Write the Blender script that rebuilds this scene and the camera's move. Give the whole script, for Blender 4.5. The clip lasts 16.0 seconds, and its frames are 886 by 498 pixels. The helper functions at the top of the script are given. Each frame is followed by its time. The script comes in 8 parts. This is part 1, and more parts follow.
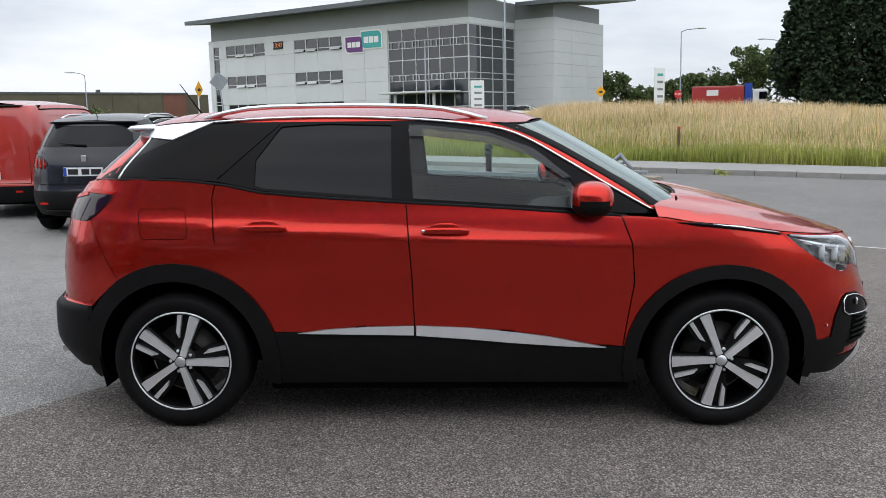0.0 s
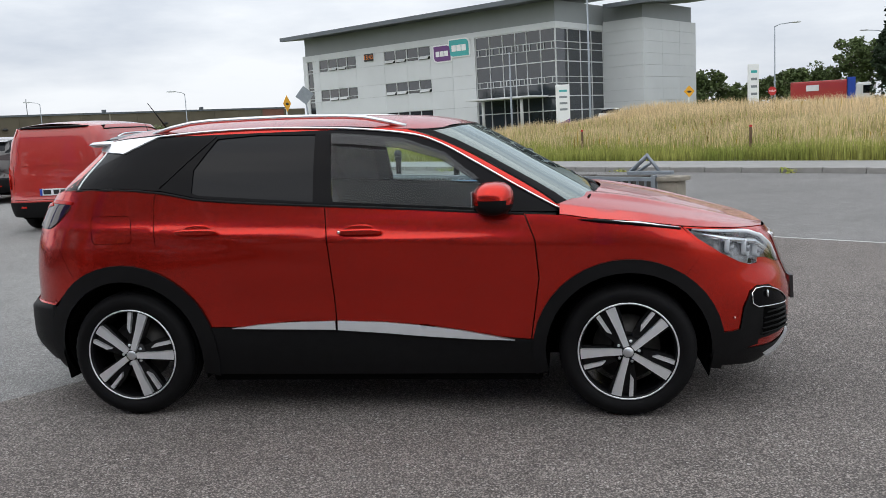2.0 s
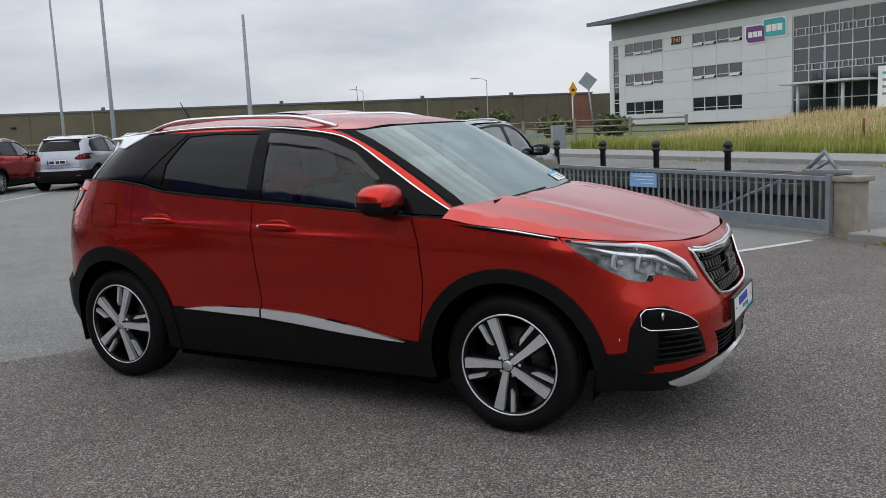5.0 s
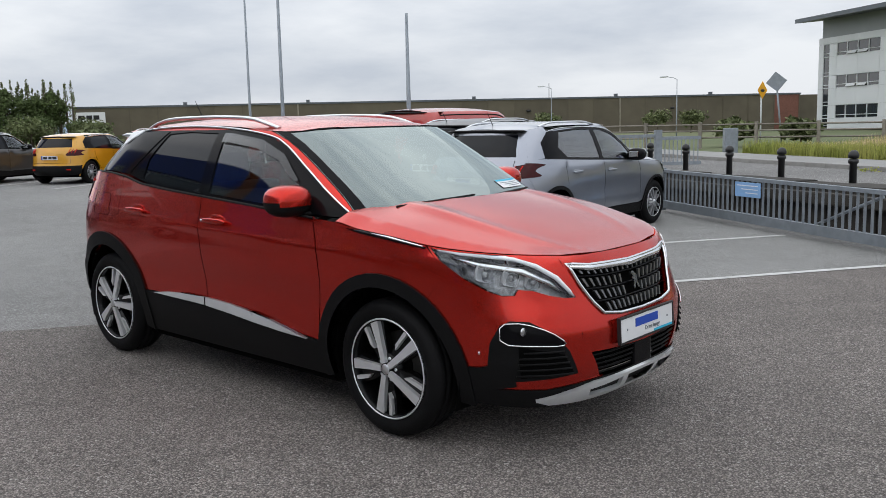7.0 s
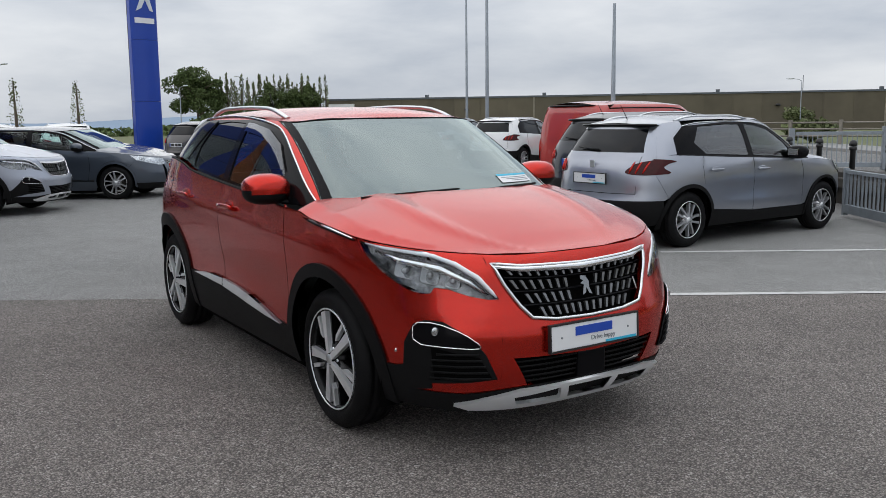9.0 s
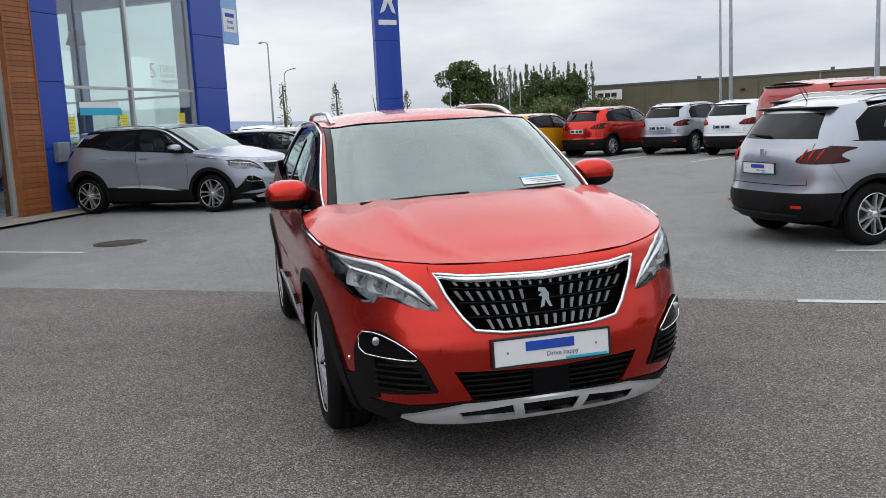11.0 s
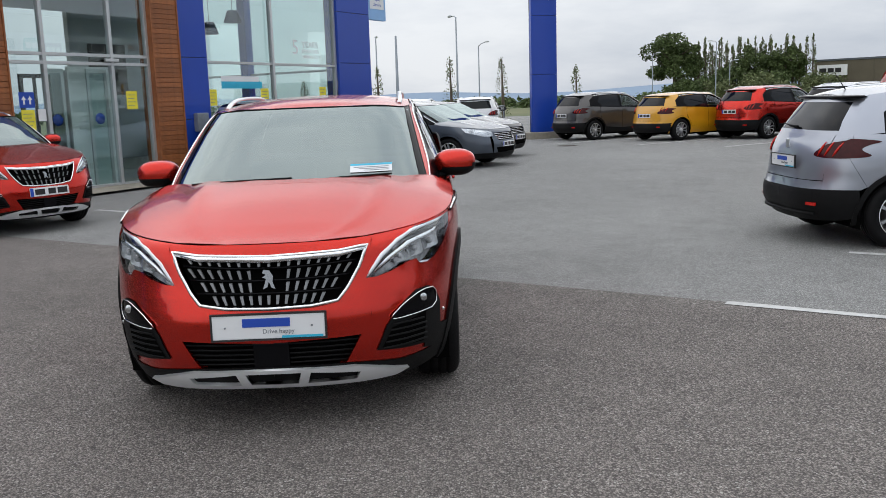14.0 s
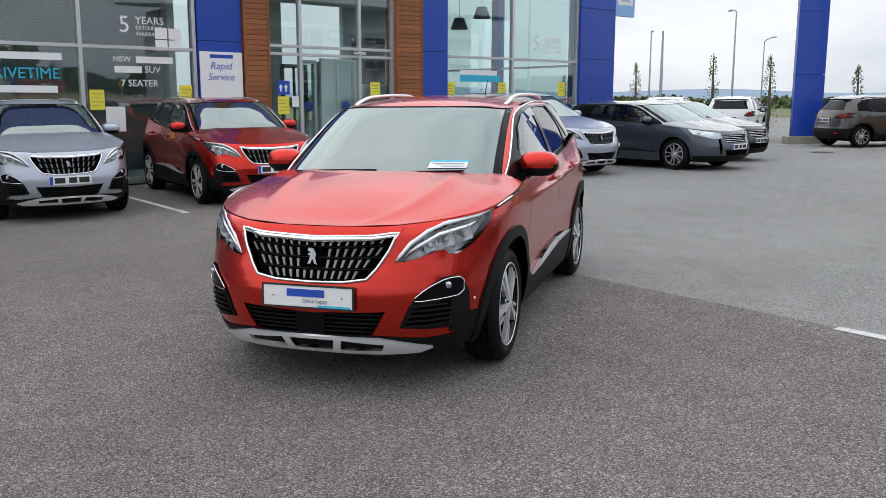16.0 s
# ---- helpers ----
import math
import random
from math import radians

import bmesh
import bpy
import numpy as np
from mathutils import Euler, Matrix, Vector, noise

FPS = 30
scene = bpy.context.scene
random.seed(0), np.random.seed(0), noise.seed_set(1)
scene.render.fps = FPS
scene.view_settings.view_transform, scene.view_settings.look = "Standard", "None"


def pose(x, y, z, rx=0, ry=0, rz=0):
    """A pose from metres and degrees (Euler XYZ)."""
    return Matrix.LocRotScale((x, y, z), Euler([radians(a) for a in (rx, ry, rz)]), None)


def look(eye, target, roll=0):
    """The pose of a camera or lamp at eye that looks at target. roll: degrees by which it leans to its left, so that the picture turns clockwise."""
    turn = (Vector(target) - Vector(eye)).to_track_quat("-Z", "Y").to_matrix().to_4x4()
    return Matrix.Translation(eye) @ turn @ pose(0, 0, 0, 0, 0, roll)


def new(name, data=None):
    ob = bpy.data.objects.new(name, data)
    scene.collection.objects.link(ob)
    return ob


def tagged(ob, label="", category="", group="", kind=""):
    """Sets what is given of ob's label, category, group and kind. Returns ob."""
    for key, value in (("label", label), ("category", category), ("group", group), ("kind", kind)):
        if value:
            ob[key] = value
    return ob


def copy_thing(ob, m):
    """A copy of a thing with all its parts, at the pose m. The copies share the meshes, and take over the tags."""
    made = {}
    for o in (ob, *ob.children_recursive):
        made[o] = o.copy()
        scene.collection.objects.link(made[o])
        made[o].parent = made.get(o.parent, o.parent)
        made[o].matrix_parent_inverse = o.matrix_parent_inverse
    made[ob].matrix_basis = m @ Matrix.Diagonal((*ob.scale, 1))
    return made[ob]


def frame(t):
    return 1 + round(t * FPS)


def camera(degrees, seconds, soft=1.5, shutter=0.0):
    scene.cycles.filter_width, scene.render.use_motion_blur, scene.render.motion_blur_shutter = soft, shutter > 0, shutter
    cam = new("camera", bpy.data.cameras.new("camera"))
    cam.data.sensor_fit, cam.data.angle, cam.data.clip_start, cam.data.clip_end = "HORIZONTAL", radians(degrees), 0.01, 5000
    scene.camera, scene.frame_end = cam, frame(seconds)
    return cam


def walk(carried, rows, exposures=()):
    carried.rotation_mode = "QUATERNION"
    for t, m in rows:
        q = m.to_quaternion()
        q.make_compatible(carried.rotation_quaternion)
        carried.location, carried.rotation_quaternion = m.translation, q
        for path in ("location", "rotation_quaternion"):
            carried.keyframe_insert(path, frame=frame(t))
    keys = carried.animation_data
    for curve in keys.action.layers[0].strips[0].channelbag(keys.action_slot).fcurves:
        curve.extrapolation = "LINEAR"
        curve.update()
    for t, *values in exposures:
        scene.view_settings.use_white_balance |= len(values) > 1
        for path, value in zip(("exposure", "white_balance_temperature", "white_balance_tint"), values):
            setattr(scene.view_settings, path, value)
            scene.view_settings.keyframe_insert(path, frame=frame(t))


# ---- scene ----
cam = camera(54.0, 16.0, 0.6)
METRES, EYE, TILT, LEAN, TURN = 10.97, 1.58, 0.0, 0.0, 0.0
ROWS = [
    (0.0, 0.0, 0.0, 0.0, -0.18, -8.64, 1.19),
    (0.5, 0.0116, -0.0074, -0.0003, 0.01, -8.45, 2.0),
    (1.0, 0.032, -0.0162, -0.0016, 1.08, -8.29, 2.08),
    (1.5, 0.0564, -0.0179, -0.0031, 4.46, -8.05, 2.99),
    (2.0, 0.0859, -0.0205, -0.003, 6.17, -7.97, 3.03),
    (2.5, 0.1211, -0.0255, -0.0033, 8.71, -7.97, 1.7),
    (3.0, 0.1517, -0.0188, -0.0054, 10.94, -8.06, 1.68),
    (5.5, 0.3, 0.0496, -0.0048, 29.06, -7.79, 2.2),
    (6.0, 0.3288, 0.0682, -0.0067, 29.98, -7.64, 1.45),
    (6.5, 0.3577, 0.0861, -0.0068, 33.06, -7.81, 1.3),
    (7.0, 0.3876, 0.1029, -0.0051, 39.77, -7.69, 1.3),
    (7.5, 0.4113, 0.1251, -0.0072, 41.92, -7.54, 0.37),
    (8.0, 0.4324, 0.1491, -0.0065, 47.36, -7.77, 0.67),
    (8.5, 0.4538, 0.1746, -0.0055, 53.28, -7.78, 0.84),
    (9.0, 0.4676, 0.2042, -0.0079, 55.62, -7.87, 0.64),
    (9.5, 0.482, 0.2348, -0.0078, 59.02, -8.19, 1.21),
    (10.0, 0.4962, 0.2638, -0.0052, 65.88, -8.23, 2.4),
    (12.5, 0.5432, 0.4197, -0.0031, 80.38, -8.4, 1.94),
    (13.0, 0.5557, 0.4507, -0.0012, 84.91, -8.61, 2.13),
    (13.5, 0.5621, 0.4831, -0.0031, 86.3, -9.14, 1.81),
    (14.0, 0.5699, 0.5147, -0.0025, 87.41, -9.4, 1.79),
    (14.5, 0.5799, 0.5458, -0.0005, 91.51, -9.29, 2.05),
    (15.0, 0.5823, 0.5737, -0.0016, 97.72, -9.06, -0.12),
    (15.5, 0.5866, 0.6026, 0.0002, 103.14, -9.33, -0.03),
    (16.0, 0.5912, 0.63, 0.0015, 105.75, -9.6, -0.12),
]
walk(cam, [(t, pose(0, 0, EYE, TILT, LEAN, TURN) @ pose(METRES * x, METRES * y, METRES * z, 90 + pitch, roll, yaw)) for t, x, y, z, yaw, pitch, roll in ROWS],
     exposures=[(0.0, 0.19), (1.0, 0.17), (2.5, 0.06), (5.5, -0.2), (6.5, -0.03), (7.5, -0.08), (8.0, -0.12), (9.0, -0.2), (10.0, -0.02), (12.5, -0.03), (14.0, -0.06), (15.0, -0.2), (16.0, 0.12)])

# ---- sky and sun: bright overcast, soft high sun ----
scene.view_settings.exposure = 0.0
world = bpy.data.worlds.new("sky")
scene.world = world
world.use_nodes = True
wn, wl = world.node_tree.nodes, world.node_tree.links
wn.clear()
SUN_EL, SUN_AZ = radians(50), radians(212)
sky = wn.new("ShaderNodeTexSky")
sky.sky_type, sky.sun_disc, sky.sun_elevation, sky.sun_rotation = "NISHITA", False, SUN_EL, SUN_AZ
sky.dust_density = 3.0
tc = wn.new("ShaderNodeTexCoord")
mp = wn.new("ShaderNodeMapping")
mp.inputs["Scale"].default_value = (1.6, 1.6, 6.0)
cl = wn.new("ShaderNodeTexNoise")
cl.inputs["Scale"].default_value, cl.inputs["Detail"].default_value, cl.inputs["Roughness"].default_value = 1.7, 7, 0.55
ramp = wn.new("ShaderNodeValToRGB")
ramp.color_ramp.elements[0].position, ramp.color_ramp.elements[0].color = 0.36, (5.6, 6.1, 6.9, 1)
ramp.color_ramp.elements[1].position, ramp.color_ramp.elements[1].color = 0.66, (8.6, 8.9, 9.3, 1)
mixs = wn.new("ShaderNodeMix")
mixs.data_type = "RGBA"
mixs.inputs["Factor"].default_value = 0.93
bg = wn.new("ShaderNodeBackground")
bg.inputs["Strength"].default_value = 0.105
wo = wn.new("ShaderNodeOutputWorld")
wl.new(tc.outputs["Generated"], mp.inputs["Vector"])
wl.new(mp.outputs["Vector"], cl.inputs["Vector"])
wl.new(cl.outputs["Fac"], ramp.inputs["Fac"])
wl.new(sky.outputs["Color"], mixs.inputs["A"])
wl.new(ramp.outputs["Color"], mixs.inputs["B"])
# an overcast sky is brighter overhead than at the horizon
sx = wn.new("ShaderNodeSeparateXYZ")
zg = wn.new("ShaderNodeMath")
zg.operation = "MULTIPLY_ADD"
zg.use_clamp = False
zg.inputs[1].default_value, zg.inputs[2].default_value = 0.7, 0.97
zc = wn.new("ShaderNodeMath")
zc.operation = "MAXIMUM"
zc.inputs[1].default_value = 0.0
zm = wn.new("ShaderNodeVectorMath")
zm.operation = "SCALE"
wl.new(tc.outputs["Generated"], sx.inputs["Vector"])
wl.new(sx.outputs["Z"], zc.inputs[0])
wl.new(zc.outputs[0], zg.inputs[0])
wl.new(mixs.outputs["Result"], zm.inputs[0])
wl.new(zg.outputs[0], zm.inputs["Scale"])
wl.new(zm.outputs["Vector"], bg.inputs["Color"])
wl.new(bg.outputs["Background"], wo.inputs["Surface"])
sun = new("sun", bpy.data.lights.new("sun", "SUN"))
sun.data.energy, sun.data.angle, sun.data.color = 1.3, radians(170), (1.0, 0.96, 0.9)
sun.matrix_world = look((0, 0, 30), (-30 * math.sin(SUN_AZ) / math.tan(SUN_EL), -30 * math.cos(SUN_AZ) / math.tan(SUN_EL), 0))
# ---- materials ----
def mat(name, color, rough=0.6, metal=0.0, vary=0.12, scale=8.0, bump=0.0, bscale=60.0, coat=0.0, second=None, spec=0.5, per=0.0):
    """A principled surface with two scales of colour variation and a fine relief."""
    m = bpy.data.materials.new(name)
    m.use_nodes = True
    nt = m.node_tree
    n, l = nt.nodes, nt.links
    b = n["Principled BSDF"]
    b.inputs["Roughness"].default_value = rough
    b.inputs["Metallic"].default_value = metal
    b.inputs["Coat Weight"].default_value = coat
    b.inputs["Coat Roughness"].default_value = 0.02
    b.inputs["Specular IOR Level"].default_value = spec
    t = n.new("ShaderNodeTexCoord")
    a = n.new("ShaderNodeTexNoise")
    a.inputs["Scale"].default_value, a.inputs["Detail"].default_value = scale, 6
    c = n.new("ShaderNodeTexNoise")
    c.inputs["Scale"].default_value, c.inputs["Detail"].default_value = scale * 0.13, 3
    l.new(t.outputs["Object"], a.inputs["Vector"])
    l.new(t.outputs["Object"], c.inputs["Vector"])
    add = n.new("ShaderNodeMath")
    add.operation = "ADD"
    l.new(a.outputs["Fac"], add.inputs[0])
    l.new(c.outputs["Fac"], add.inputs[1])
    r = n.new("ShaderNodeMapRange")
    r.inputs["From Min"].default_value, r.inputs["From Max"].default_value = 0.7, 1.3
    l.new(add.outputs[0], r.inputs["Value"])
    mx = n.new("ShaderNodeMix")
    mx.data_type = "RGBA"
    other = second or tuple(min(1, v * (1 + vary)) for v in color)
    mx.inputs["A"].default_value = (*[v * (1 - vary) for v in color], 1) if not second else (*color, 1)
    mx.inputs["B"].default_value = (*other, 1)
    l.new(r.outputs["Result"], mx.inputs["Factor"])
    last = mx.outputs["Result"]
    if per:
        oi = n.new("ShaderNodeObjectInfo")
        hv = n.new("ShaderNodeHueSaturation")
        mr = n.new("ShaderNodeMapRange")
        mr.inputs["To Min"].default_value, mr.inputs["To Max"].default_value = 1 - per, 1 + per
        l.new(oi.outputs["Random"], mr.inputs["Value"])
        l.new(mr.outputs["Result"], hv.inputs["Value"])
        l.new(last, hv.inputs["Color"])
        last = hv.outputs["Color"]
    l.new(last, b.inputs["Base Color"])
    if bump:
        f = n.new("ShaderNodeTexNoise")
        f.inputs["Scale"].default_value, f.inputs["Detail"].default_value = bscale, 4
        l.new(t.outputs["Object"], f.inputs["Vector"])
        bp = n.new("ShaderNodeBump")
        bp.inputs["Strength"].default_value, bp.inputs["Distance"].default_value = bump, 0.01
        l.new(f.outputs["Fac"], bp.inputs["Height"])
        l.new(bp.outputs["Normal"], b.inputs["Normal"])
    return m


def asphalt(name, dark, light, chip, stain=0.3):
    """Worn tarmac, in world metres: stones of uneven tone set in dark binder, a few pale chips, stains at two scales."""
    m = bpy.data.materials.new(name)
    m.use_nodes = True
    n, l = m.node_tree.nodes, m.node_tree.links
    b = n["Principled BSDF"]
    b.inputs["Roughness"].default_value = 0.85
    b.inputs["Specular IOR Level"].default_value = 0.3
    g = n.new("ShaderNodeNewGeometry")

    def tex(kind, scale, detail=None):
        t = n.new(kind)
        t.inputs["Scale"].default_value = scale
        if detail is not None:
            t.inputs["Detail"].default_value = detail
        l.new(g.outputs["Position"], t.inputs["Vector"])
        return t

    def ranged(src, lo, hi, to0, to1):
        r = n.new("ShaderNodeMapRange")
        r.inputs["From Min"].default_value, r.inputs["From Max"].default_value = lo, hi
        r.inputs["To Min"].default_value, r.inputs["To Max"].default_value = to0, to1
        l.new(src, r.inputs["Value"])
        return r.outputs["Result"]

    def times(x, y):
        q = n.new("ShaderNodeMath")
        q.operation = "MULTIPLY"
        l.new(x, q.inputs[0])
        l.new(y, q.inputs[1])
        return q.outputs[0]
    big, mid = tex("ShaderNodeTexNoise", 0.3, 6), tex("ShaderNodeTexNoise", 3.2, 4)
    fine, vor = tex("ShaderNodeTexNoise", 60.0, 4), tex("ShaderNodeTexVoronoi", 112.0)
    sep = n.new("ShaderNodeSeparateColor")
    l.new(vor.outputs["Color"], sep.inputs["Color"])
    mx = n.new("ShaderNodeMix")
    mx.data_type = "RGBA"
    mx.inputs["A"].default_value, mx.inputs["B"].default_value = (*dark, 1), (*light, 1)
    # tone of each stone, darker in the binder between the stones
    tone = times(ranged(sep.outputs["Green"], 0.0, 1.0, 0.25, 1.0), ranged(vor.outputs["Distance"], 0.35, 0.7, 1.0, 0.25))
    l.new(times(tone, ranged(fine.outputs["Fac"], 0.3, 0.7, 0.6, 1.25)), mx.inputs["Factor"])
    m2 = n.new("ShaderNodeMix")
    m2.data_type = "RGBA"
    m2.inputs["B"].default_value = (*chip, 1)
    l.new(mx.outputs["Result"], m2.inputs["A"])
    gt = n.new("ShaderNodeMath")
    gt.operation = "GREATER_THAN"
    gt.inputs[1].default_value = 0.985
    l.new(sep.outputs["Red"], gt.inputs[0])
    l.new(gt.outputs[0], m2.inputs["Factor"])
    hv = n.new("ShaderNodeHueSaturation")
    l.new(times(ranged(big.outputs["Fac"], 0.3, 0.7, 1 - stain * 0.55, 1 + stain * 0.4), ranged(mid.outputs["Fac"], 0.3, 0.7, 1 - stain * 0.3, 1 + stain * 0.3)), hv.inputs["Value"])
    l.new(m2.outputs["Result"], hv.inputs["Color"])
    l.new(hv.outputs["Color"], b.inputs["Base Color"])
    bp = n.new("ShaderNodeBump")
    bp.invert = True
    bp.inputs["Strength"].default_value, bp.inputs["Distance"].default_value = 0.8, 0.008
    l.new(vor.outputs["Distance"], bp.inputs["Height"])
    l.new(bp.outputs["Normal"], b.inputs["Normal"])
    return m


def glass(name, tint, rough=0.0, gloss=0.08, sheen=(0.95, 0.97, 1.0)):
    """A thin pane: mostly clear, with a mirror gloss that rises at a grazing view."""
    m = bpy.data.materials.new(name)
    m.use_nodes = True
    n, l = m.node_tree.nodes, m.node_tree.links
    n.remove(n["Principled BSDF"])
    t = n.new("ShaderNodeBsdfTransparent")
    t.inputs["Color"].default_value = (*tint, 1)
    g = n.new("ShaderNodeBsdfGlossy")
    g.inputs["Roughness"].default_value = rough
    g.inputs["Color"].default_value = (*sheen, 1)
    f = n.new("ShaderNodeLayerWeight")
    f.inputs["Blend"].default_value = 0.5
    w = n.new("ShaderNodeMath")
    w.operation = "POWER"
    w.inputs[1].default_value = 3.0
    k = n.new("ShaderNodeMath")
    k.operation = "MULTIPLY_ADD"
    k.inputs[1].default_value, k.inputs[2].default_value = 0.85, gloss
    l.new(f.outputs["Facing"], w.inputs[0])
    mx = n.new("ShaderNodeMixShader")
    l.new(w.outputs[0], k.inputs[0])
    l.new(k.outputs[0], mx.inputs["Fac"])
    l.new(t.outputs[0], mx.inputs[1])
    l.new(g.outputs[0], mx.inputs[2])
    l.new(mx.outputs[0], n["Material Output"].inputs["Surface"])
    return m


M = {}
M["tar_dark"] = asphalt("dark brown tarmac", (0.038, 0.034, 0.032), (0.375, 0.34, 0.315), (0.4, 0.38, 0.36))
M["tar_grey"] = asphalt("grey tarmac", (0.115, 0.115, 0.111), (0.44, 0.439, 0.428), (0.45, 0.44, 0.43), 0.25)
M["tar_road"] = asphalt("road tarmac", (0.1, 0.098, 0.095), (0.33, 0.325, 0.318), (0.4, 0.4, 0.4), 0.25)
M["line"] = mat("worn white road paint", (0.5, 0.5, 0.49), 0.8, vary=0.25, scale=14, bump=0.3)
M["grass"] = mat("rough green verge", (0.09, 0.11, 0.03), 0.9, vary=0.3, scale=1.2, second=(0.16, 0.15, 0.06), bump=0.6, bscale=9)
M["land"] = mat("far fields", (0.07, 0.1, 0.035), 0.95, vary=0.3, scale=0.08, second=(0.14, 0.14, 0.06))
M["concrete"] = mat("weathered concrete", (0.27, 0.245, 0.2), 0.9, vary=0.25, scale=7, bump=0.5, bscale=40)
M["kerb"] = mat("concrete kerb", (0.25, 0.245, 0.235), 0.85, vary=0.15, scale=6, bump=0.4, per=0.08)
M["path"] = mat("concrete footpath", (0.25, 0.25, 0.243), 0.9, vary=0.12, scale=3, bump=0.3)
M["panel_grey"] = mat("light grey cladding", (0.56, 0.585, 0.605), 0.45, vary=0.04, scale=0.6, per=0.02)
M["panel_mid"] = mat("mid grey cladding", (0.24, 0.26, 0.27), 0.5, vary=0.05, scale=0.6)
M["roof_grey"] = mat("dark grey metal roof", (0.1, 0.115, 0.13), 0.45, metal=0.3, vary=0.08, scale=1)
M["warehouse"] = mat("olive brown sheet cladding", (0.105, 0.09, 0.062), 0.75, vary=0.18, scale=0.5, per=0.1)
M["brick_red"] = mat("red brown brick", (0.17, 0.075, 0.055), 0.9, vary=0.2, scale=4)
M["blue"] = mat("blue facade panel", (0.007, 0.05, 0.36), 0.35, vary=0.05, scale=1.0, coat=0.12, per=0.03)
M["timber"] = mat("oiled cedar board", (0.21, 0.068, 0.02), 0.55, vary=0.3, scale=14, second=(0.33, 0.113, 0.036), bump=0.25, bscale=70, per=0.16)
M["alu"] = mat("satin aluminium", (0.55, 0.57, 0.58), 0.35, metal=0.6, vary=0.05)
M["white"] = mat("white painted panel", (0.78, 0.79, 0.8), 0.45, vary=0.03, scale=3)
M["black"] = mat("black plastic", (0.014, 0.014, 0.015), 0.5, vary=0.2, scale=30)
M["steel"] = mat("galvanised steel", (0.25, 0.28, 0.31), 0.55, metal=0.45, vary=0.16, scale=9, bump=0.15, bscale=30)
# ---- building kit ----
AX, AY = math.cos(radians(55)), math.sin(radians(55))   # the lot's two axes: a runs out from the showroom, b along it


def lot(a, b):
    """World x, y of a place in the lot's own axes."""
    return a * AX - b * AY, a * AY + b * AX


def gz(x, y):
    """Height of the ground, which falls gently to the east and levels off far away."""
    cx = 45 * math.tanh((x - 1.35) / 45)
    cy = 60 * math.tanh((y - 4.1) / 60)
    return 0.025 - 0.0098 * cx + 0.008 * cy


def at_lot(a, b, turn=0.0, up=0.0):
    """A pose on the ground at lot a, b; turn: degrees from the a axis."""
    x, y = lot(a, b)
    return pose(x, y, gz(x, y) + up, 0, 0, 55 + turn)


def mesh(bm, name, material):
    me = bpy.data.meshes.new(name)
    bm.to_mesh(me)
    bm.free()
    for m in (material if isinstance(material, (list, tuple)) else [material]):
        me.materials.append(m)
    return me


def thing(name, m=None, label="", category="", group="", kind=""):
    ob = new(name)
    ob.empty_display_size = 0.2
    if m is not None:
        ob.matrix_world = m
    return tagged(ob, label, category, group, kind)


def part(name, bm, material, parent, label=""):
    """Links a bmesh as one mesh object under a thing or a part."""
    ob = new(name, mesh(bm, name, material))
    ob.parent = parent
    return tagged(ob, label)


def solo(name, bm, material, m=None, label="", category="", group="", kind=""):
    ob = new(name, mesh(bm, name, material))
    if m is not None:
        ob.matrix_world = m
    return tagged(ob, label, category, group, kind)


def box(x0, x1, y0, y1, z0, z1, bev=0.0, bm=None, m=None):
    bm = bm or bmesh.new()
    r = bmesh.ops.create_cube(bm, size=1)
    vs = r["verts"]
    for v in vs:
        v.co = Vector(((x0 + x1) / 2 + v.co.x * (x1 - x0), (y0 + y1) / 2 + v.co.y * (y1 - y0), (z0 + z1) / 2 + v.co.z * (z1 - z0)))
    if bev:
        es = list({e for v in vs for e in v.link_edges})
        nv = bmesh.ops.bevel(bm, geom=es, offset=bev, segments=2, affect="EDGES", profile=0.6)
        vs = [v for v in nv["verts"]]
    if m is not None:
        bmesh.ops.transform(bm, matrix=m, verts=list(bm.verts))
    return bm


def tube(points, r, seg=8, bm=None, closed=False, flat=1.0, up=(0, 0, 1)):
    """A round or flattened rod along a line of points; r may be a list."""
    bm = bm or bmesh.new()
    pts = [Vector(p) for p in points]
    n = len(pts)
    rs = r if isinstance(r, (list, tuple)) else [r] * n
    rings = []
    for i, p in enumerate(pts):
        a = pts[(i - 1) % n] if (i or closed) else p
        b = pts[(i + 1) % n] if (i < n - 1 or closed) else p
        d = (b - a)
        d = d.normalized() if d.length > 1e-9 else Vector((1, 0, 0))
        s = d.cross(Vector(up))
        s = s.normalized() if s.length > 1e-4 else d.orthogonal().normalized()
        u = s.cross(d).normalized()
        rings.append([bm.verts.new(p + rs[i] * (math.cos(k * math.tau / seg) * s + flat * math.sin(k * math.tau / seg) * u)) for k in range(seg)])
    for i in range(n if closed else n - 1):
        A, B = rings[i], rings[(i + 1) % n]
        for k in range(seg):
            f = bm.faces.new((A[k], A[(k + 1) % seg], B[(k + 1) % seg], B[k]))
            f.smooth = True
    if not closed:
        bm.faces.new(rings[0][::-1])
        bm.faces.new(rings[-1])
    bmesh.ops.recalc_face_normals(bm, faces=list(bm.faces))
    return bm


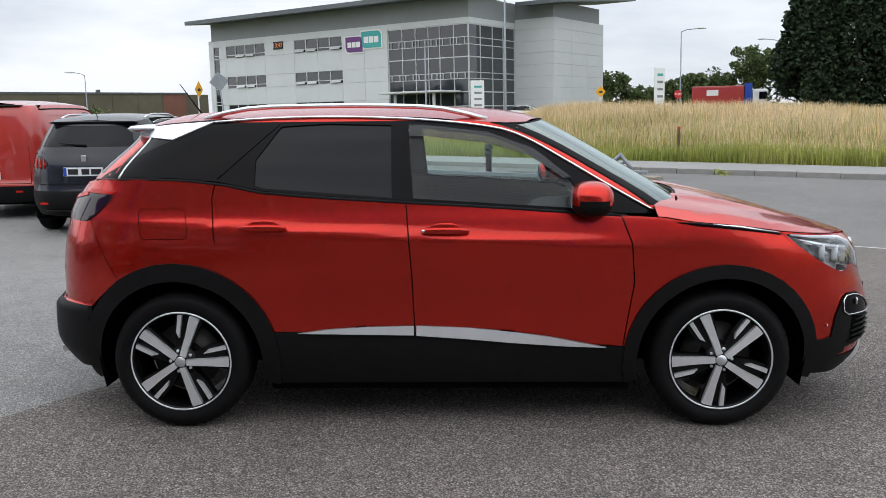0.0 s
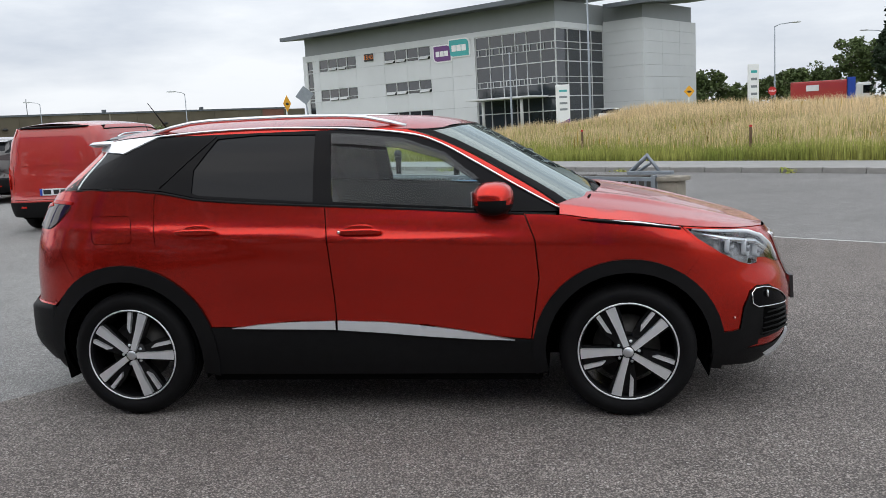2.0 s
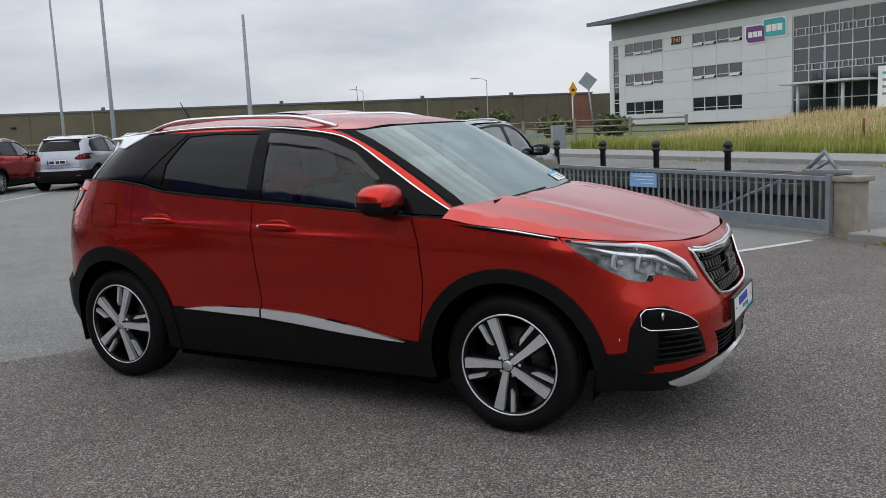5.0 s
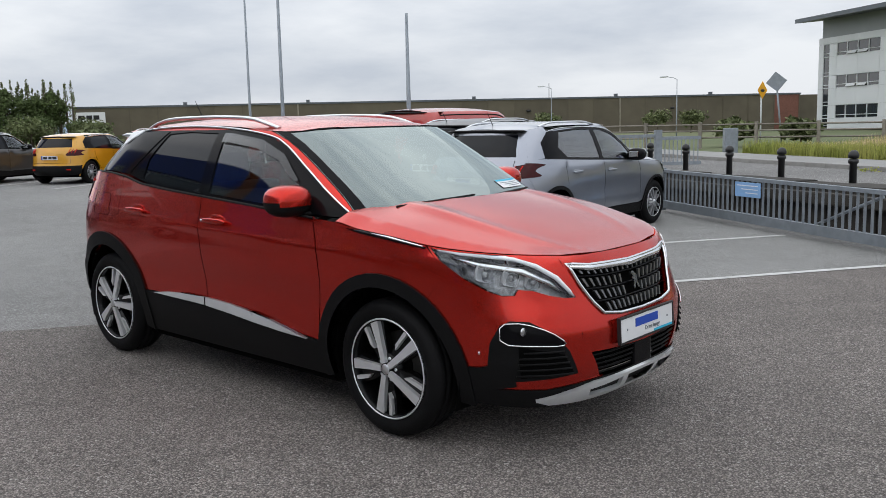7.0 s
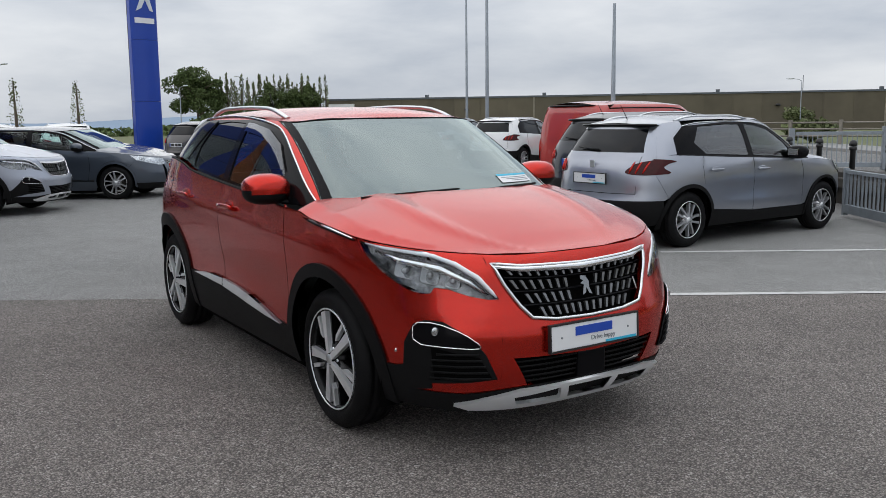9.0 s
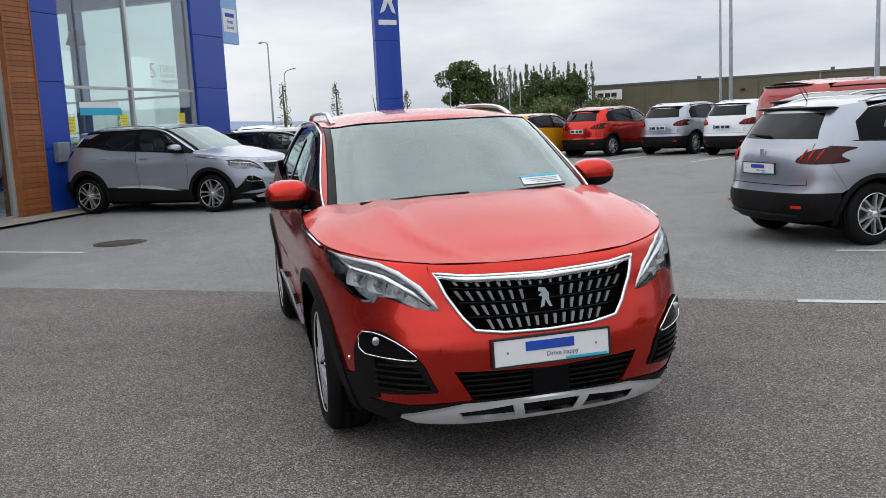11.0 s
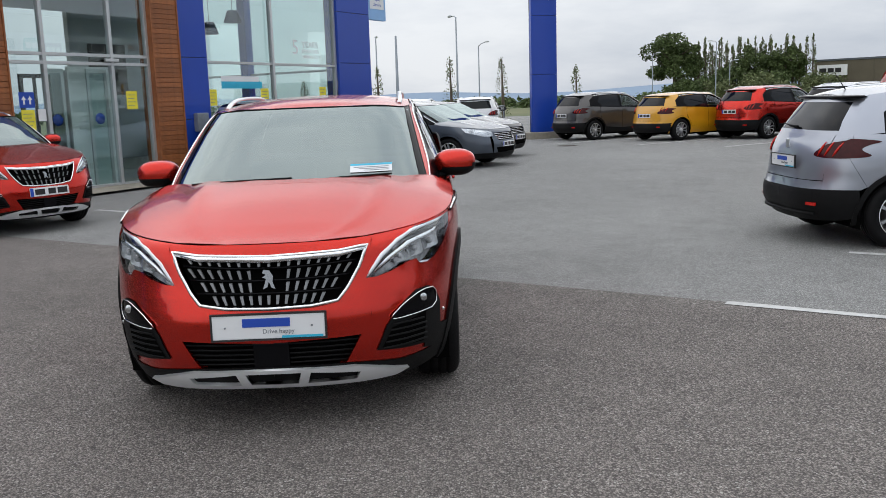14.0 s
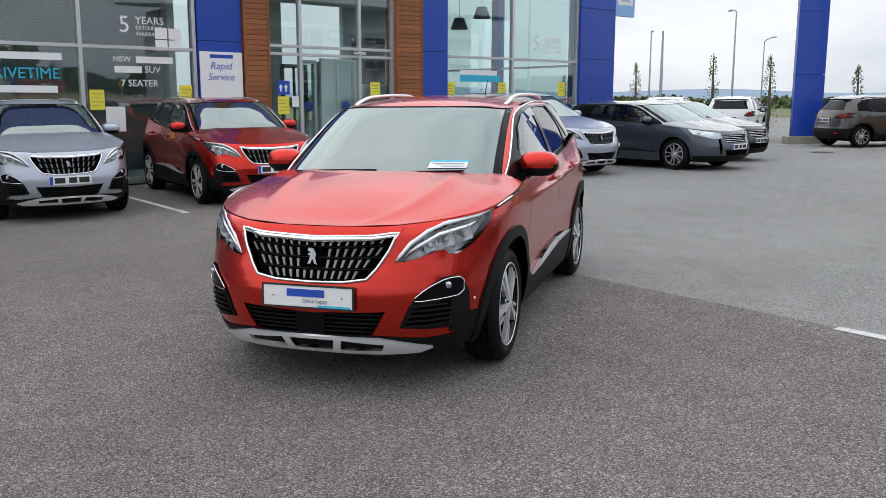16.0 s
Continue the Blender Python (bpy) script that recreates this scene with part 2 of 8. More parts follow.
def lathe(profile, seg=32, axis="z", bm=None, smooth=True, cap=True):
    """Turns a list of (radius, height) about an axis."""
    bm = bm or bmesh.new()
    rings = []
    for r, h in profile:
        ring = []
        for k in range(seg):
            c, s = math.cos(k * math.tau / seg), math.sin(k * math.tau / seg)
            p = (r * c, r * s, h) if axis == "z" else (r * c, h, r * s)
            ring.append(bm.verts.new(p))
        rings.append(ring)
    for A, B in zip(rings, rings[1:]):
        for k in range(seg):
            f = bm.faces.new((A[k], A[(k + 1) % seg], B[(k + 1) % seg], B[k]))
            f.smooth = smooth
    if cap and profile[0][0] > 1e-5:
        bm.faces.new(rings[0])
    if cap and profile[-1][0] > 1e-5:
        bm.faces.new(rings[-1])
    bmesh.ops.remove_doubles(bm, verts=list(bm.verts), dist=1e-6)
    bmesh.ops.recalc_face_normals(bm, faces=list(bm.faces))
    return bm


def prism(outline, lo, hi, axis="z", bm=None):
    """A flat outline of 2D points drawn out between lo and hi along an axis."""
    bm = bm or bmesh.new()

    def put(p, h):
        return (p[0], p[1], h) if axis == "z" else (p[0], h, p[1]) if axis == "y" else (h, p[0], p[1])
    a = [bm.verts.new(put(p, lo)) for p in outline]
    b = [bm.verts.new(put(p, hi)) for p in outline]
    bm.faces.new(a)
    bm.faces.new(b)
    n = len(outline)
    for i in range(n):
        bm.faces.new((a[i], a[(i + 1) % n], b[(i + 1) % n], b[i]))
    bmesh.ops.recalc_face_normals(bm, faces=list(bm.faces))
    return bm


def words(text, size, material, parent, m, depth=0.002, name="lettering", label="", align="CENTER", slant=0.0, space=1.0):
    """Raised lettering in the built-in font, as a mesh; it stands in its own x, y plane."""
    cu = bpy.data.curves.new(name, "FONT")
    cu.body, cu.size, cu.extrude, cu.align_x, cu.align_y, cu.shear, cu.space_character = text, size, depth, align, "CENTER", slant, space
    cu.resolution_u = 3
    tmp = new(name, cu)
    me = bpy.data.meshes.new_from_object(tmp.evaluated_get(bpy.context.evaluated_depsgraph_get()))
    bpy.data.objects.remove(tmp)
    bpy.data.curves.remove(cu)
    me.materials.clear()
    me.materials.append(material)
    ob = new(name, me)
    ob.parent = parent
    ob.matrix_local = m
    return tagged(ob, label)
# ---- ground, road, kerb, markings ----
def sheet(name, pts, up, material, label, step=2.0, kind="structure", category="ground"):
    """A sheet laid on the ground over a quadrilateral of lot places (a, b)."""
    (a0, b0), (a1, b1) = pts
    na, nb = max(1, int((a1 - a0) / step)), max(1, int((b1 - b0) / step))
    bm = bmesh.new()
    g = [[None] * (nb + 1) for _ in range(na + 1)]
    for i in range(na + 1):
        for j in range(nb + 1):
            x, y = lot(a0 + (a1 - a0) * i / na, b0 + (b1 - b0) * j / nb)
            g[i][j] = bm.verts.new((x, y, gz(x, y) + up))
    for i in range(na):
        for j in range(nb):
            bm.faces.new((g[i][j], g[i + 1][j], g[i + 1][j + 1], g[i][j + 1]))
    bmesh.ops.recalc_face_normals(bm, faces=list(bm.faces))
    for f in bm.faces:
        if f.normal.z < 0:
            f.normal_flip()
    return solo(name, bm, material, None, label, category, "", kind)


def far_ground():
    bm = bmesh.new()
    rs = [0, 10, 20, 30, 45, 60, 80, 110, 150, 220, 400, 900, 2500]
    seg = 48
    rings = []
    for r in rs:
        rings.append([bm.verts.new((r * math.cos(k * math.tau / seg), r * math.sin(k * math.tau / seg), gz(r * math.cos(k * math.tau / seg), r * math.sin(k * math.tau / seg)) - 0.03)) for k in range(seg if r else 1)])
    for A, B in zip(rings, rings[1:]):
        for k in range(seg):
            if len(A) == 1:
                bm.faces.new((A[0], B[k], B[(k + 1) % seg]))
            else:
                bm.faces.new((A[k], B[k], B[(k + 1) % seg], A[(k + 1) % seg]))
    return solo("ground", bm, M["land"], None, "rough green fields reaching the horizon", "ground", "", "structure")


far_ground()
sheet("pavement", ((-30, -40), (10.6, 4.45)), 0.0, M["tar_dark"], "dark brownish tarmac of the forecourt", 3.0, category="pavement")
sheet("pavement", ((-30, 4.45), (10.6, 60)), 0.0, M["tar_grey"], "older grey tarmac of the car park", 3.0, category="pavement")
sheet("road", ((10.6, -60), (20.5, 60)), -0.004, M["tar_road"], "grey tarmac estate road", 3.0, category="road")


def marking(a0, b0, a1, b1, width=0.1):
    x0, y0 = lot(a0, b0)
    x1, y1 = lot(a1, b1)
    d = Vector((x1 - x0, y1 - y0))
    n = Vector((-d.y, d.x)).normalized() * width / 2
    k = max(2, int(d.length / 0.25))
    bm = bmesh.new()
    L, R = [], []
    for i in range(k + 1):
        t = i / k
        w = 1 + 0.15 * noise.noise((x0 + t * 9, y0, 3.0))
        x, y = x0 + d.x * t, y0 + d.y * t
        L.append(bm.verts.new((x + n.x * w, y + n.y * w, gz(x, y) + 0.004)))
        R.append(bm.verts.new((x - n.x * w, y - n.y * w, gz(x, y) + 0.004)))
    for i in range(k):
        f = bm.faces.new((L[i], R[i], R[i + 1], L[i + 1]))
        if f.normal.z < 0:
            f.normal_flip()
    bmesh.ops.recalc_face_normals(bm, faces=list(bm.faces))
    return solo("road_marking", bm, M["line"], None, "worn white painted parking bay line", "road marking", "bay lines", "structure")


marking(10.6, 3.5, 10.6, -26, 0.05)
for a0, b0, a1, b1 in [(6.6, 4.42, 10.2, 4.42), (7.1, 6.75, 10.5, 6.75), (-6.3, 3.7, -2.3, 3.55), (-3.8, 6.7, -2.0, 6.65)]:
    marking(a0, b0, a1, b1)

# kerb stones in a row, then the footpath behind them
kb = box(-0.09, 0.09, -0.455, 0.455, -0.1, 0.12, 0.015)
kme = mesh(kb, "kerb_stone", M["kerb"])
kerb = thing("kerb", None, "row of pale concrete kerb stones", "kerb", "", "structure")
for i in range(70):
    b = -28 + i * 0.92
    x, y = lot(20.6, b)
    o = new("kerb_stone", kme)
    o.parent = kerb
    o.matrix_local = pose(x, y, gz(x, y), 0, 0, 55)
sheet("footpath", ((20.69, -60), (23.1, 40)), 0.115, M["path"], "concrete footpath behind the kerb", 3.0, category="footpath")

# bay lines between the far row of cars
for i in range(-1, 4):
    mx_, my_ = -22.93 + 2.1 * (i + 0.5), 12.53 + 1.88 * (i + 0.5)
    q = [(mx_ + 0.454 * d, my_ - 0.891 * d) for d in (3.7, -1.5)]
    marking(*[v for x, y in q for v in (x * AX + y * AY, -x * AY + y * AX)], 0.12)
# iron covers let into the tarmac
M["iron"] = mat("rusty cast iron", (0.06, 0.05, 0.042), 0.8, metal=0.3, vary=0.35, scale=25, bump=0.5, bscale=90)
for x, y, r in ((-7.3, 2.58, 0.36), (-19.2, 10.4, 0.3)):
    mh = thing("manhole_cover", pose(x, y, gz(x, y)), "round rusty iron manhole cover set in tarmac", "manhole cover", "iron covers", "structure")
    part("ring", lathe([(r, -0.02), (r, 0.006), (r - 0.05, 0.006), (r - 0.05, -0.02)], 32, "z", cap=False), M["iron"], mh)
    part("lid", lathe([(0, 0.004), (r - 0.06, 0.004), (r - 0.06, -0.02), (0, -0.02)], 32, "z"), M["iron"], mh)
# ---- car kit: bodies as smooth shells, panels cut from them with real shut lines ----
from mathutils import geometry as mgeo


def spl(pts):
    """A smooth curve through points without overshoot, as a function."""
    p = sorted(pts)
    X, Y = np.array([q[0] for q in p], float), np.array([q[1] for q in p], float)
    if len(X) == 1:
        return lambda x: np.full_like(np.asarray(x, float), Y[0])
    h, d = np.diff(X), np.diff(Y) / np.diff(X)
    m = np.zeros(len(X))
    m[0], m[-1] = d[0], d[-1]
    for i in range(1, len(X) - 1):
        if d[i - 1] * d[i] > 0:
            w1, w2 = 2 * h[i] + h[i - 1], h[i] + 2 * h[i - 1]
            m[i] = (w1 + w2) / (w1 / d[i - 1] + w2 / d[i])

    def f(x):
        x = np.clip(np.asarray(x, float), X[0], X[-1])
        i = np.clip(np.searchsorted(X, x) - 1, 0, len(X) - 2)
        t = (x - X[i]) / h[i]
        return (Y[i] * (1 + 2 * t) * (1 - t) ** 2 + m[i] * h[i] * t * (1 - t) ** 2 + Y[i + 1] * t * t * (3 - 2 * t) + m[i + 1] * h[i] * t * t * (t - 1))
    return f


class Shell:
    """A body band: at each height the plan is a rounded outline. u runs along the side and round the corners."""

    def __init__(s, xf, xr, b, nf=3.0, nr=3.5, cf=1.1, cr=-1.0, dent=None):
        s.xf, s.xr, s.b, s.nf, s.nr, s.cf, s.cr, s.dent = spl(xf), spl(xr), spl(b), nf, nr, cf, cr, dent

    def W(s, x, z):
        x, z = np.broadcast_arrays(np.asarray(x, float), np.asarray(z, float))
        t = np.clip((x - s.cf) / (s.xf(z) - s.cf), 0, 1)
        r = np.clip((s.cr - x) / (s.cr - s.xr(z)), 0, 1)
        return s.b(z) * (1 - t ** s.nf) ** (1 / s.nf) * (1 - r ** s.nr) ** (1 / s.nr)

    def XF(s, y, z):
        q = np.clip(np.abs(y) / s.b(z), 0, 1)
        return s.cf + (s.xf(z) - s.cf) * (1 - q ** s.nf) ** (1 / s.nf)

    def XR(s, y, z):
        q = np.clip(np.abs(y) / s.b(z), 0, 1)
        return s.cr - (s.cr - s.xr(z)) * (1 - q ** s.nr) ** (1 / s.nr)

    def uz(s, p):
        """2D place of a point given as (x, z) on the side, ('F', y, z) on the front or ('R', y, z) on the rear."""
        if p[0] == "F":
            x = float(s.XF(p[1], p[2]))
            return x + float(s.b(p[2])) - p[1], p[2]
        if p[0] == "R":
            x = float(s.XR(p[1], p[2]))
            return x - float(s.b(p[2])) + p[1], p[2]
        x, z = p
        w = float(s.b(z)) - float(s.W(x, z))
        return (x + w if x > s.cf else x - w if x < s.cr else x), z

    def side(s, q):
        u, z = q[:, 0], q[:, 1]
        y = s.b(z)
        x = u.copy()
        for mask, c, end, n, sg in ((u > s.cf, s.cf, s.xf, s.nf, 1), (u < s.cr, s.cr, s.xr, s.nr, -1)):
            if not mask.any():
                continue
            uu, b = u[mask], y[mask]
            e = end(z[mask])
            lo, hi = np.zeros_like(uu), np.ones_like(uu)
            for _ in range(34):
                mid = (lo + hi) / 2
                up = (c + (e - c) * mid + sg * b * (1 - (1 - mid ** n) ** (1 / n)) - uu) * sg < 0
                lo, hi = np.where(up, mid, lo), np.where(up, hi, mid)
            xx = c + (e - c) * lo
            x[mask] = xx
            y[mask] = np.maximum(b - sg * (uu - xx), 0)
        if s.dent is not None:
            y = y + s.dent(x, z) * (y > 0.3 * s.b(z))
        return np.stack([x, y, z], 1)

    def front(s, q):
        return np.stack([s.XF(q[:, 0], q[:, 1]), q[:, 0], q[:, 1]], 1)

    def rear(s, q):
        return np.stack([s.XR(q[:, 0], q[:, 1]), q[:, 0], q[:, 1]], 1)


def normals(f, q, out):
    e = 2e-3
    n = np.cross(f(q + (e, 0)) - f(q - (e, 0)), f(q + (0, e)) - f(q - (0, e)))
    l = np.linalg.norm(n, axis=1, keepdims=True)
    n = n / np.where(l < 1e-12, 1, l)
    p = f(q)
    flip = np.sign(np.sum(n * out(p), axis=1, keepdims=True))
    return n * np.where(flip == 0, 1, flip)


def outward(p):
    o = p * (0.35, 1.0, 0.0)
    return o


def upward(p):
    return np.tile((0.0, 0.0, 1.0), (len(p), 1))


def inside(P, poly):
    x, y = P[:, 0], P[:, 1]
    c = np.zeros(len(P), bool)
    n = len(poly)
    for i in range(n):
        (x0, y0), (x1, y1) = poly[i], poly[i - 1]
        if y0 != y1:
            c ^= ((y0 > y) != (y1 > y)) & (x < (x1 - x0) * (y - y0) / (y1 - y0) + x0)
    return c


def gap_to(P, poly):
    best = np.full(len(P), 9.0)
    for i in range(len(poly)):
        a, b = np.array(poly[i - 1]), np.array(poly[i])
        d = b - a
        t = np.clip(((P - a) @ d) / max(d @ d, 1e-12), 0, 1)
        best = np.minimum(best, np.linalg.norm(P - (a + t[:, None] * d), axis=1))
    return best


def dens(poly, step):
    out = []
    for i in range(len(poly)):
        a, b = np.array(poly[i], float), np.array(poly[(i + 1) % len(poly)], float)
        k = max(1, int(np.ceil(np.linalg.norm(b - a) / step)))
        out += [tuple(a + (b - a) * j / k) for j in range(k)]
    return out


def shrink(poly, g):
    """The outline drawn in by g."""
    n = len(poly)
    area = sum(poly[i - 1][0] * poly[i][1] - poly[i][0] * poly[i - 1][1] for i in range(n))
    s = 1 if area > 0 else -1
    out = []
    for i in range(n):
        a, p, b = np.array(poly[i - 1], float), np.array(poly[i], float), np.array(poly[(i + 1) % n], float)
        d0, d1 = p - a, b - p
        d0, d1 = d0 / max(np.linalg.norm(d0), 1e-9), d1 / max(np.linalg.norm(d1), 1e-9)
        nn = np.array((-d0[1] - d1[1], d0[0] + d1[0])) * s
        l = np.linalg.norm(nn)
        out.append(tuple(p + nn / max(l, 0.6) * g * (1 if l > 0.6 else 1) * (2 / max(l, 0.9) if l < 1.99 else 1)) if l > 1e-6 else tuple(p))
    return out


class Acc:
    """Collects surface patches with their true normals for one mesh."""

    def __init__(s):
        s.V, s.N, s.F = [], [], []

    def add(s, V, N, F):
        o = len(s.V)
        s.V += [tuple(v) for v in V]
        s.N += [tuple(v) for v in N]
        s.F += [tuple(o + i for i in f) for f in F]

    def panel(s, f, poly, step=0.05, gap=0.0, depth=0.012, lift=0.0, holes=(), out=outward, rim=True):
        poly = dens(poly, step)
        if gap:
            poly = shrink(poly, gap)
        loops = [poly] + [dens(h, step) for h in holes]
        A = np.array(poly)
        lo, hi = A.min(0), A.max(0)
        gx, gy = np.meshgrid(np.arange(lo[0] + step / 2, hi[0], step), np.arange(lo[1] + step / 2, hi[1], step))
        G = np.stack([gx.ravel(), gy.ravel()], 1)
        if len(G):
            G = G[inside(G, poly)]
        for lp in loops:
            if len(G):
                G = G[gap_to(G, lp) > step * 0.45]
        for h in loops[1:]:
            if len(G):
                G = G[~inside(G, h)]
        pts, edges = [], []
        for lp in loops:
            o = len(pts)
            pts += lp
            edges += [(o + i, o + (i + 1) % len(lp)) for i in range(len(lp))]
        pts += [tuple(g) for g in G]
        vs, es, fs, *_ = mgeo.delaunay_2d_cdt([Vector(p) for p in pts], edges, [], 0, 1e-6)
        q = np.array([tuple(v) for v in vs])
        if not fs:
            return
        T = np.array(fs)
        cen = q[T].mean(1)
        ok = inside(cen, poly)
        for h in loops[1:]:
            ok &= ~inside(cen, h)
        n = normals(f, q, out)
        p = f(q) + n * lift
        T = T[ok]
        e1, e2 = p[T[:, 1]] - p[T[:, 0]], p[T[:, 2]] - p[T[:, 0]]
        back = np.sum(np.cross(e1, e2) * n[T].sum(1), 1) < 0
        T[back] = T[back][:, ::-1]
        F = T.tolist()
        s.add(p, n, F)
        if rim:
            for lp in loops:
                L = np.array(lp)
                n = normals(f, L, out)
                t = f(L) + n * lift
                d = t - n * depth
                k = len(lp)
                c = t.mean(0)
                side = t - c
                side = side / np.maximum(np.linalg.norm(side, axis=1, keepdims=True), 1e-9)
                s.add(np.vstack([t, d]), np.vstack([side, side]), [(i, (i + 1) % k, k + (i + 1) % k, k + i) for i in range(k)])

    def mesh(s, name, material, mirror=False):
        me = bpy.data.meshes.new(name)
        V, N, F = s.V, s.N, s.F
        if mirror:
            V = [(x, -y, z) for x, y, z in V]
            N = [(x, -y, z) for x, y, z in N]
            F = [f[::-1] for f in F]
        me.from_pydata(V, [], F)
        me.polygons.foreach_set("use_smooth", [True] * len(F))
        me.materials.append(material)
        me.update()
        me.normals_split_custom_set_from_vertices(N)
        return me

    def put(s, name, material, parent, label="", mirror=False):
        if not s.F:
            return None
        ob = new(name, s.mesh(name, material, mirror))
        ob.parent = parent
        return tagged(ob, label)

    def pair(s, name, material, parent, label=""):
        return s.put(name, material, parent, label), s.put(name, material, parent, label, True)


def patch(f, poly, **kw):
    a = Acc()
    a.panel(f, poly, **kw)
    return a


def arc(cx, cz, r, t0, t1, n=14, sx=1.0):
    return [(cx + sx * r * math.cos(radians(t0 + (t1 - t0) * i / n)), cz + r * math.sin(radians(t0 + (t1 - t0) * i / n))) for i in range(n + 1)]


def smooth_line(pts, per=6):
    """Points along a rounded curve through pts."""
    P = [np.array(p, float) for p in pts]
    P = [2 * P[0] - P[1]] + P + [2 * P[-1] - P[-2]]
    out = []
    for i in range(1, len(P) - 2):
        a, b, c, d = P[i - 1:i + 3]
        for k in range(per):
            t = k / per
            out.append(tuple(0.5 * ((2 * b) + (c - a) * t + (2 * a - 5 * b + 4 * c - d) * t * t + (3 * b - a - 3 * c + d) * t ** 3)))
    out.append(tuple(P[-2]))
    return out


def flip_y(bm):
    bmesh.ops.scale(bm, vec=(1, -1, 1), verts=list(bm.verts))
    bmesh.ops.reverse_faces(bm, faces=list(bm.faces))
    return bm


# car finishes
def paint(name, color, metal=0.35, rough=0.38, coat=1.0):
    m = mat(name, color, rough, metal, vary=0.05, scale=3.0, coat=coat)
    n, l = m.node_tree.nodes, m.node_tree.links
    b = n["Principled BSDF"]
    t = n.new("ShaderNodeTexCoord")
    v = n.new("ShaderNodeTexVoronoi")
    v.inputs["Scale"].default_value = 900
    l.new(t.outputs["Object"], v.inputs["Vector"])
    bp = n.new("ShaderNodeBump")
    bp.inputs["Strength"].default_value, bp.inputs["Distance"].default_value = 0.05, 0.001
    l.new(v.outputs["Distance"], bp.inputs["Height"])
    l.new(bp.outputs["Normal"], b.inputs["Normal"])
    return m


M["red"] = paint("metallic red paint", (0.51, 0.019, 0.009), 0.82, 0.23, 0.5)
M["silver"] = paint("silver grey paint", (0.33, 0.35, 0.4), 0.8, 0.33)
M["silver_blue"] = paint("bluish silver paint", (0.36, 0.39, 0.46), 0.6, 0.36)
M["dark_blue"] = paint("dark slate blue paint", (0.012, 0.015, 0.022), 0.5, 0.3, 0.45)
M["slate"] = paint("dark grey blue paint", (0.06, 0.075, 0.1), 0.6)
M["charcoal"] = paint("charcoal brown paint", (0.055, 0.05, 0.048), 0.5)
M["yellow"] = paint("yellow paint", (0.62, 0.3, 0.008), 0.1)
M["van_red"] = paint("red van paint", (0.42, 0.02, 0.012), 0.0)
M["black_paint"] = paint("black paint", (0.008, 0.008, 0.01), 0.3)
M["pearl"] = paint("white paint", (0.72, 0.73, 0.74), 0.05)
M["clad"] = mat("matt black plastic cladding", (0.0065, 0.0065, 0.007), 0.55, vary=0.2, scale=20, bump=0.12, bscale=350, spec=0.15)
M["gloss_black"] = mat("gloss black trim", (0.005, 0.005, 0.006), 0.1, vary=0.1, spec=0.09)
M["chrome"] = mat("bright chrome", (0.78, 0.79, 0.8), 0.12, metal=1.0, vary=0.02)
M["satin"] = mat("satin silver trim", (0.74, 0.76, 0.78), 0.3, metal=0.9, vary=0.04)
M["rubber"] = mat("tyre rubber", (0.0055, 0.0055, 0.006), 0.62, vary=0.3, scale=12, bump=0.2, bscale=120, spec=0.14)
M["alloy"] = mat("machined alloy", (0.78, 0.79, 0.81), 0.3, metal=0.6, vary=0.05, scale=30)
M["alloy_grey"] = mat("silver grey alloy", (0.4, 0.41, 0.43), 0.35, metal=0.6, vary=0.08, scale=30)
M["rim_black"] = mat("gloss black rim", (0.005, 0.005, 0.0055), 0.25, vary=0.15, spec=0.2)
M["tooth"] = mat("grille tooth dark chrome", (0.2, 0.205, 0.21), 0.3, metal=0.85, vary=0.15, scale=20)
M["dark_chrome"] = mat("dark chrome", (0.3, 0.31, 0.32), 0.22, metal=1.0, vary=0.08)
M["skid"] = mat("bright silver skid plate", (0.72, 0.73, 0.74), 0.3, metal=0.35, vary=0.05, scale=12)
M["strip"] = mat("bright silver strip", (0.72, 0.74, 0.76), 0.22, metal=0.45, vary=0.05)
M["disc"] = mat("worn brake disc", (0.07, 0.066, 0.062), 0.5, metal=0.6, vary=0.2, scale=40)
M["seat"] = mat("dark seat fabric", (0.055, 0.057, 0.06), 0.85, vary=0.2, scale=25)
M["dash"] = mat("dark grey dashboard", (0.028, 0.029, 0.031), 0.6, vary=0.15, scale=25)
M["liner"] = mat("pale headlining", (0.3, 0.3, 0.29), 0.9, vary=0.06)
# black taken lower still, so shade underneath and in hollows is in the colour
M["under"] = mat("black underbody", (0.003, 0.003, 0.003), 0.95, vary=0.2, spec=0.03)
M["glass_clear"] = glass("clear car glass", (0.84, 0.94, 0.92), 0.0, 0.03)
M["glass_screen"] = glass("windscreen glass", (0.18, 0.21, 0.2), 0.0, 0.24, (0.72, 0.82, 0.81))
M["glass_dark"] = mat("privacy glass", (0.004, 0.005, 0.007), 0.02, vary=0.05, spec=0.22)
M["lens"] = glass("clear lamp cover", (0.93, 0.95, 0.96), 0.0, 0.03)
M["lamp_red"] = mat("red tail lamp", (0.5, 0.016, 0.01), 0.12, vary=0.15, scale=40, spec=0.3)
M["lamp_dark"] = mat("smoked tail lamp", (0.016, 0.004, 0.005), 0.06, vary=0.2, scale=40, coat=0.3, spec=0.3)
M["amber"] = mat("amber lamp", (0.55, 0.14, 0.01), 0.12, vary=0.1, coat=1.0)
M["lamp_white"] = mat("white lamp strip", (0.85, 0.87, 0.9), 0.2, vary=0.03, coat=0.5)
M["reflector"] = mat("lamp reflector", (0.55, 0.56, 0.58), 0.18, metal=0.9, vary=0.4, scale=45)
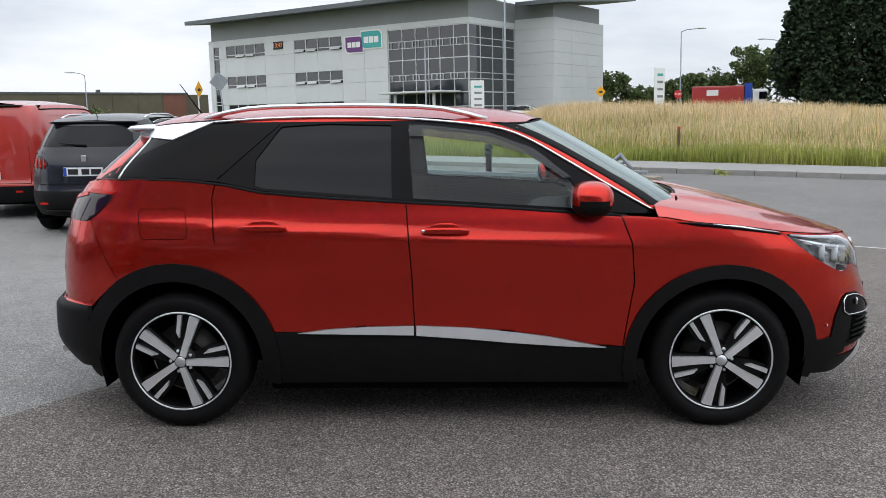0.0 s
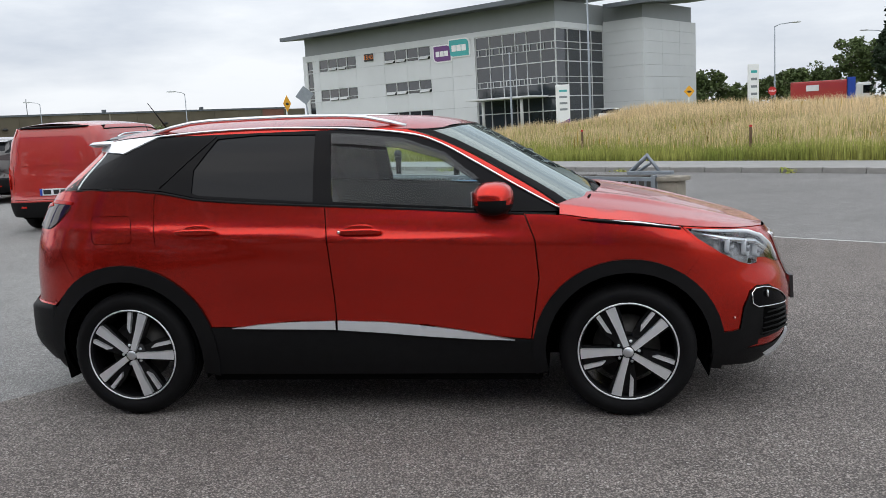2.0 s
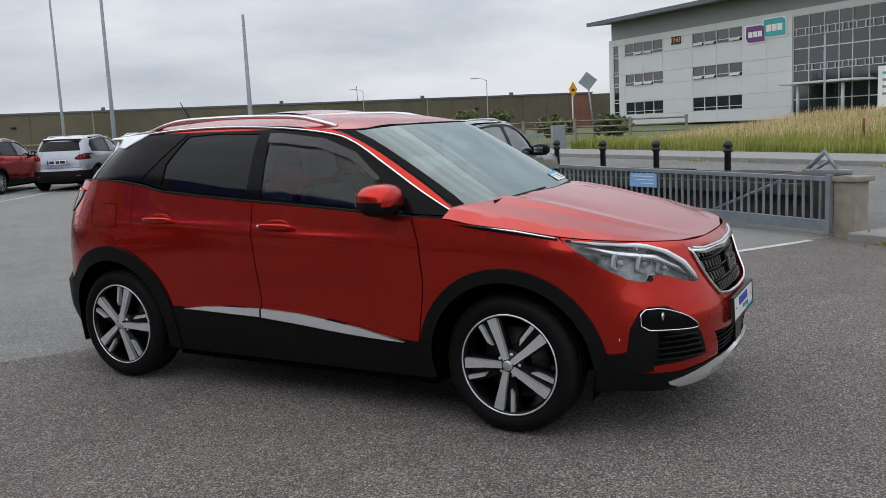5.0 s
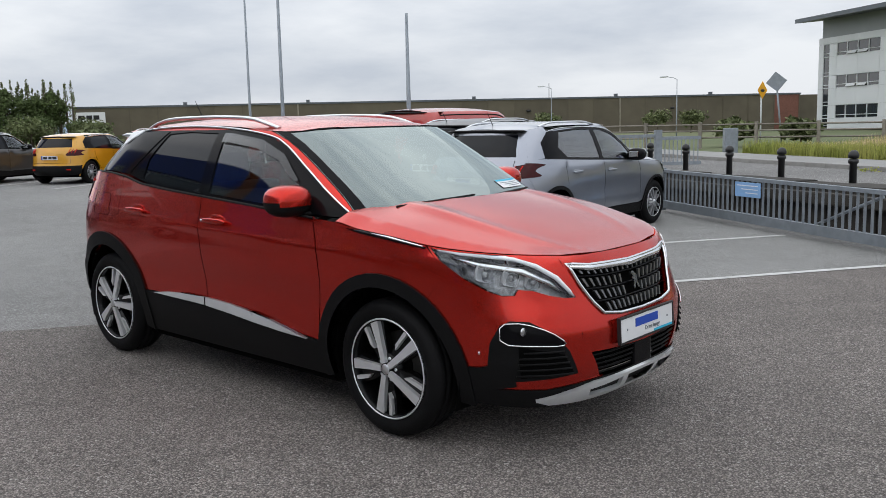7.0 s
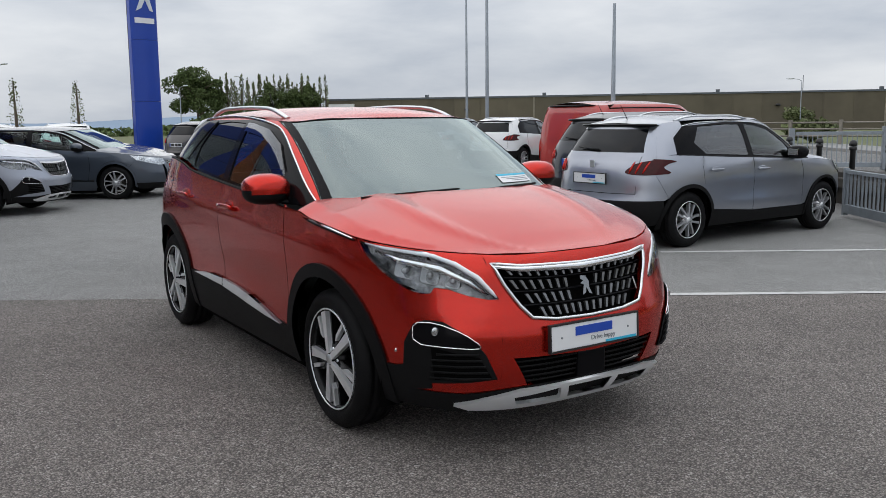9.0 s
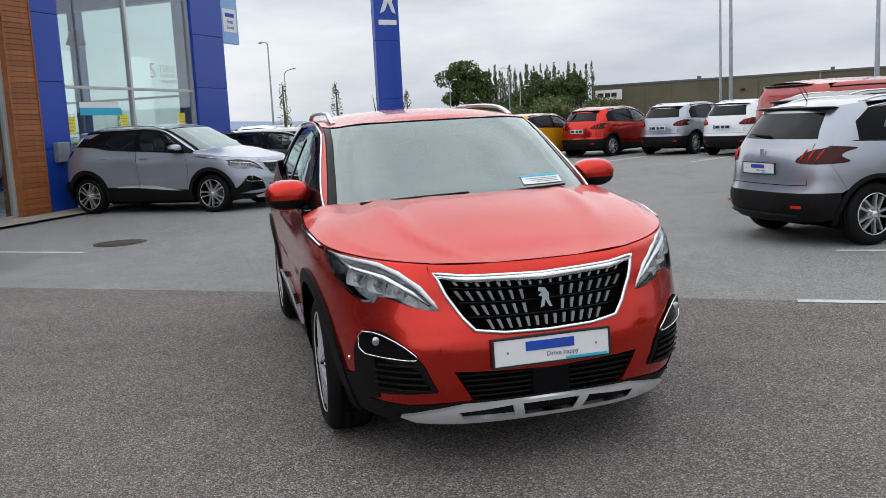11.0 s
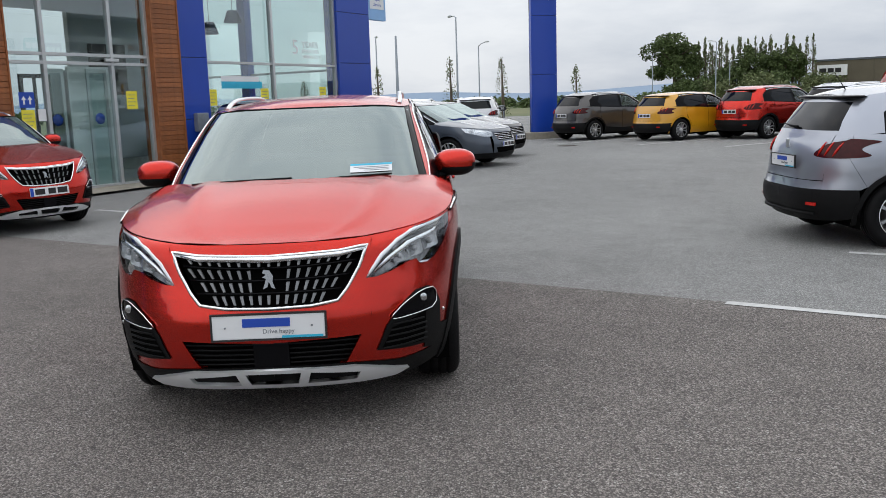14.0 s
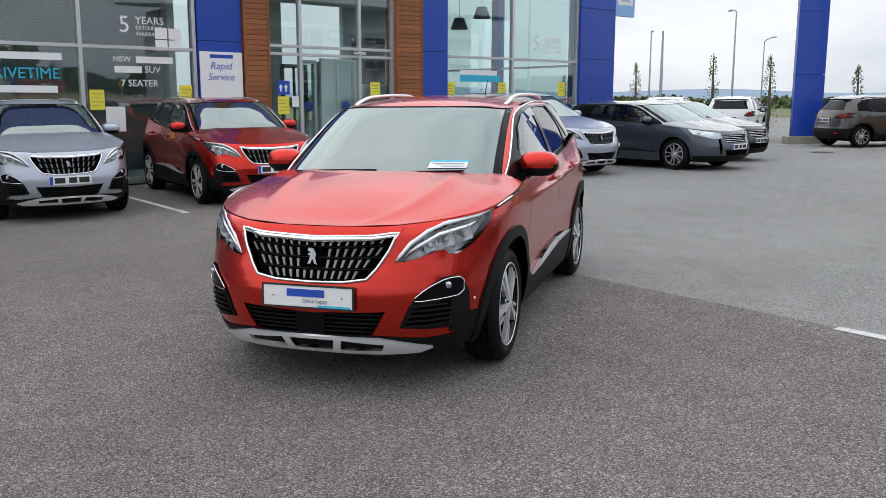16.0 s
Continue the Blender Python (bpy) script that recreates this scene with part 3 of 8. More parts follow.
M["lamp_silver"] = mat("silvered lamp cup", (0.8, 0.81, 0.83), 0.22, metal=0.15, vary=0.12, scale=40)
# near black and pale patches paint the glints and dark gaps of facets
M["lamp_facet"] = mat("faceted lamp reflector", (0.04, 0.04, 0.042), 0.18, metal=0.3, vary=0.3, scale=30, second=(0.62, 0.63, 0.65), bump=0.9, bscale=45)
M["plate"] = mat("white number plate", (0.74, 0.75, 0.76), 0.35, vary=0.03, scale=10)
M["ink_blue"] = mat("blue print", (0.01, 0.06, 0.4), 0.5, vary=0.05)
M["ink_cyan"] = mat("cyan print", (0.03, 0.42, 0.62), 0.5, vary=0.05)
M["ink_grey"] = mat("grey print", (0.2, 0.22, 0.24), 0.5, vary=0.05)
M["ink_black"] = mat("black print", (0.015, 0.015, 0.016), 0.5, vary=0.05)


def wheel(parent, x, y, r, rim, width, style, detail=1, side=1, phase=18.0):
    """A tyre on its rim; style: twin (machined twin spokes on black), star (plain silver spokes)."""
    w = thing("wheel")
    w.parent = parent
    w.matrix_local = pose(x, y, r, 0, 0, 0 if side < 0 else 180)
    seg = 96 if detail > 1 else 48 if detail else 28
    h = width / 2
    # outer face looks to -y in the wheel's own frame
    prof = [(rim + 0.002, -h + 0.012), (rim + 0.018, -h + 0.004), (rim + (r - rim) * 0.45, -h - 0.006), (r - 0.03, -h + 0.004), (r - 0.008, -h + 0.022), (r, -h + 0.045)]
    if detail:
        for k in (-0.045, 0.0, 0.045):
            prof += [(r, k - 0.006), (r - 0.008, k - 0.005), (r - 0.008, k + 0.005), (r, k + 0.006)]
    prof += [(r, h - 0.045), (r - 0.008, h - 0.022), (r - 0.03, h - 0.004), (rim, h - 0.01)]
    bm = lathe(prof + [(rim, -h + 0.012)], seg, "y", cap=False)
    if detail > 1:
        # shoulder tread: every other outer facet pressed in
        for v in bm.verts:
            k = round(math.atan2(v.co.z, v.co.x) / math.tau * seg)
            if k % 2 and abs(math.hypot(v.co.x, v.co.z) - r) < 0.009 and abs(v.co.y) > h - 0.06:
                v.co.x *= 1 - 0.003 / r
                v.co.z *= 1 - 0.003 / r
    part("tyre", bm, M["rubber"], w)
    rm = lathe([(rim + 0.004, -h + 0.008), (rim - 0.004, -h + 0.004), (rim - 0.014, -h + 0.012), (rim - 0.02, -h + 0.05), (rim - 0.035, h - 0.02), (rim, h - 0.012)], seg, "y", cap=False)
    part("rim", rm, M["rim_black"], w)
    part("lip", lathe([(rim + 0.002, -h + 0.006), (rim - 0.003, -h + 0.001), (rim - 0.008, -h + 0.008), (rim - 0.005, -h + 0.014), (rim + 0.002, -h + 0.012)], seg, "y", cap=False), M["alloy"], w)
    part("brake_disc", lathe([(0.0, 0.0), (rim * 0.68, 0.0), (rim * 0.68, 0.02), (0.0, 0.02)], 32, "y"), M["disc"], w)
    part("hub", lathe([(0.0, -h - 0.004), (0.03, -h - 0.002), (0.034, -h + 0.012), (0.075, -h + 0.02), (0.08, 0.0), (0.0, 0.0)], 28, "y"), M["rim_black"] if style == "twin" else M["alloy"], w)
    part("hub_cap", lathe([(0.0, -h - 0.007), (0.024, -h - 0.006), (0.029, -h), (0.0, -h)], 24, "y"), M["satin"], w)

    def spoke(outline, y0, y1):
        """outline in (radius, offset) across the spoke."""
        n = len(outline)
        b = bmesh.new()
        A = [b.verts.new((p[0], -h + y0 + 0.02 * (1 - p[0] / rim) * -1 + 0.0, p[1])) for p in outline]
        B = [b.verts.new((p[0], -h + y1, p[1])) for p in outline]
        b.faces.new(A)
        b.faces.new(B[::-1])
        for i in range(n):
            b.faces.new((A[i], A[(i + 1) % n], B[(i + 1) % n], B[i]))
        bmesh.ops.recalc_face_normals(b, faces=list(b.faces))
        return b

    R = rim - 0.01
    fan = lambda t, rad: (rad * math.cos(radians(t)), rad * math.sin(radians(t)))
    for k in range(5):
        a = k * 72 + phase
        rot = Matrix.Rotation(radians(a), 4, "Y")
        if style == "twin":
            for nm, ol, y0, y1, mt in (
                ("spoke", [(0.03, -0.017), (R * 0.55, -0.021), (R, -0.026), (R, 0.026), (R * 0.55, 0.016), (0.03, 0.013)], 0.012, 0.05, M["alloy"]),
                ("spoke_blade", [fan(20, R * 0.5), fan(15.5, R * 0.99), fan(20.5, R * 0.99), fan(25, R * 0.62)], 0.015, 0.045, M["alloy"]),
                ("spoke_web", [(0.045, -0.02), (R * 0.6, -0.032), (R, -0.045), fan(24.5, R), fan(31, R * 0.62), fan(38, R * 0.3)], 0.036, 0.07, M["rim_black"])):
                b = spoke(ol, y0, y1)
                b.transform(rot)
                part(nm, b, mt, w)
        else:
            for s2 in (-1, 1):
                b = spoke([(0.04, s2 * 0.006), (R * 0.6, s2 * 0.024), (R, s2 * 0.03), (R, s2 * 0.062), (R * 0.6, s2 * 0.044), (0.04, s2 * 0.03)][::s2], 0.016, 0.05)
                b.transform(rot)
                part("spoke", b, M["alloy_grey"], w)
        if detail:
            b = lathe([(0, -h + 0.012), (0.008, -h + 0.012), (0.009, -h + 0.03), (0, -h + 0.03)], 8, "y")
            b.transform(Matrix.Rotation(radians(a + 36), 4, "Y") @ Matrix.Translation((0.055, 0, 0)))
            part("wheel_bolt", b, M["satin"], w)
    return w


def seat_mesh(w=0.5):
    bm = box(-0.26, 0.26, -w / 2, w / 2, 0.0, 0.16, 0.05)
    b2 = box(-0.07, 0.07, -w / 2, w / 2, 0.0, 0.62, 0.05)
    b2.transform(Matrix.Translation((-0.27, 0, 0.1)) @ Matrix.Rotation(radians(-16), 4, "Y"))
    b3 = box(-0.05, 0.05, -0.14, 0.14, 0.0, 0.19, 0.04)
    b3.transform(Matrix.Translation((-0.47, 0, 0.76)) @ Matrix.Rotation(radians(-10), 4, "Y"))
    for b in (b2, b3):
        t = bpy.data.meshes.new("t")
        b.to_mesh(t)
        bm.from_mesh(t)
        b.free()
        bpy.data.meshes.remove(t)
    for f in bm.faces:
        f.smooth = True
    return bm


def blob(cx, cy, cz, rx, ry, rz, e=2.6, seg=20, rings=12):
    """A rounded box-like lump."""
    bm = bmesh.new()

    def sg(v, p):
        return math.copysign(abs(v) ** p, v)
    rows = []
    for i in range(rings + 1):
        v = -math.pi / 2 + math.pi * i / rings
        rows.append([bm.verts.new((cx + rx * sg(math.cos(v), 2 / e) * sg(math.cos(u), 2 / e), cy + ry * sg(math.cos(v), 2 / e) * sg(math.sin(u), 2 / e), cz + rz * sg(math.sin(v), 2 / e))) for u in (k * math.tau / seg for k in range(seg))])
    for A, B in zip(rows, rows[1:]):
        for k in range(seg):
            f = bm.faces.new((A[k], A[(k + 1) % seg], B[(k + 1) % seg], B[k]))
            f.smooth = True
    bmesh.ops.remove_doubles(bm, verts=list(bm.verts), dist=1e-5)
    bmesh.ops.recalc_face_normals(bm, faces=list(bm.faces))
    return bm


def keep(bm, test):
    """Cuts away the faces whose middle fails the test."""
    bmesh.ops.delete(bm, geom=[f for f in bm.faces if not test(f.calc_center_median())], context="FACES")
    return bm
# ---- cars ----
M["lamp_deep"] = mat("deep red lamp glass", (0.045, 0.003, 0.004), 0.12, vary=0.3, scale=30, spec=0.25)
M["smoke"] = glass("smoked acrylic", (0.22, 0.2, 0.2), 0.02, 0.04)
def crease(x, z):
    """Side relief: a shoulder swell over the wheels and a hollow low in the doors."""
    hollow = -0.022 * np.exp(-((z - 0.62) / 0.13) ** 2) * np.exp(-(x / 0.95) ** 4)
    line = 0.010 * np.exp(-((z - (0.955 - 0.05 * x)) / 0.035) ** 2) * np.exp(-((x + 0.3) / 1.3) ** 4)
    return hollow + line


SUV = dict(
    wb=2.675, tyre=0.347, rim=0.252, ty=0.225, wy=0.775, archf=0.478, archr=0.5, hole=0.415, sill=(0.5, 0.5, 0.42), floor=0.23,
    L=dict(xf=[(0.18, 2.1), (0.25, 2.19), (0.32, 2.235), (0.45, 2.262), (0.56, 2.262), (0.64, 2.24), (0.74, 2.2), (0.85, 2.165), (0.91, 2.13), (0.96, 2.05), (1.3, 1.9)],
           xr=[(0.18, -1.95), (0.3, -2.1), (0.42, -2.17), (0.6, -2.16), (0.63, -2.11), (0.8, -2.1), (1.05, -2.05), (1.15, -2.0), (1.25, -1.93), (1.35, -1.9)],
           b=[(0.18, 0.83), (0.3, 0.87), (0.45, 0.9), (0.62, 0.915), (0.8, 0.92), (0.92, 0.918), (1.02, 0.9), (1.12, 0.875), (1.25, 0.85), (1.35, 0.83)], nf=3.0, nr=3.4, cf=1.1, cr=-1.0),
    G=dict(xf=[(1.0, 1.36), (1.1, 1.235), (1.3, 0.9), (1.5, 0.545), (1.57, 0.4), (1.64, 0.2)],
           xr=[(1.0, -2.02), (1.2, -1.93), (1.25, -1.9), (1.45, -1.68), (1.5, -1.64), (1.56, -1.58)],
           b=[(1.0, 0.885), (1.1, 0.862), (1.25, 0.806), (1.4, 0.735), (1.5, 0.672), (1.55, 0.625), (1.6, 0.56)], nf=4.5, nr=4.0, cf=-0.3, cr=-0.7),
    belt=[(-1.8, 1.245), (-1.5, 1.255), (-1.3, 1.25), (-1.127, 1.235), (-0.96, 1.197), (-0.63, 1.165), (-0.25, 1.14), (0.3, 1.106), (0.65, 1.08), (1.05, 1.056)],
    hood=[(0.84, 1.068), (1.04, 1.056), (1.16, 1.036), (1.39, 1.013), (1.63, 0.978), (1.85, 0.952), (2.03, 0.93), (2.13, 0.912)],
    hoodc=[(0.8, 1.2), (1.0, 1.168), (1.27, 1.128), (1.58, 1.065), (1.89, 0.98), (2.06, 0.928), (2.13, 0.912)], cowl=(1.25, 1.03),
    rooft=[(-1.63, 1.49), (-1.4, 1.522), (-0.9, 1.547), (-0.54, 1.55), (-0.1, 1.537), (0.15, 1.516), (0.35, 1.508), (0.495, 1.525)],
    roofc=[(-1.63, 1.52), (-1.4, 1.57), (-0.64, 1.603), (-0.15, 1.598), (0.2, 1.582), (0.405, 1.553), (0.495, 1.525)],
    top=[(1.06, 1.045), (0.81, 1.187), (0.59, 1.318), (0.39, 1.43), (0.22, 1.485), (-0.12, 1.524), (-0.54, 1.542), (-0.9, 1.538), (-1.17, 1.523), (-1.38, 1.44), (-1.78, 1.252)],
    front_win=[(-0.165, 1.152), (0.6, 1.1), (0.655, 1.115), (0.6, 1.235), (0.42, 1.375), (0.2, 1.455), (-0.1, 1.492), (-0.195, 1.495)],
    rear_win=[(-0.27, 1.155), (-0.9, 1.205), (-0.945, 1.22), (-0.945, 1.34), (-0.83, 1.5), (-0.6, 1.512), (-0.28, 1.502)],
    screen=[(-0.66, 1.085), (0.0, 1.105), (0.66, 1.085), (0.75, 1.1)],
    bline=[(-0.2, 1.138), (-0.175, 0.8), (-0.165, 0.5)], aline=[(0.833, 1.07), (0.884, 0.935), (0.9, 0.741), (0.852, 0.42)],
    cline=[(-1.127, 1.235), (-1.145, 1.164), (-1.13, 0.969), (-1.075, 0.79)],
    mirror=(0.685, 0.93, 1.15), handles=[(-0.89, 1.02), (-0.01, 1.0)], seats=(-0.15, -0.95, 0.42),
)


def rounded(poly, turns=2):
    """A closed outline with its corners cut to a curve."""
    for _ in range(turns):
        poly = [(a[0] + (b[0] - a[0]) * t, a[1] + (b[1] - a[1]) * t) for a, b in zip(poly, poly[1:] + poly[:1]) for t in (0.22, 0.78)]
    return poly


def tuned(base, **kw):
    d = dict(base)
    d.update(kw)
    return d


def car(spec, m, body, label, detail=0, style="star", face=None, tail=None, rails=True, cladding=True, group="", name="parked_car", trim=None, privacy=True):
    """A whole car from its spec, facing +x of its own frame, at the pose m."""
    S = spec
    step = (0.16, 0.1, 0.035)[detail]
    L = Shell(dent=crease if S.get("dent", True) else None, **S["L"])
    G = Shell(**S["G"])
    root = thing(name, m, label, "car", group)
    gap = 0.003 if detail else 0.004
    hx = S["wb"] / 2
    R, rf, rr = S["tyre"], S["archf"], S["archr"]
    beltf, hoodf = spl(S["belt"]), spl(S["hood"])
    sr, sm, sf = S["sill"]
    trim = trim or M["chrome"]

    def lu(pts):
        return [L.uz(p) for p in pts]

    def gu(pts):
        return [G.uz(p) for p in pts]

    def beltline(x0, x1, n=8, dz=0.0):
        return [(x, float(beltf(x)) + dz) for x in np.linspace(x0, x1, n)]

    bx = spl([(z, x) for x, z in S["bline"]])
    # doors
    rb0 = S["bline"][0][0]
    xc = S["cline"][0][0]
    arch_up = math.degrees(math.asin(min(1, (S["cline"][-1][1] - R) / rr)))
    arch_lo = math.degrees(math.asin((sr - R) / rr)) if sr > R else 0
    dr = beltline(xc, rb0, 9) + S["bline"][1:] + [(-hx + rr * math.cos(radians(arch_lo)) + 0.005, sr)] + arc(-hx, R, rr, arch_lo, arch_up, 8) + S["cline"][::-1][1:-1]
    df = [(rb0, float(beltf(rb0)))] + beltline(rb0, S["aline"][0][0], 8)[1:] + S["aline"][1:] + S["bline"][::-1][:-1]
    doors = {}
    for nm, pl in (("rear_door", dr), ("front_door", df)):
        doors[nm] = patch(L.side, lu(pl), step=step, gap=gap).pair(nm, body, root)
    # front wing: hood edge, lamp line, arch
    split_f = S.get("split_f", [(1.72, 0.865), (1.62, 0.73)])
    a1 = math.degrees(math.atan2(split_f[-1][1] - R, split_f[-1][0] - hx))
    a0 = math.degrees(math.acos(max(-1, (S["aline"][-1][0] - hx) / rf))) if abs((S["aline"][-1][0] - hx) / rf) < 1 else 171
    lampx = S.get("lampx", 1.6)
    fen = [(x, float(hoodf(x))) for x in np.linspace(S["aline"][0][0], lampx, 9)] + split_f + arc(hx, R, rf, a1, a0, 16) + S["aline"][::-1]
    patch(L.side, lu(fen), step=step, gap=gap).pair("front_wing", body, root)
    # rear wing
    split_r = S.get("split_r", [(-1.78, 1.05), (-1.63, 0.76)])
    a2 = math.degrees(math.atan2(split_r[-1][1] - R, split_r[-1][0] + hx))
    rear_top = S.get("rear_top", [(-1.3, 1.25), (-1.5, 1.255), (-1.72, 1.25)])
    q = [S["cline"][0]] + rear_top + split_r + arc(-hx, R, rr, a2, arch_up, 12) + S["cline"][::-1][:-1]
    patch(L.side, lu(q), step=step, gap=gap).pair("rear_wing", body, root)
    # liners behind the panels and round the wheels
    x0, x1 = -hx + rr, hx - rf
    lin = Acc()
    lin.panel(L.side, lu([(x0, 0.26), (x1, 0.26), (x1 + 0.02, float(beltf(x1)) - 0.01)] + beltline(x1, x0, 6, 0.012)[1:]), step=0.2, lift=-0.035, rim=False)
    lin.pair("door_lining", M["dash"], root)
    for sx, nm in ((1, "wheel_arch_liner"), (-1, "wheel_arch_liner")):
        for sy in (1, -1):
            bm = bmesh.new()
            rings = []
            h = S["hole"] + 0.015
            for yy in (0.35, 0.9 * float(L.b(0.5)) + 0.02):
                rings.append([bm.verts.new((sx * hx + h * math.cos(radians(t)), sy * yy, R + h * math.sin(radians(t)))) for t in range(-20, 201, 20)])
            c = [bm.verts.new((sx * hx + h * math.cos(radians(t)), sy * 0.35, R + h * math.sin(radians(t)))) for t in range(-20, 201, 20)]
            for i in range(len(rings[0]) - 1):
                bm.faces.new((rings[0][i], rings[0][i + 1], rings[1][i + 1], rings[1][i]))
            bm.faces.new(c)
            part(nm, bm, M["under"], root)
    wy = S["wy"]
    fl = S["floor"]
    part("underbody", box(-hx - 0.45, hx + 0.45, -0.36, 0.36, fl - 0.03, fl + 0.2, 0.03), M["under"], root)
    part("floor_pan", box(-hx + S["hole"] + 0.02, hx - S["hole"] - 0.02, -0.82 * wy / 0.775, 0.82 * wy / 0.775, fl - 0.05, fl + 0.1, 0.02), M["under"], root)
    # arch and sill cladding
    cm = M["clad"] if cladding else body
    lift = 0.014 if cladding else 0.003
    inr = S["hole"]
    rfo, rro = (rf + 0.004, rr + 0.004) if cladding else (inr + 0.03, inr + 0.03)
    if not cladding:
        for sx, ro in ((1, rf), (-1, rr)):
            patch(L.side, lu(arc(sx * hx, R, ro - 0.001, -14, 194, 20) + arc(sx * hx, R, inr, 194, -14, 20)), step=step * 0.8, lift=0.0).pair("wheel_arch", body, root)
    else:
        for sx, ro in ((1, rfo), (-1, rro)):
            lo1, lo2 = (-14, 194)
            patch(L.side, lu(arc(sx * hx, R, ro, lo1, lo2, 24) + arc(sx * hx, R, inr, lo2, lo1, 24)), step=step * 0.8, lift=lift, depth=0.03).pair("wheel_arch_trim", cm, root)
    sx0, sx1 = -hx + rr - 0.03, hx - rf + 0.03
    sill = [(sx0, sr), (S["bline"][-1][0], sm), (S["aline"][-1][0], sf), (sx1, sf), (sx1, fl), (sx0, fl)]
    patch(L.side, lu(sill), step=step, lift=0.006 if cladding else 0.0, depth=0.03).pair("sill", M["clad"] if S.get("sill_clad", True) else body, root)
    # bonnet
    tip = S["hood"][-1][0]
    for _ in range(30):
        tip = 0.5 * tip + 0.5 * min(float(L.xf(hoodf(tip))), S["hood"][-1][0] + 0.2)
    hoodc = spl(S["hoodc"])
    KC, KH = 0.885, 0.42
    cx, ce = S["cowl"]

    def bonnet(qq):
        x, y = qq[:, 0], qq[:, 1]
        w = np.maximum(L.W(np.minimum(x, tip - 1e-4), hoodf(x)), 0.02)
        e = hoodf(x)
        k = np.clip(np.abs(y) / w, 0, 1)
        c = np.maximum(hoodc(x) - e, 0)
        f = np.where(k < KC, KH + (1 - KH) * (1 - (k / KC) ** 2.4), KH * (1 - k) / (1 - KC))
        ridge = 0.014 * np.exp(-((k - 0.56) / 0.07) ** 2) * np.clip((tip - x) / 0.7, 0, 1) * np.clip((x - cx + 0.25) / 0.3, 0, 1)
        return np.stack([x, y, e + c * f + ridge], 1)
    xs = np.linspace(ce - 0.02, tip - 0.004, 22 if detail else 14)
    edge = [(x, max(0.004, float(L.W(x, hoodf(x))) - 0.0025)) for x in xs]
    crest = [(x, y * KC) for x, y in edge]
    cow = [(cx - (cx - xs[0]) * (y / crest[0][1]) ** 2, y) for y in np.linspace(-crest[0][1], crest[0][1], 11)[1:-1]]
    outline = [(x, -y) for x, y in crest] + [(tip - 0.001, 0.0)] + [(x, y) for x, y in crest[::-1]] + [p for p in cow[::-1]]
    hood = Acc()
    hood.panel(bonnet, outline, step=step, out=upward)
    for sy in (1, -1):
        hood.panel(bonnet, [(x, sy * y) for x, y in edge] + [(tip - 0.001, 0.0)] + [(x, sy * y) for x, y in crest[::-1]], step=step, out=upward)
    hood.put("bonnet", body, root)
    part("scuttle", tube([(ce - 0.03 + (cx - ce) * (1 - (y / 0.8) ** 2), y, float(hoodc(cx)) - 0.036 - 0.06 * (y / 0.8) ** 2) for y in np.linspace(-0.76, 0.76, 9)], 0.034, 8), M["clad"], root)
    # roof
    rt, rc = spl(S["rooft"]), spl(S["roofc"])
    rtip = S["rooft"][-1][0]

    def roof(qq):
        x, y = qq[:, 0], qq[:, 1]
        w = np.maximum(G.W(x, rt(x)), 0.02)
        k = np.clip(np.abs(y) / w, 0, 1)
        return np.stack([x, y, rt(x) + np.maximum(rc(x) - rt(x), 0) * (1 - k ** 2.4)], 1)
    xs = np.linspace(S["rooft"][0][0] + 0.005, rtip - 0.004, 24)
    re = [(x, float(G.W(x, rt(x)))) for x in xs]
    patch(roof, [(x, -y) for x, y in re] + [(x, y) for x, y in re[::-1]], step=step, gap=0.001, out=upward).put("roof", S.get("roofmat", body), root)
    part("headlining", box(-1.3, 0.1, -0.5, 0.5, float(rt(-0.5)) - 0.06, float(rt(-0.5)) - 0.045, 0.0), M["liner"], root)
    # greenhouse sides
    fr = Acc()
    fr.panel(G.side, gu(beltline(S["top"][-1][0], S["top"][0][0], 14, 0.003) + S["top"][:-1]), step=step, holes=[gu(S["front_win"]), gu(S["rear_win"])], depth=0.02)
    fr.pair("window_frame", S.get("framemat", M["gloss_black"]), root)
    patch(G.side, gu(S["front_win"]), step=step, lift=-0.006, rim=False).pair("front_window", M["glass_clear"], root)
    patch(G.side, gu(S["rear_win"]), step=step, lift=-0.006, rim=False).pair("rear_window", S.get("sideglass") or (M["glass_dark"] if privacy else M["glass_clear"]), root)
    # strip of roof and pillar between the windows and the roof edge
    tp = S["top"][:-2] if len(S["top"]) > 8 else S["top"]
    head = []
    for x in np.linspace(S.get("aroof", 0.2), rtip - 1e-3, 40):
        y, z = float(G.W(x, rt(x))), float(rt(x))
        if y < S["screen"][3][0] - S.get("screen_in", 0.1):
            head.append((y, z - 0.003))
    head = head[::3] + [(0.0, float(rt(rtip)) - 0.003)]
    low = S["screen"][:4]
    full = low + head + [(-y, z) for y, z in head[::-1][1:]] + [(-low[3][0], low[3][1])]
    scr = [("F", low[3][0] + (head[0][0] - low[3][0]) * k / 10 + 0.001, low[3][1] + (head[0][1] - low[3][1]) * k / 10) for k in range(11)]
    scr = [("F", low[2][0] + 0.01, low[2][1])] + scr
    roof_edge = [(x, float(rt(x))) for x in np.linspace(tp[-1][0], S.get("aroof", 0.2), 12)]
    pil = [p for p in tp[::-1]] + scr + [q for q in roof_edge[::-1][:-1] if float(G.W(*q)) > head[0][0] + 0.004]
    patch(G.side, gu(pil), step=step, depth=0.02).pair("pillar", body, root)
    patch(G.front, full, step=step, lift=-0.002, depth=0.006).put("windscreen", M["glass_screen"], root)
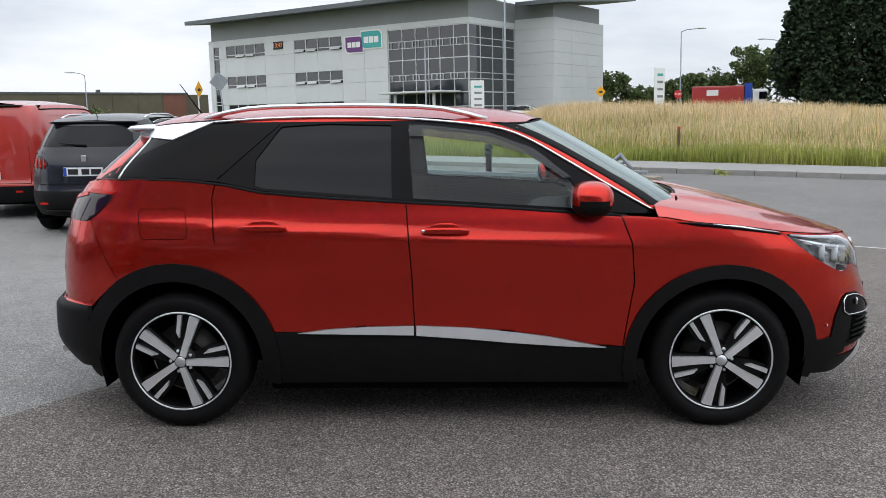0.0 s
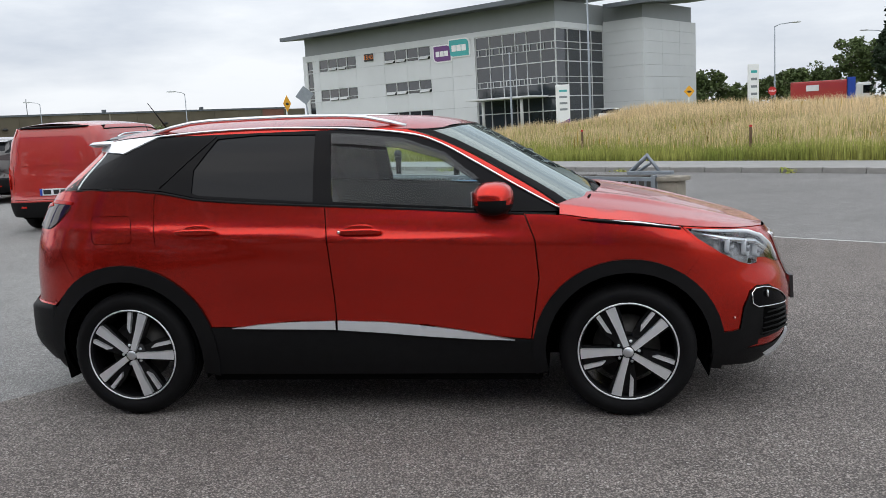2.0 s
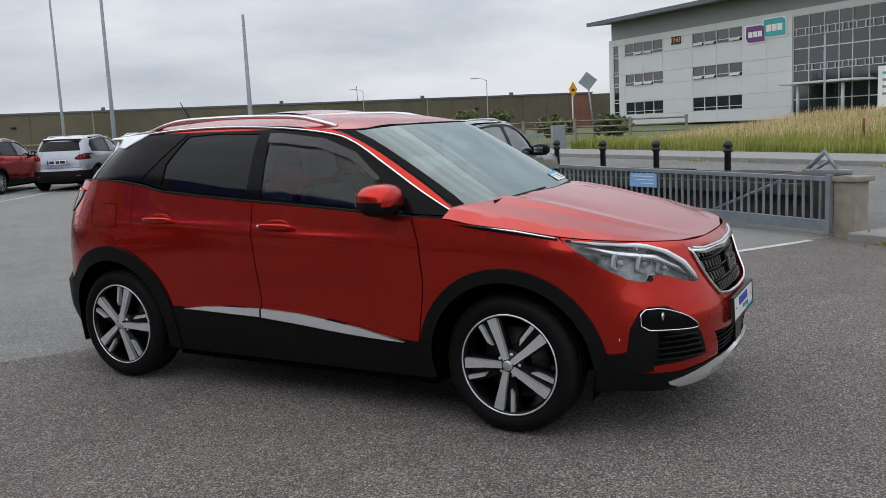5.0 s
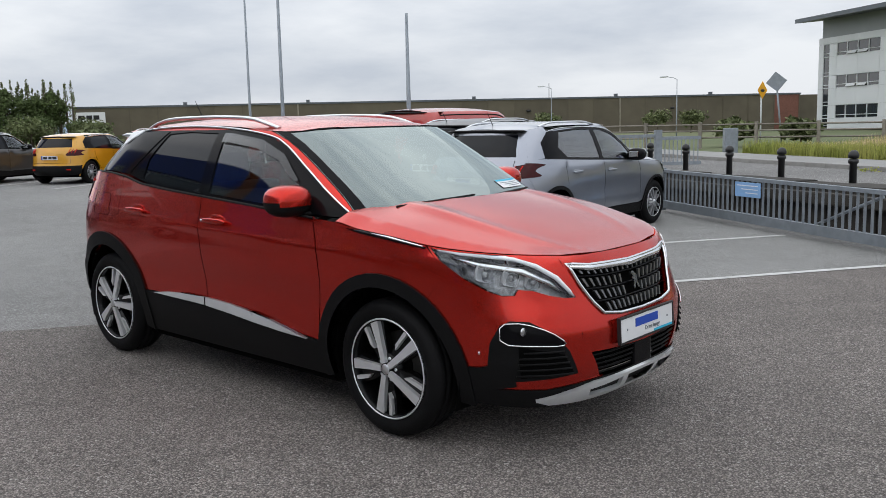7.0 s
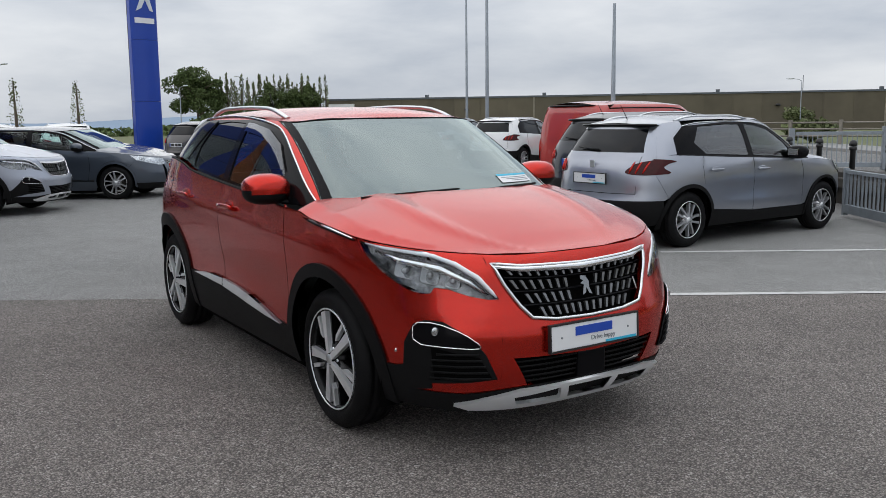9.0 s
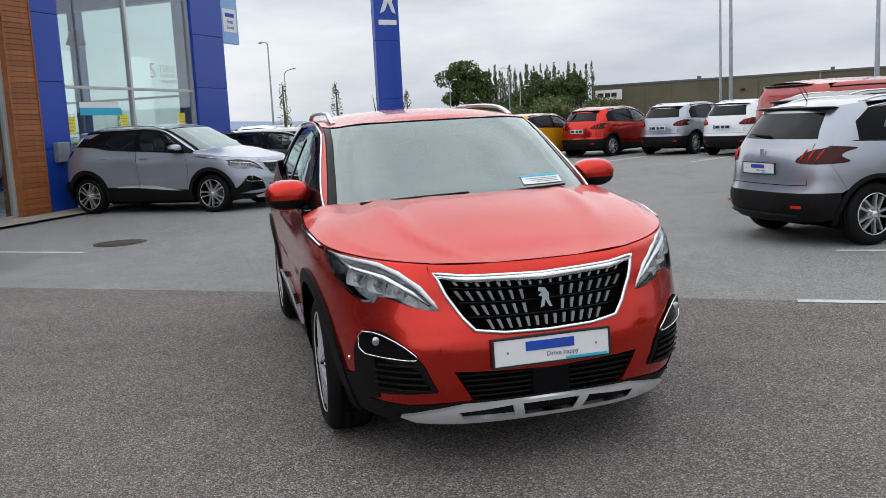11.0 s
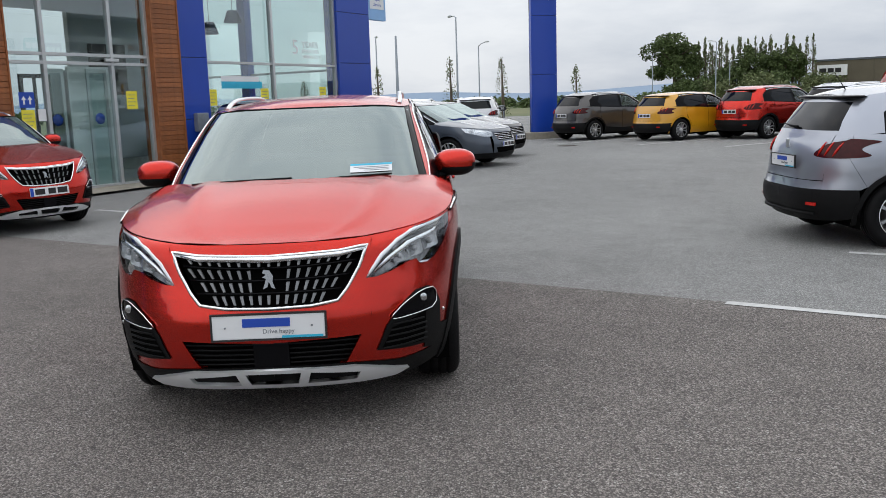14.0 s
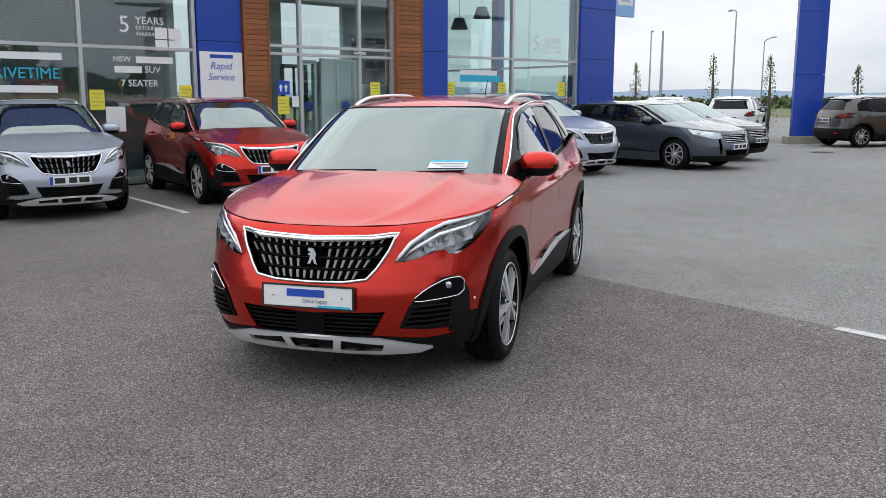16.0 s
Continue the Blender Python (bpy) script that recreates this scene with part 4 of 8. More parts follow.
    if detail:
        edgep = [Vector((float(G.XF(y, z)) - 0.001, y, z)) for y, z in dens(full, 0.06)]
        part("windscreen_seal", tube(edgep, 0.003, 6, closed=True), M["clad"], root)
        for sy in (1, -1):
            e0, e1 = low[3], head[0]
            patch(G.front, [(sy * (e0[0] - 0.003), e0[1]), (sy * (e1[0] - 0.003), e1[1] - 0.004), (sy * (e1[0] - 0.026), e1[1] - 0.004), (sy * (e0[0] - 0.04), e0[1])], step=0.06, lift=0.0012, rim=False).put("screen_edge_band", M["gloss_black"], root)
    # bright line round the windows
    line = [G.uz(p) for p in smooth_line(tp, 5)]
    for sy in (1, -1):
        p = G.side(np.array(line))
        n = normals(G.side, np.array(line), outward)
        p = p + n * 0.004
        part("window_trim", tube([(a[0], sy * a[1], a[2]) for a in p], 0.0075 if detail else 0.011, 6), trim, root)
        if detail:
            bl = L.side(np.array(lu(beltline(S["top"][-1][0], S["aline"][0][0], 16, -0.004))))
            part("waist_seal", tube([(a[0], sy * (a[1] - 0.004), a[2]) for a in bl], 0.008, 6), M["clad"], root)
    # wheels
    for sx in (1, -1):
        for sy in (1, -1):
            wheel(root, sx * hx, sy * wy, R, S["rim"], S["ty"], style, detail, sy, -39.0 if sx > 0 else 1.0)
    # interior
    s0, s1, sz = S["seats"]
    if detail or S.get("seen_inside"):
        for nm, x, y, w in (("front_seat", s0, 0.36, 0.5), ("front_seat", s0, -0.36, 0.5), ("rear_seat", s1, 0.0, 1.2)):
            b = seat_mesh(w)
            b.transform(Matrix.Translation((x, y, sz)))
            part(nm, b, M["seat"], root)
        part("dashboard", blob(s0 + 0.88, 0, sz + 0.42, 0.28, 0.7, 0.2, 4), M["dash"], root)
        st = lathe([(0.165, 0), (0.175, -0.012), (0.187, 0), (0.175, 0.012), (0.165, 0)], 28, "z")
        st.transform(Matrix.Translation((s0 + 0.5, -0.36, sz + 0.47)) @ Matrix.Rotation(radians(-65), 4, "Y"))
        part("steering_wheel", st, M["dash"], root)
        part("cabin_mirror", box(0.42, 0.46, -0.12, 0.12, 1.4, 1.47, 0.015) if S is SUV else box(s0 + 0.5, s0 + 0.54, -0.12, 0.12, sz + 0.86, sz + 0.92, 0.01), M["dash"], root)
    else:
        part("cabin_floor", box(s1 - 0.4, s0 + 0.8, -0.6, 0.6, 0.3, 0.85 * S["belt"][-1][1], 0.1), M["seat"], root)
    # door mirrors
    mx, my, mz = S["mirror"]
    for sy in (1, -1):
        k = 1.0
        lean = lambda c: mz - 0.022 + 0.25 * (sy * c.y - my) * 0.4
        cap = keep(blob(mx, sy * my, mz, 0.102, 0.13, 0.085, 2.5, 28, 16), lambda c: c.z > lean(c))
        base = keep(blob(mx, sy * my, mz, 0.1, 0.128, 0.083, 2.5, 28, 16), lambda c: c.z <= lean(c) + 0.012)
        mo = part("door_mirror", cap, S.get("mirrormat") or body, root)
        part("mirror_base", base, M["clad"], mo)
        part("mirror_arm", tube([(mx + 0.01, sy * (my - 0.03), mz - 0.062), (mx + 0.05, sy * (my - 0.11), mz - 0.072), (mx + 0.09, sy * (my - 0.19), mz - 0.078)], [0.03, 0.026, 0.032], 8, flat=0.6), M["clad"], mo)
        part("mirror_glass", box(mx - 0.106, mx - 0.099, sy * my - 0.07, sy * my + 0.07, mz - 0.035, mz + 0.042, 0.003), M["chrome"], mo)
    # handles
    if detail:
        for hxx, hz in S["handles"]:
            for sy in (1, -1):
                yy = float(L.W(hxx, hz)) + float(crease(hxx, hz))
                dish = blob(hxx, sy * (yy - 0.004), hz + 0.002, 0.085, 0.0052, 0.036, 2.2, 22, 8)
                pd = doors["rear_door" if hxx < rb0 else "front_door"][0 if sy > 0 else 1]
                part("handle_recess", dish, body, pd)
                part("door_handle", blob(hxx, sy * (yy + 0.026), hz + 0.002, 0.118, 0.012, 0.016, 3.0, 18, 8), body, pd)
    if rails:
        for sy in (1, -1):
            xs = np.linspace(S["rooft"][0][0] + 0.38, 0.2 if S is SUV else S["rooft"][-1][0] - 0.25, 14)
            pts = []
            for i, x in enumerate(xs):
                t = i / 13
                yy = float(G.W(x, rt(x))) - 0.065
                zz = float(roof(np.array([[x, yy]]))[0][2])
                pts.append((x, sy * yy, zz + (0.043 if S is SUV else 0.034) * min(1, 5.5 * min(t, 1 - t)) ** 0.7 - 0.004))
            part("roof_rail", tube(pts, 0.017, 8, flat=0.75), M["satin"], root)
    if face:
        face(S, L, G, root, body, detail, lu, hoodf, tip, step, gap)
    if tail:
        tail(S, L, G, root, body, detail, lu, gu, step, gap)
    return root


def plate(parent, x, y, z, turn, kind, tilt=0.0):
    """A number plate; lettering as plain bars."""
    p = part("number_plate", box(-0.006, 0.006, -0.26, 0.26, -0.056, 0.056, 0.004), M["plate"], parent, "white number plate")
    p.matrix_local = pose(x, y, z, 0, tilt, turn)
    if kind == "dealer":
        part("frame", prism_ring(0.268, 0.064, 0.26, 0.056, 0.009), M["ink_black"], p)
        part("brand_bar", box(0.005, 0.009, -0.12, 0.1, 0.0, 0.04, 0.0), M["ink_blue"], p, "blue bar in place of a name")
        words("Drive happy", 0.03, M["ink_grey"], p, Matrix.Translation((0.0075, 0.045, -0.022)) @ Matrix(((0, 0, 1, 0), (1, 0, 0, 0), (0, 1, 0, 0), (0, 0, 0, 1))), 0.001)
        part("strip", box(0.005, 0.0085, 0.06, 0.25, -0.054, -0.043), M["ink_cyan"], p)
        for yy in (-0.2, 0.2):
            part("screw", lathe([(0, 0.006), (0.005, 0.006), (0.005, 0.009), (0, 0.009)], 8, "z"), M["ink_grey"], p).matrix_local = Matrix.Translation((0, yy, 0)) @ Matrix.Rotation(radians(90), 4, "Y")
    else:
        part("band", box(0.005, 0.008, -0.257, -0.215, -0.053, 0.053), M["ink_blue"], p)
        for yy, w in ((-0.13, 0.13), (0.03, 0.1), (0.17, 0.13)):
            part("bar", box(0.005, 0.008, yy - w / 2, yy + w / 2, -0.036, 0.036), M["ink_black"], p)
    return p


def prism_ring(w1, h1, w0, h0, d):
    bm = bmesh.new()
    for (ya, yb, za, zb) in ((-w1, w1, h0, h1), (-w1, w1, -h1, -h0), (-w1, -w0, -h0, h0), (w0, w1, -h0, h0)):
        box(-d, d, ya, yb, za, zb, 0, bm)
    return bm


GRILLE = [(-0.46, 0.885), (-0.33, 0.868), (0.0, 0.856), (0.33, 0.868), (0.46, 0.885), (0.42, 0.79), (0.365, 0.7), (0.32, 0.648), (0.2, 0.63), (0.0, 0.624), (-0.2, 0.63), (-0.32, 0.648), (-0.365, 0.7), (-0.42, 0.79)]
LOWER = [(-0.42, 0.478), (0.0, 0.462), (0.42, 0.478), (0.345, 0.345), (0.0, 0.335), (-0.345, 0.345)]


def face_suv(S, L, G, root, body, detail, lu, hoodf, tip, step, gap):
    """Front end: bumper, tall chequered grille, clawed lamps, black corner vents, silver skid plate."""
    st = min(step, 0.05)
    seam = [(0.478, 0.93), (0.478, 0.9), (0.474, 0.86), (0.445, 0.8), (0.4, 0.73), (0.43, 0.69), (0.47, 0.6), (0.47, 0.316)]
    seam = [p for i in range(len(seam) - 1) for p in [(seam[i][0] + (seam[i + 1][0] - seam[i][0]) * k / 5, seam[i][1] + (seam[i + 1][1] - seam[i][1]) * k / 5) for k in range(5)]] + seam[-1:]
    # bonnet edge seen from the front
    ed = []
    for x in np.linspace(1.6, tip - 1e-4, 26):
        z = float(hoodf(x))
        ed.append((float(L.W(x, z)), z))
    inner = [p for p in ed if p[0] < 0.478]
    z478 = float(np.interp(-0.478, [-p[0] for p in ed], [p[1] for p in ed]))
    topc = [(0.478, z478)] + inner
    topc = [(y, z - 0.004) for y, z in topc]
    centre = [(y, z) for y, z in topc] + [(-y, z) for y, z in topc[::-1] if y > 1e-3] + [(-y, z) for y, z in seam[8:]] + [(y, z) for y, z in seam[:7:-1]]
    bum = Acc()
    bum.panel(L.front, centre, step=st, holes=[GRILLE, LOWER], depth=0.02)
    lampo = [(1.625, 0.968), (1.72, 0.957), ("F", 0.68, 0.938), ("F", 0.61, 0.905), ("F", 0.53, 0.842), ("F", 0.48, 0.782), ("F", 0.45, 0.733), ("F", 0.5, 0.735), ("F", 0.57, 0.752), ("F", 0.645, 0.782), ("F", 0.69, 0.788), ("F", 0.705, 0.762), ("F", 0.74, 0.76), (1.9, 0.78), (1.8, 0.835), (1.69, 0.91)]
    outer = [("F", y, z - 0.004) for y, z in [(0.478, z478)] + [p for p in ed[::-1] if p[0] > 0.485 and p[0] < 0.72]] + [(x, float(hoodf(x)) - 0.004) for x in (1.8, 1.7, 1.61)]
    corner = outer + [(1.715, 0.862), (1.62, 0.73)] + arc(S["wb"] / 2, S["tyre"], S["archf"], 54, -3, 8) + [(1.9, 0.316), ("F", 0.7, 0.316), ("F", 0.6, 0.316)] + [("F", y, z) for y, z in seam[::-1][:-9]]
    bum.panel(L.side, lu(corner), step=st, holes=[lu(lampo)], depth=0.02)
    left, right = bum.put("front_bumper", body, root), None
    b2 = Acc()
    b2.panel(L.side, lu(corner), step=st, holes=[lu(lampo)], depth=0.02)
    b2.put("front_bumper_corner", body, root, mirror=True)
    # black lower apron and corners
    apron = [(1.8, 0.318), (1.95, 0.325), ("F", 0.7, 0.322), ("F", 0.6, 0.318), ("F", 0.45, 0.335), ("F", 0.3, 0.345), *[("F", 0.001, 0.345 - 0.145 * k / 8) for k in range(9)], ("F", 0.5, 0.21), (1.98, 0.22), (1.76, 0.25)]
    patch(L.side, lu(apron), step=st, lift=0.004, depth=0.03).pair("front_apron", M["clad"], root)
    black = [(1.745, 0.3), (1.785, 0.43), (1.86, 0.43), (1.9, 0.44), ("F", 0.79, 0.55), ("F", 0.765, 0.63), ("F", 0.735, 0.65), ("F", 0.68, 0.645), ("F", 0.62, 0.6), ("F", 0.565, 0.54), ("F", 0.535, 0.5), ("F", 0.5, 0.42), ("F", 0.486, 0.39), ("F", 0.6, 0.376), ("F", 0.71, 0.366), (2.0, 0.34)]
    patch(L.side, lu(black), step=st * 0.8, lift=0.007, depth=0.02).pair("bumper_corner_trim", M["clad"], root)
    vent = [("F", 0.72, 0.535), ("F", 0.56, 0.49), ("F", 0.51, 0.4), ("F", 0.7, 0.384)]
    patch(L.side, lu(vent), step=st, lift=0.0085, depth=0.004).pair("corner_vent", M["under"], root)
    fog = rounded(lu([("F", 0.764, 0.638), ("F", 0.7, 0.64), ("F", 0.615, 0.596), ("F", 0.552, 0.545), ("F", 0.57, 0.53), ("F", 0.66, 0.536), ("F", 0.767, 0.546)]), 1)
    patch(L.side, fog, step=st, lift=0.009, depth=0.004).pair("fog_lamp_bezel", M["gloss_black"], root)
    for sy in (1, -1):
        def on(pts, lift=0.012):
            qq = np.array(lu(pts))
            p = L.side(qq) + normals(L.side, qq, outward) * lift
            return [(a[0], sy * a[1], a[2]) for a in p]
        if detail:
            fq = np.array(dens(fog, 0.03))
            ft = L.side(fq) + normals(L.side, fq, outward) * 0.013
            part("fog_lamp_trim", tube([(p[0], sy * p[1], p[2]) for p in ft], 0.0034, 6, closed=True), M["chrome"], root)
            c = on([("F", 0.705, 0.603)], 0.012)[0]
            part("fog_lamp", blob(*c, 0.008, 0.02, 0.02, 2.2, 14, 8), M["reflector"], root)
            for i in range(5):
                z = 0.398 + i * 0.027
                y1 = 0.715
                y0 = 0.515 + 0.012 * i
                part("vent_slat", tube(on([("F", y1 - 0.012 * (i > 3), z), ("F", (y0 + y1) / 2, z), ("F", y0, z)], 0.015), 0.0055, 5), M["clad"], root)
        # head lamp
        refl = patch(L.side, lu(lampo), step=st, lift=-0.055, depth=0.0, rim=False).put("lamp_reflector", M["lamp_facet"], root, mirror=sy < 0)
        hl = patch(L.side, lu(lampo), step=st, lift=0.0, depth=0.05, gap=0.002).put("headlight", M["lens"], root, "clear glass headlight", mirror=sy < 0)
        hl.visible_shadow = False
        for yy, zz, ww, hh in ((0.775, 0.862, 0.05, 0.04), (0.7, 0.845, 0.044, 0.042), (0.622, 0.822, 0.036, 0.036)):
            c = on([("F", yy, zz)], -0.03)[0]
            cup = blob(0, 0, 0, 0.03, ww * 0.95, hh, 5.0, 16, 8)
            keep(cup, lambda q: q.x < 0.004)
            cup.transform(Matrix.Translation(c) @ Matrix.Rotation(radians(sy * 24), 4, "Z") @ Matrix.Rotation(radians(sy * 14), 4, "X"))
            part("lamp_cup", cup, M["lamp_silver"], hl)
            part("projector", blob(c[0] - 0.004, c[1], c[2] - 0.004, 0.016, ww * 0.36, hh * 0.4, 2.2, 12, 6), M["lamp_facet"], hl)
            part("cup_divider", tube([(c[0] + 0.006, c[1] - sy * ww, c[2] - hh * 0.9), (c[0] + 0.012, c[1] - sy * ww * 0.9, c[2] + hh * 0.8)], 0.004, 5), M["dash"], hl)
        part("lamp_fin", tube(on([(1.72, 0.94), (1.85, 0.9), ("F", 0.66, 0.87), ("F", 0.56, 0.81), ("F", 0.49, 0.755)], -0.022), [0.006, 0.014, 0.018, 0.015, 0.006], 6), M["chrome"], hl)
        part("daylight_strip", tube(on([(1.66, 0.962), (1.76, 0.948), ("F", 0.665, 0.925), ("F", 0.6, 0.89), ("F", 0.525, 0.83), ("F", 0.475, 0.765), ("F", 0.458, 0.742)], -0.006), [0.005, 0.007, 0.01, 0.012, 0.013, 0.01, 0.004], 6), M["lamp_white"], hl)
        # bright strip beside the bonnet
        if detail:
            part("wing_strip_base", tube(on([(1.1, 1.03), (1.2, 1.022), (1.4, 1.0), (1.6, 0.968)], 0.001), [0.004, 0.018, 0.018, 0.012], 6, flat=0.5), M["gloss_black"], root)
            part("wing_strip", tube(on([(1.2, 1.024), (1.4, 1.004), (1.59, 0.973)], 0.008), [0.003, 0.0075, 0.004], 6), M["chrome"], root)
            part("sensor", blob(*on([(1.87, 0.5)], 0.002)[0], 0.004, 0.01, 0.01, 2, 8, 6), M["chrome"], root)
    # bright strips on the sills
    for nm, pl in (("sill_strip", [(-0.74, 0.497), (-0.6, 0.515), (-0.42, 0.528), (-0.168, 0.532), (-0.168, 0.486), (-0.5, 0.492)]), ("sill_strip", [(-0.156, 0.532), (0.1, 0.522), (0.3, 0.503), (0.5, 0.475), (0.64, 0.448), (0.77, 0.422), (0.56, 0.43), (0.3, 0.448), (0.1, 0.466), (-0.156, 0.484)])):
        patch(L.side, lu(pl), step=st, lift=0.022, depth=0.02).pair(nm, M["strip"], root)
    if S.get("accent", True):
        patch(G.side, [G.uz(q) for q in [(-1.64, 1.465), (-1.38, 1.437), (-1.17, 1.524), (-1.38, 1.512), (-1.6, 1.487)]], step=0.06, lift=0.008, depth=0.01).pair("pillar_accent", M["satin"], root, "silver accent at the rear pillar")
        for sy in (1, -1):
            seam_g = [G.uz((-0.84 - 0.29 * k / 8, 1.512 - 0.262 * k / 8)) for k in range(9)]
            gp = G.side(np.array(seam_g)) + normals(G.side, np.array(seam_g), outward) * 0.002
            part("quarter_seal", tube([(p[0], sy * p[1], p[2]) for p in gp], 0.0035, 5), M["clad"], root)
            re_ = [(0.02 + float(G.b(z)) * 0.86 - 0.03 * (z - 1.22) / 0.27, z) for z in np.linspace(1.235, 1.46, 9)]
            part("rear_glass_edge", tube([(float(G.XR(y, z)) - 0.002, sy * y, z) for y, z in re_], 0.007, 5), M["satin"], root)
    if detail > 1:
        defl = [(-0.19, 1.497), (-0.1, 1.494), (0.2, 1.458), (0.42, 1.378), (0.6, 1.24), (0.57, 1.235), (0.4, 1.345), (0.18, 1.41), (-0.1, 1.442), (-0.185, 1.445)]
        patch(G.side, [G.uz(q) for q in defl], step=0.05, lift=0.012, depth=0.004).pair("wind_deflector", M["smoke"], root, "smoked wind deflector over the window")
        for sy in (1, -1):
            flap = [(-1.5, 1.112), (-1.29, 1.112), (-1.272, 1.09), (-1.262, 0.985), (-1.28, 0.968), (-1.485, 0.968), (-1.5, 0.985), (-1.512, 1.09)]
            if sy < 0:
                qq = np.array(lu(dens(flap, 0.04)))
                fp = L.side(qq) + normals(L.side, qq, outward) * 0.0005
                part("fuel_flap_joint", tube([(a[0], -a[1], a[2]) for a in fp], 0.0014, 4, closed=True), M["under"], root)
            qq = np.array(lu([(-0.12, 1.002)]))
            part("key_lock", blob(-0.115, sy * (float(L.W(-0.1, 1.0)) + 0.036), 1.003, 0.009, 0.005, 0.009, 2, 10, 6), M["chrome"], root)
        for ya, yb in ((-0.6, -0.02), (0.0, 0.55)):
            pts = [(float(G.XF(y, z)) + 0.022, y, z) for y, z in [(ya, 1.115), ((ya + yb) / 2, 1.128), (yb, 1.135)]]
            part("wiper", tube(pts, [0.007, 0.009, 0.006], 6), M["clad"], root)
        on_screen = lambda y0, y1, z0, z1, lift: patch(G.front, [(y0, z0), (y1, z0), (y1, z1), (y0, z1)], step=0.06, lift=lift, rim=False)
        stick = on_screen(0.31, 0.55, 1.148, 1.19, 0.002).put("screen_sticker", M["plate"], root, "white sales sticker with a pale blue band on the windscreen")
        on_screen(0.31, 0.55, 1.181, 1.19, 0.003).put("band", M["ink_cyan"], stick)
        for k in range(3):
            on_screen(0.33 + 0.03 * k, 0.53, 1.171 - 0.008 * k, 1.174 - 0.008 * k, 0.003).put("bar", M["ink_grey"], stick)
        part("camera_housing", prism([(-0.1, 1.512), (0.1, 1.512), (0.05, 1.46), (0.0, 1.44), (-0.05, 1.46)], float(G.XF(0, 1.5)) - 0.1, float(G.XF(0, 1.5)) - 0.03, "x"), M["dash"], root)
    # grille
    gr = thing("grille")
    gr.parent = root
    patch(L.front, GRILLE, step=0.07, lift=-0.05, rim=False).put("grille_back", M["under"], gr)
    fr = [Vector((float(L.XF(y, z)) + 0.006, y, z)) for y, z in dens(GRILLE, 0.04)]
    part("grille_frame", tube(fr, 0.009, 8, closed=True), M["chrome"], gr)
    part("grille_brow", tube([(float(L.XF(y, z)) + 0.004, y, z) for y, z in [(-0.455, 0.872), (-0.33, 0.853), (0, 0.84), (0.33, 0.853), (0.455, 0.872)]], [0.008, 0.015, 0.018, 0.015, 0.008], 8, flat=1.0), M["chrome"], gr)
    halfw = lambda z: float(np.interp(z, [0.624, 0.65, 0.7, 0.79, 0.885], [0.2, 0.315, 0.36, 0.415, 0.455]))
    pitch = 0.056 if detail > 1 else 0.07
    for j in range(4 if detail > 1 else 3):
        z0 = 0.64 + pitch * j
        z1 = z0 + pitch * 0.72
        zr = z1 + pitch * 0.14
        ym = halfw(zr) - 0.012
        part("grille_bar", tube([(float(L.XF(y, zr)) - 0.018, y, zr + 0.03 * (y / 0.45) ** 2 * (zr - 0.55) / 0.3) for y in np.linspace(-ym, ym, 9)], 0.0055, 5), M["gloss_black"], gr)
        n = 19 if detail > 1 else 13
        for i in range(n):
            y = (-0.43 + 0.86 * i / (n - 1)) * (0.86 + 0.14 * j / 3)
            if abs(y) > halfw(z0) - 0.018 or (abs(y) < 0.05 and 0.69 < (z0 + z1) / 2 < 0.81):
                continue
            up = 0.03 * (y / 0.45) ** 2 * (z1 - 0.55) / 0.3
            lean = -0.016 * y / 0.42
            tooth = prism([(y + lean - 0.006, z0 + up), (y + lean + 0.005, z0 + up), (y - lean + 0.008, z1 + up), (y - lean - 0.008, z1 + up)], -0.012, 0.0, "x")
            for v in tooth.verts:
                v.co.x += float(L.XF(v.co.y, v.co.z)) - 0.006 - 0.12 * (z1 + up - v.co.z)
            part("grille_check", tooth, M["tooth"], gr)
    # plain emblem shape
    em = prism([(-0.03, -0.055), (-0.005, -0.045), (0.004, -0.012), (0.022, -0.05), (0.042, -0.055), (0.026, -0.012), (0.03, 0.02), (0.008, 0.055), (-0.028, 0.06), (-0.034, 0.04), (-0.012, 0.03), (-0.036, 0.014), (-0.012, 0.006)], 0.0, 0.012, "x")
    part("emblem", em, M["dark_chrome"], gr).matrix_local = pose(float(L.xf(0.75)) + 0.004, 0, 0.752, 0, -14, 0) @ Matrix.Scale(0.78, 4)
    # lower grille
    lg = thing("lower_grille")
    lg.parent = root
    patch(L.front, LOWER, step=0.08, lift=-0.04, rim=False).put("grille_back", M["under"], lg)
    for i in range(5):
        z = 0.36 + i * 0.024
        ym = 0.355 + i * 0.014
        part("slat", tube([(float(L.XF(y, z)) - 0.012, y, z) for y in np.linspace(-ym, ym, 7)], 0.005, 5), M["clad"], lg)
    part("radar_cover", box(2.235, 2.258, -0.085, 0.085, 0.345, 0.465, 0.008), M["gloss_black"], lg)
    # silver skid plate with three slots
    sk = thing("skid_plate")
    sk.parent = root
    plate_out = [(-0.62, 0.268), (-0.52, 0.3), (-0.38, 0.332), (0.0, 0.336), (0.38, 0.332), (0.52, 0.3), (0.62, 0.268), (0.56, 0.245), (0.42, 0.242), (0.0, 0.24), (-0.42, 0.242), (-0.56, 0.245)]
    slots = [[(-0.11, 0.262), (0.11, 0.262), (0.13, 0.318), (-0.13, 0.318)]] + [[(q * 0.155, 0.262), (q * 0.38, 0.265), (q * 0.4, 0.302), (q * 0.175, 0.318)] for q in (1, -1)]
    patch(L.front, plate_out, step=0.035, lift=0.022, depth=0.03, holes=slots).put("blade", M["skid"], sk)
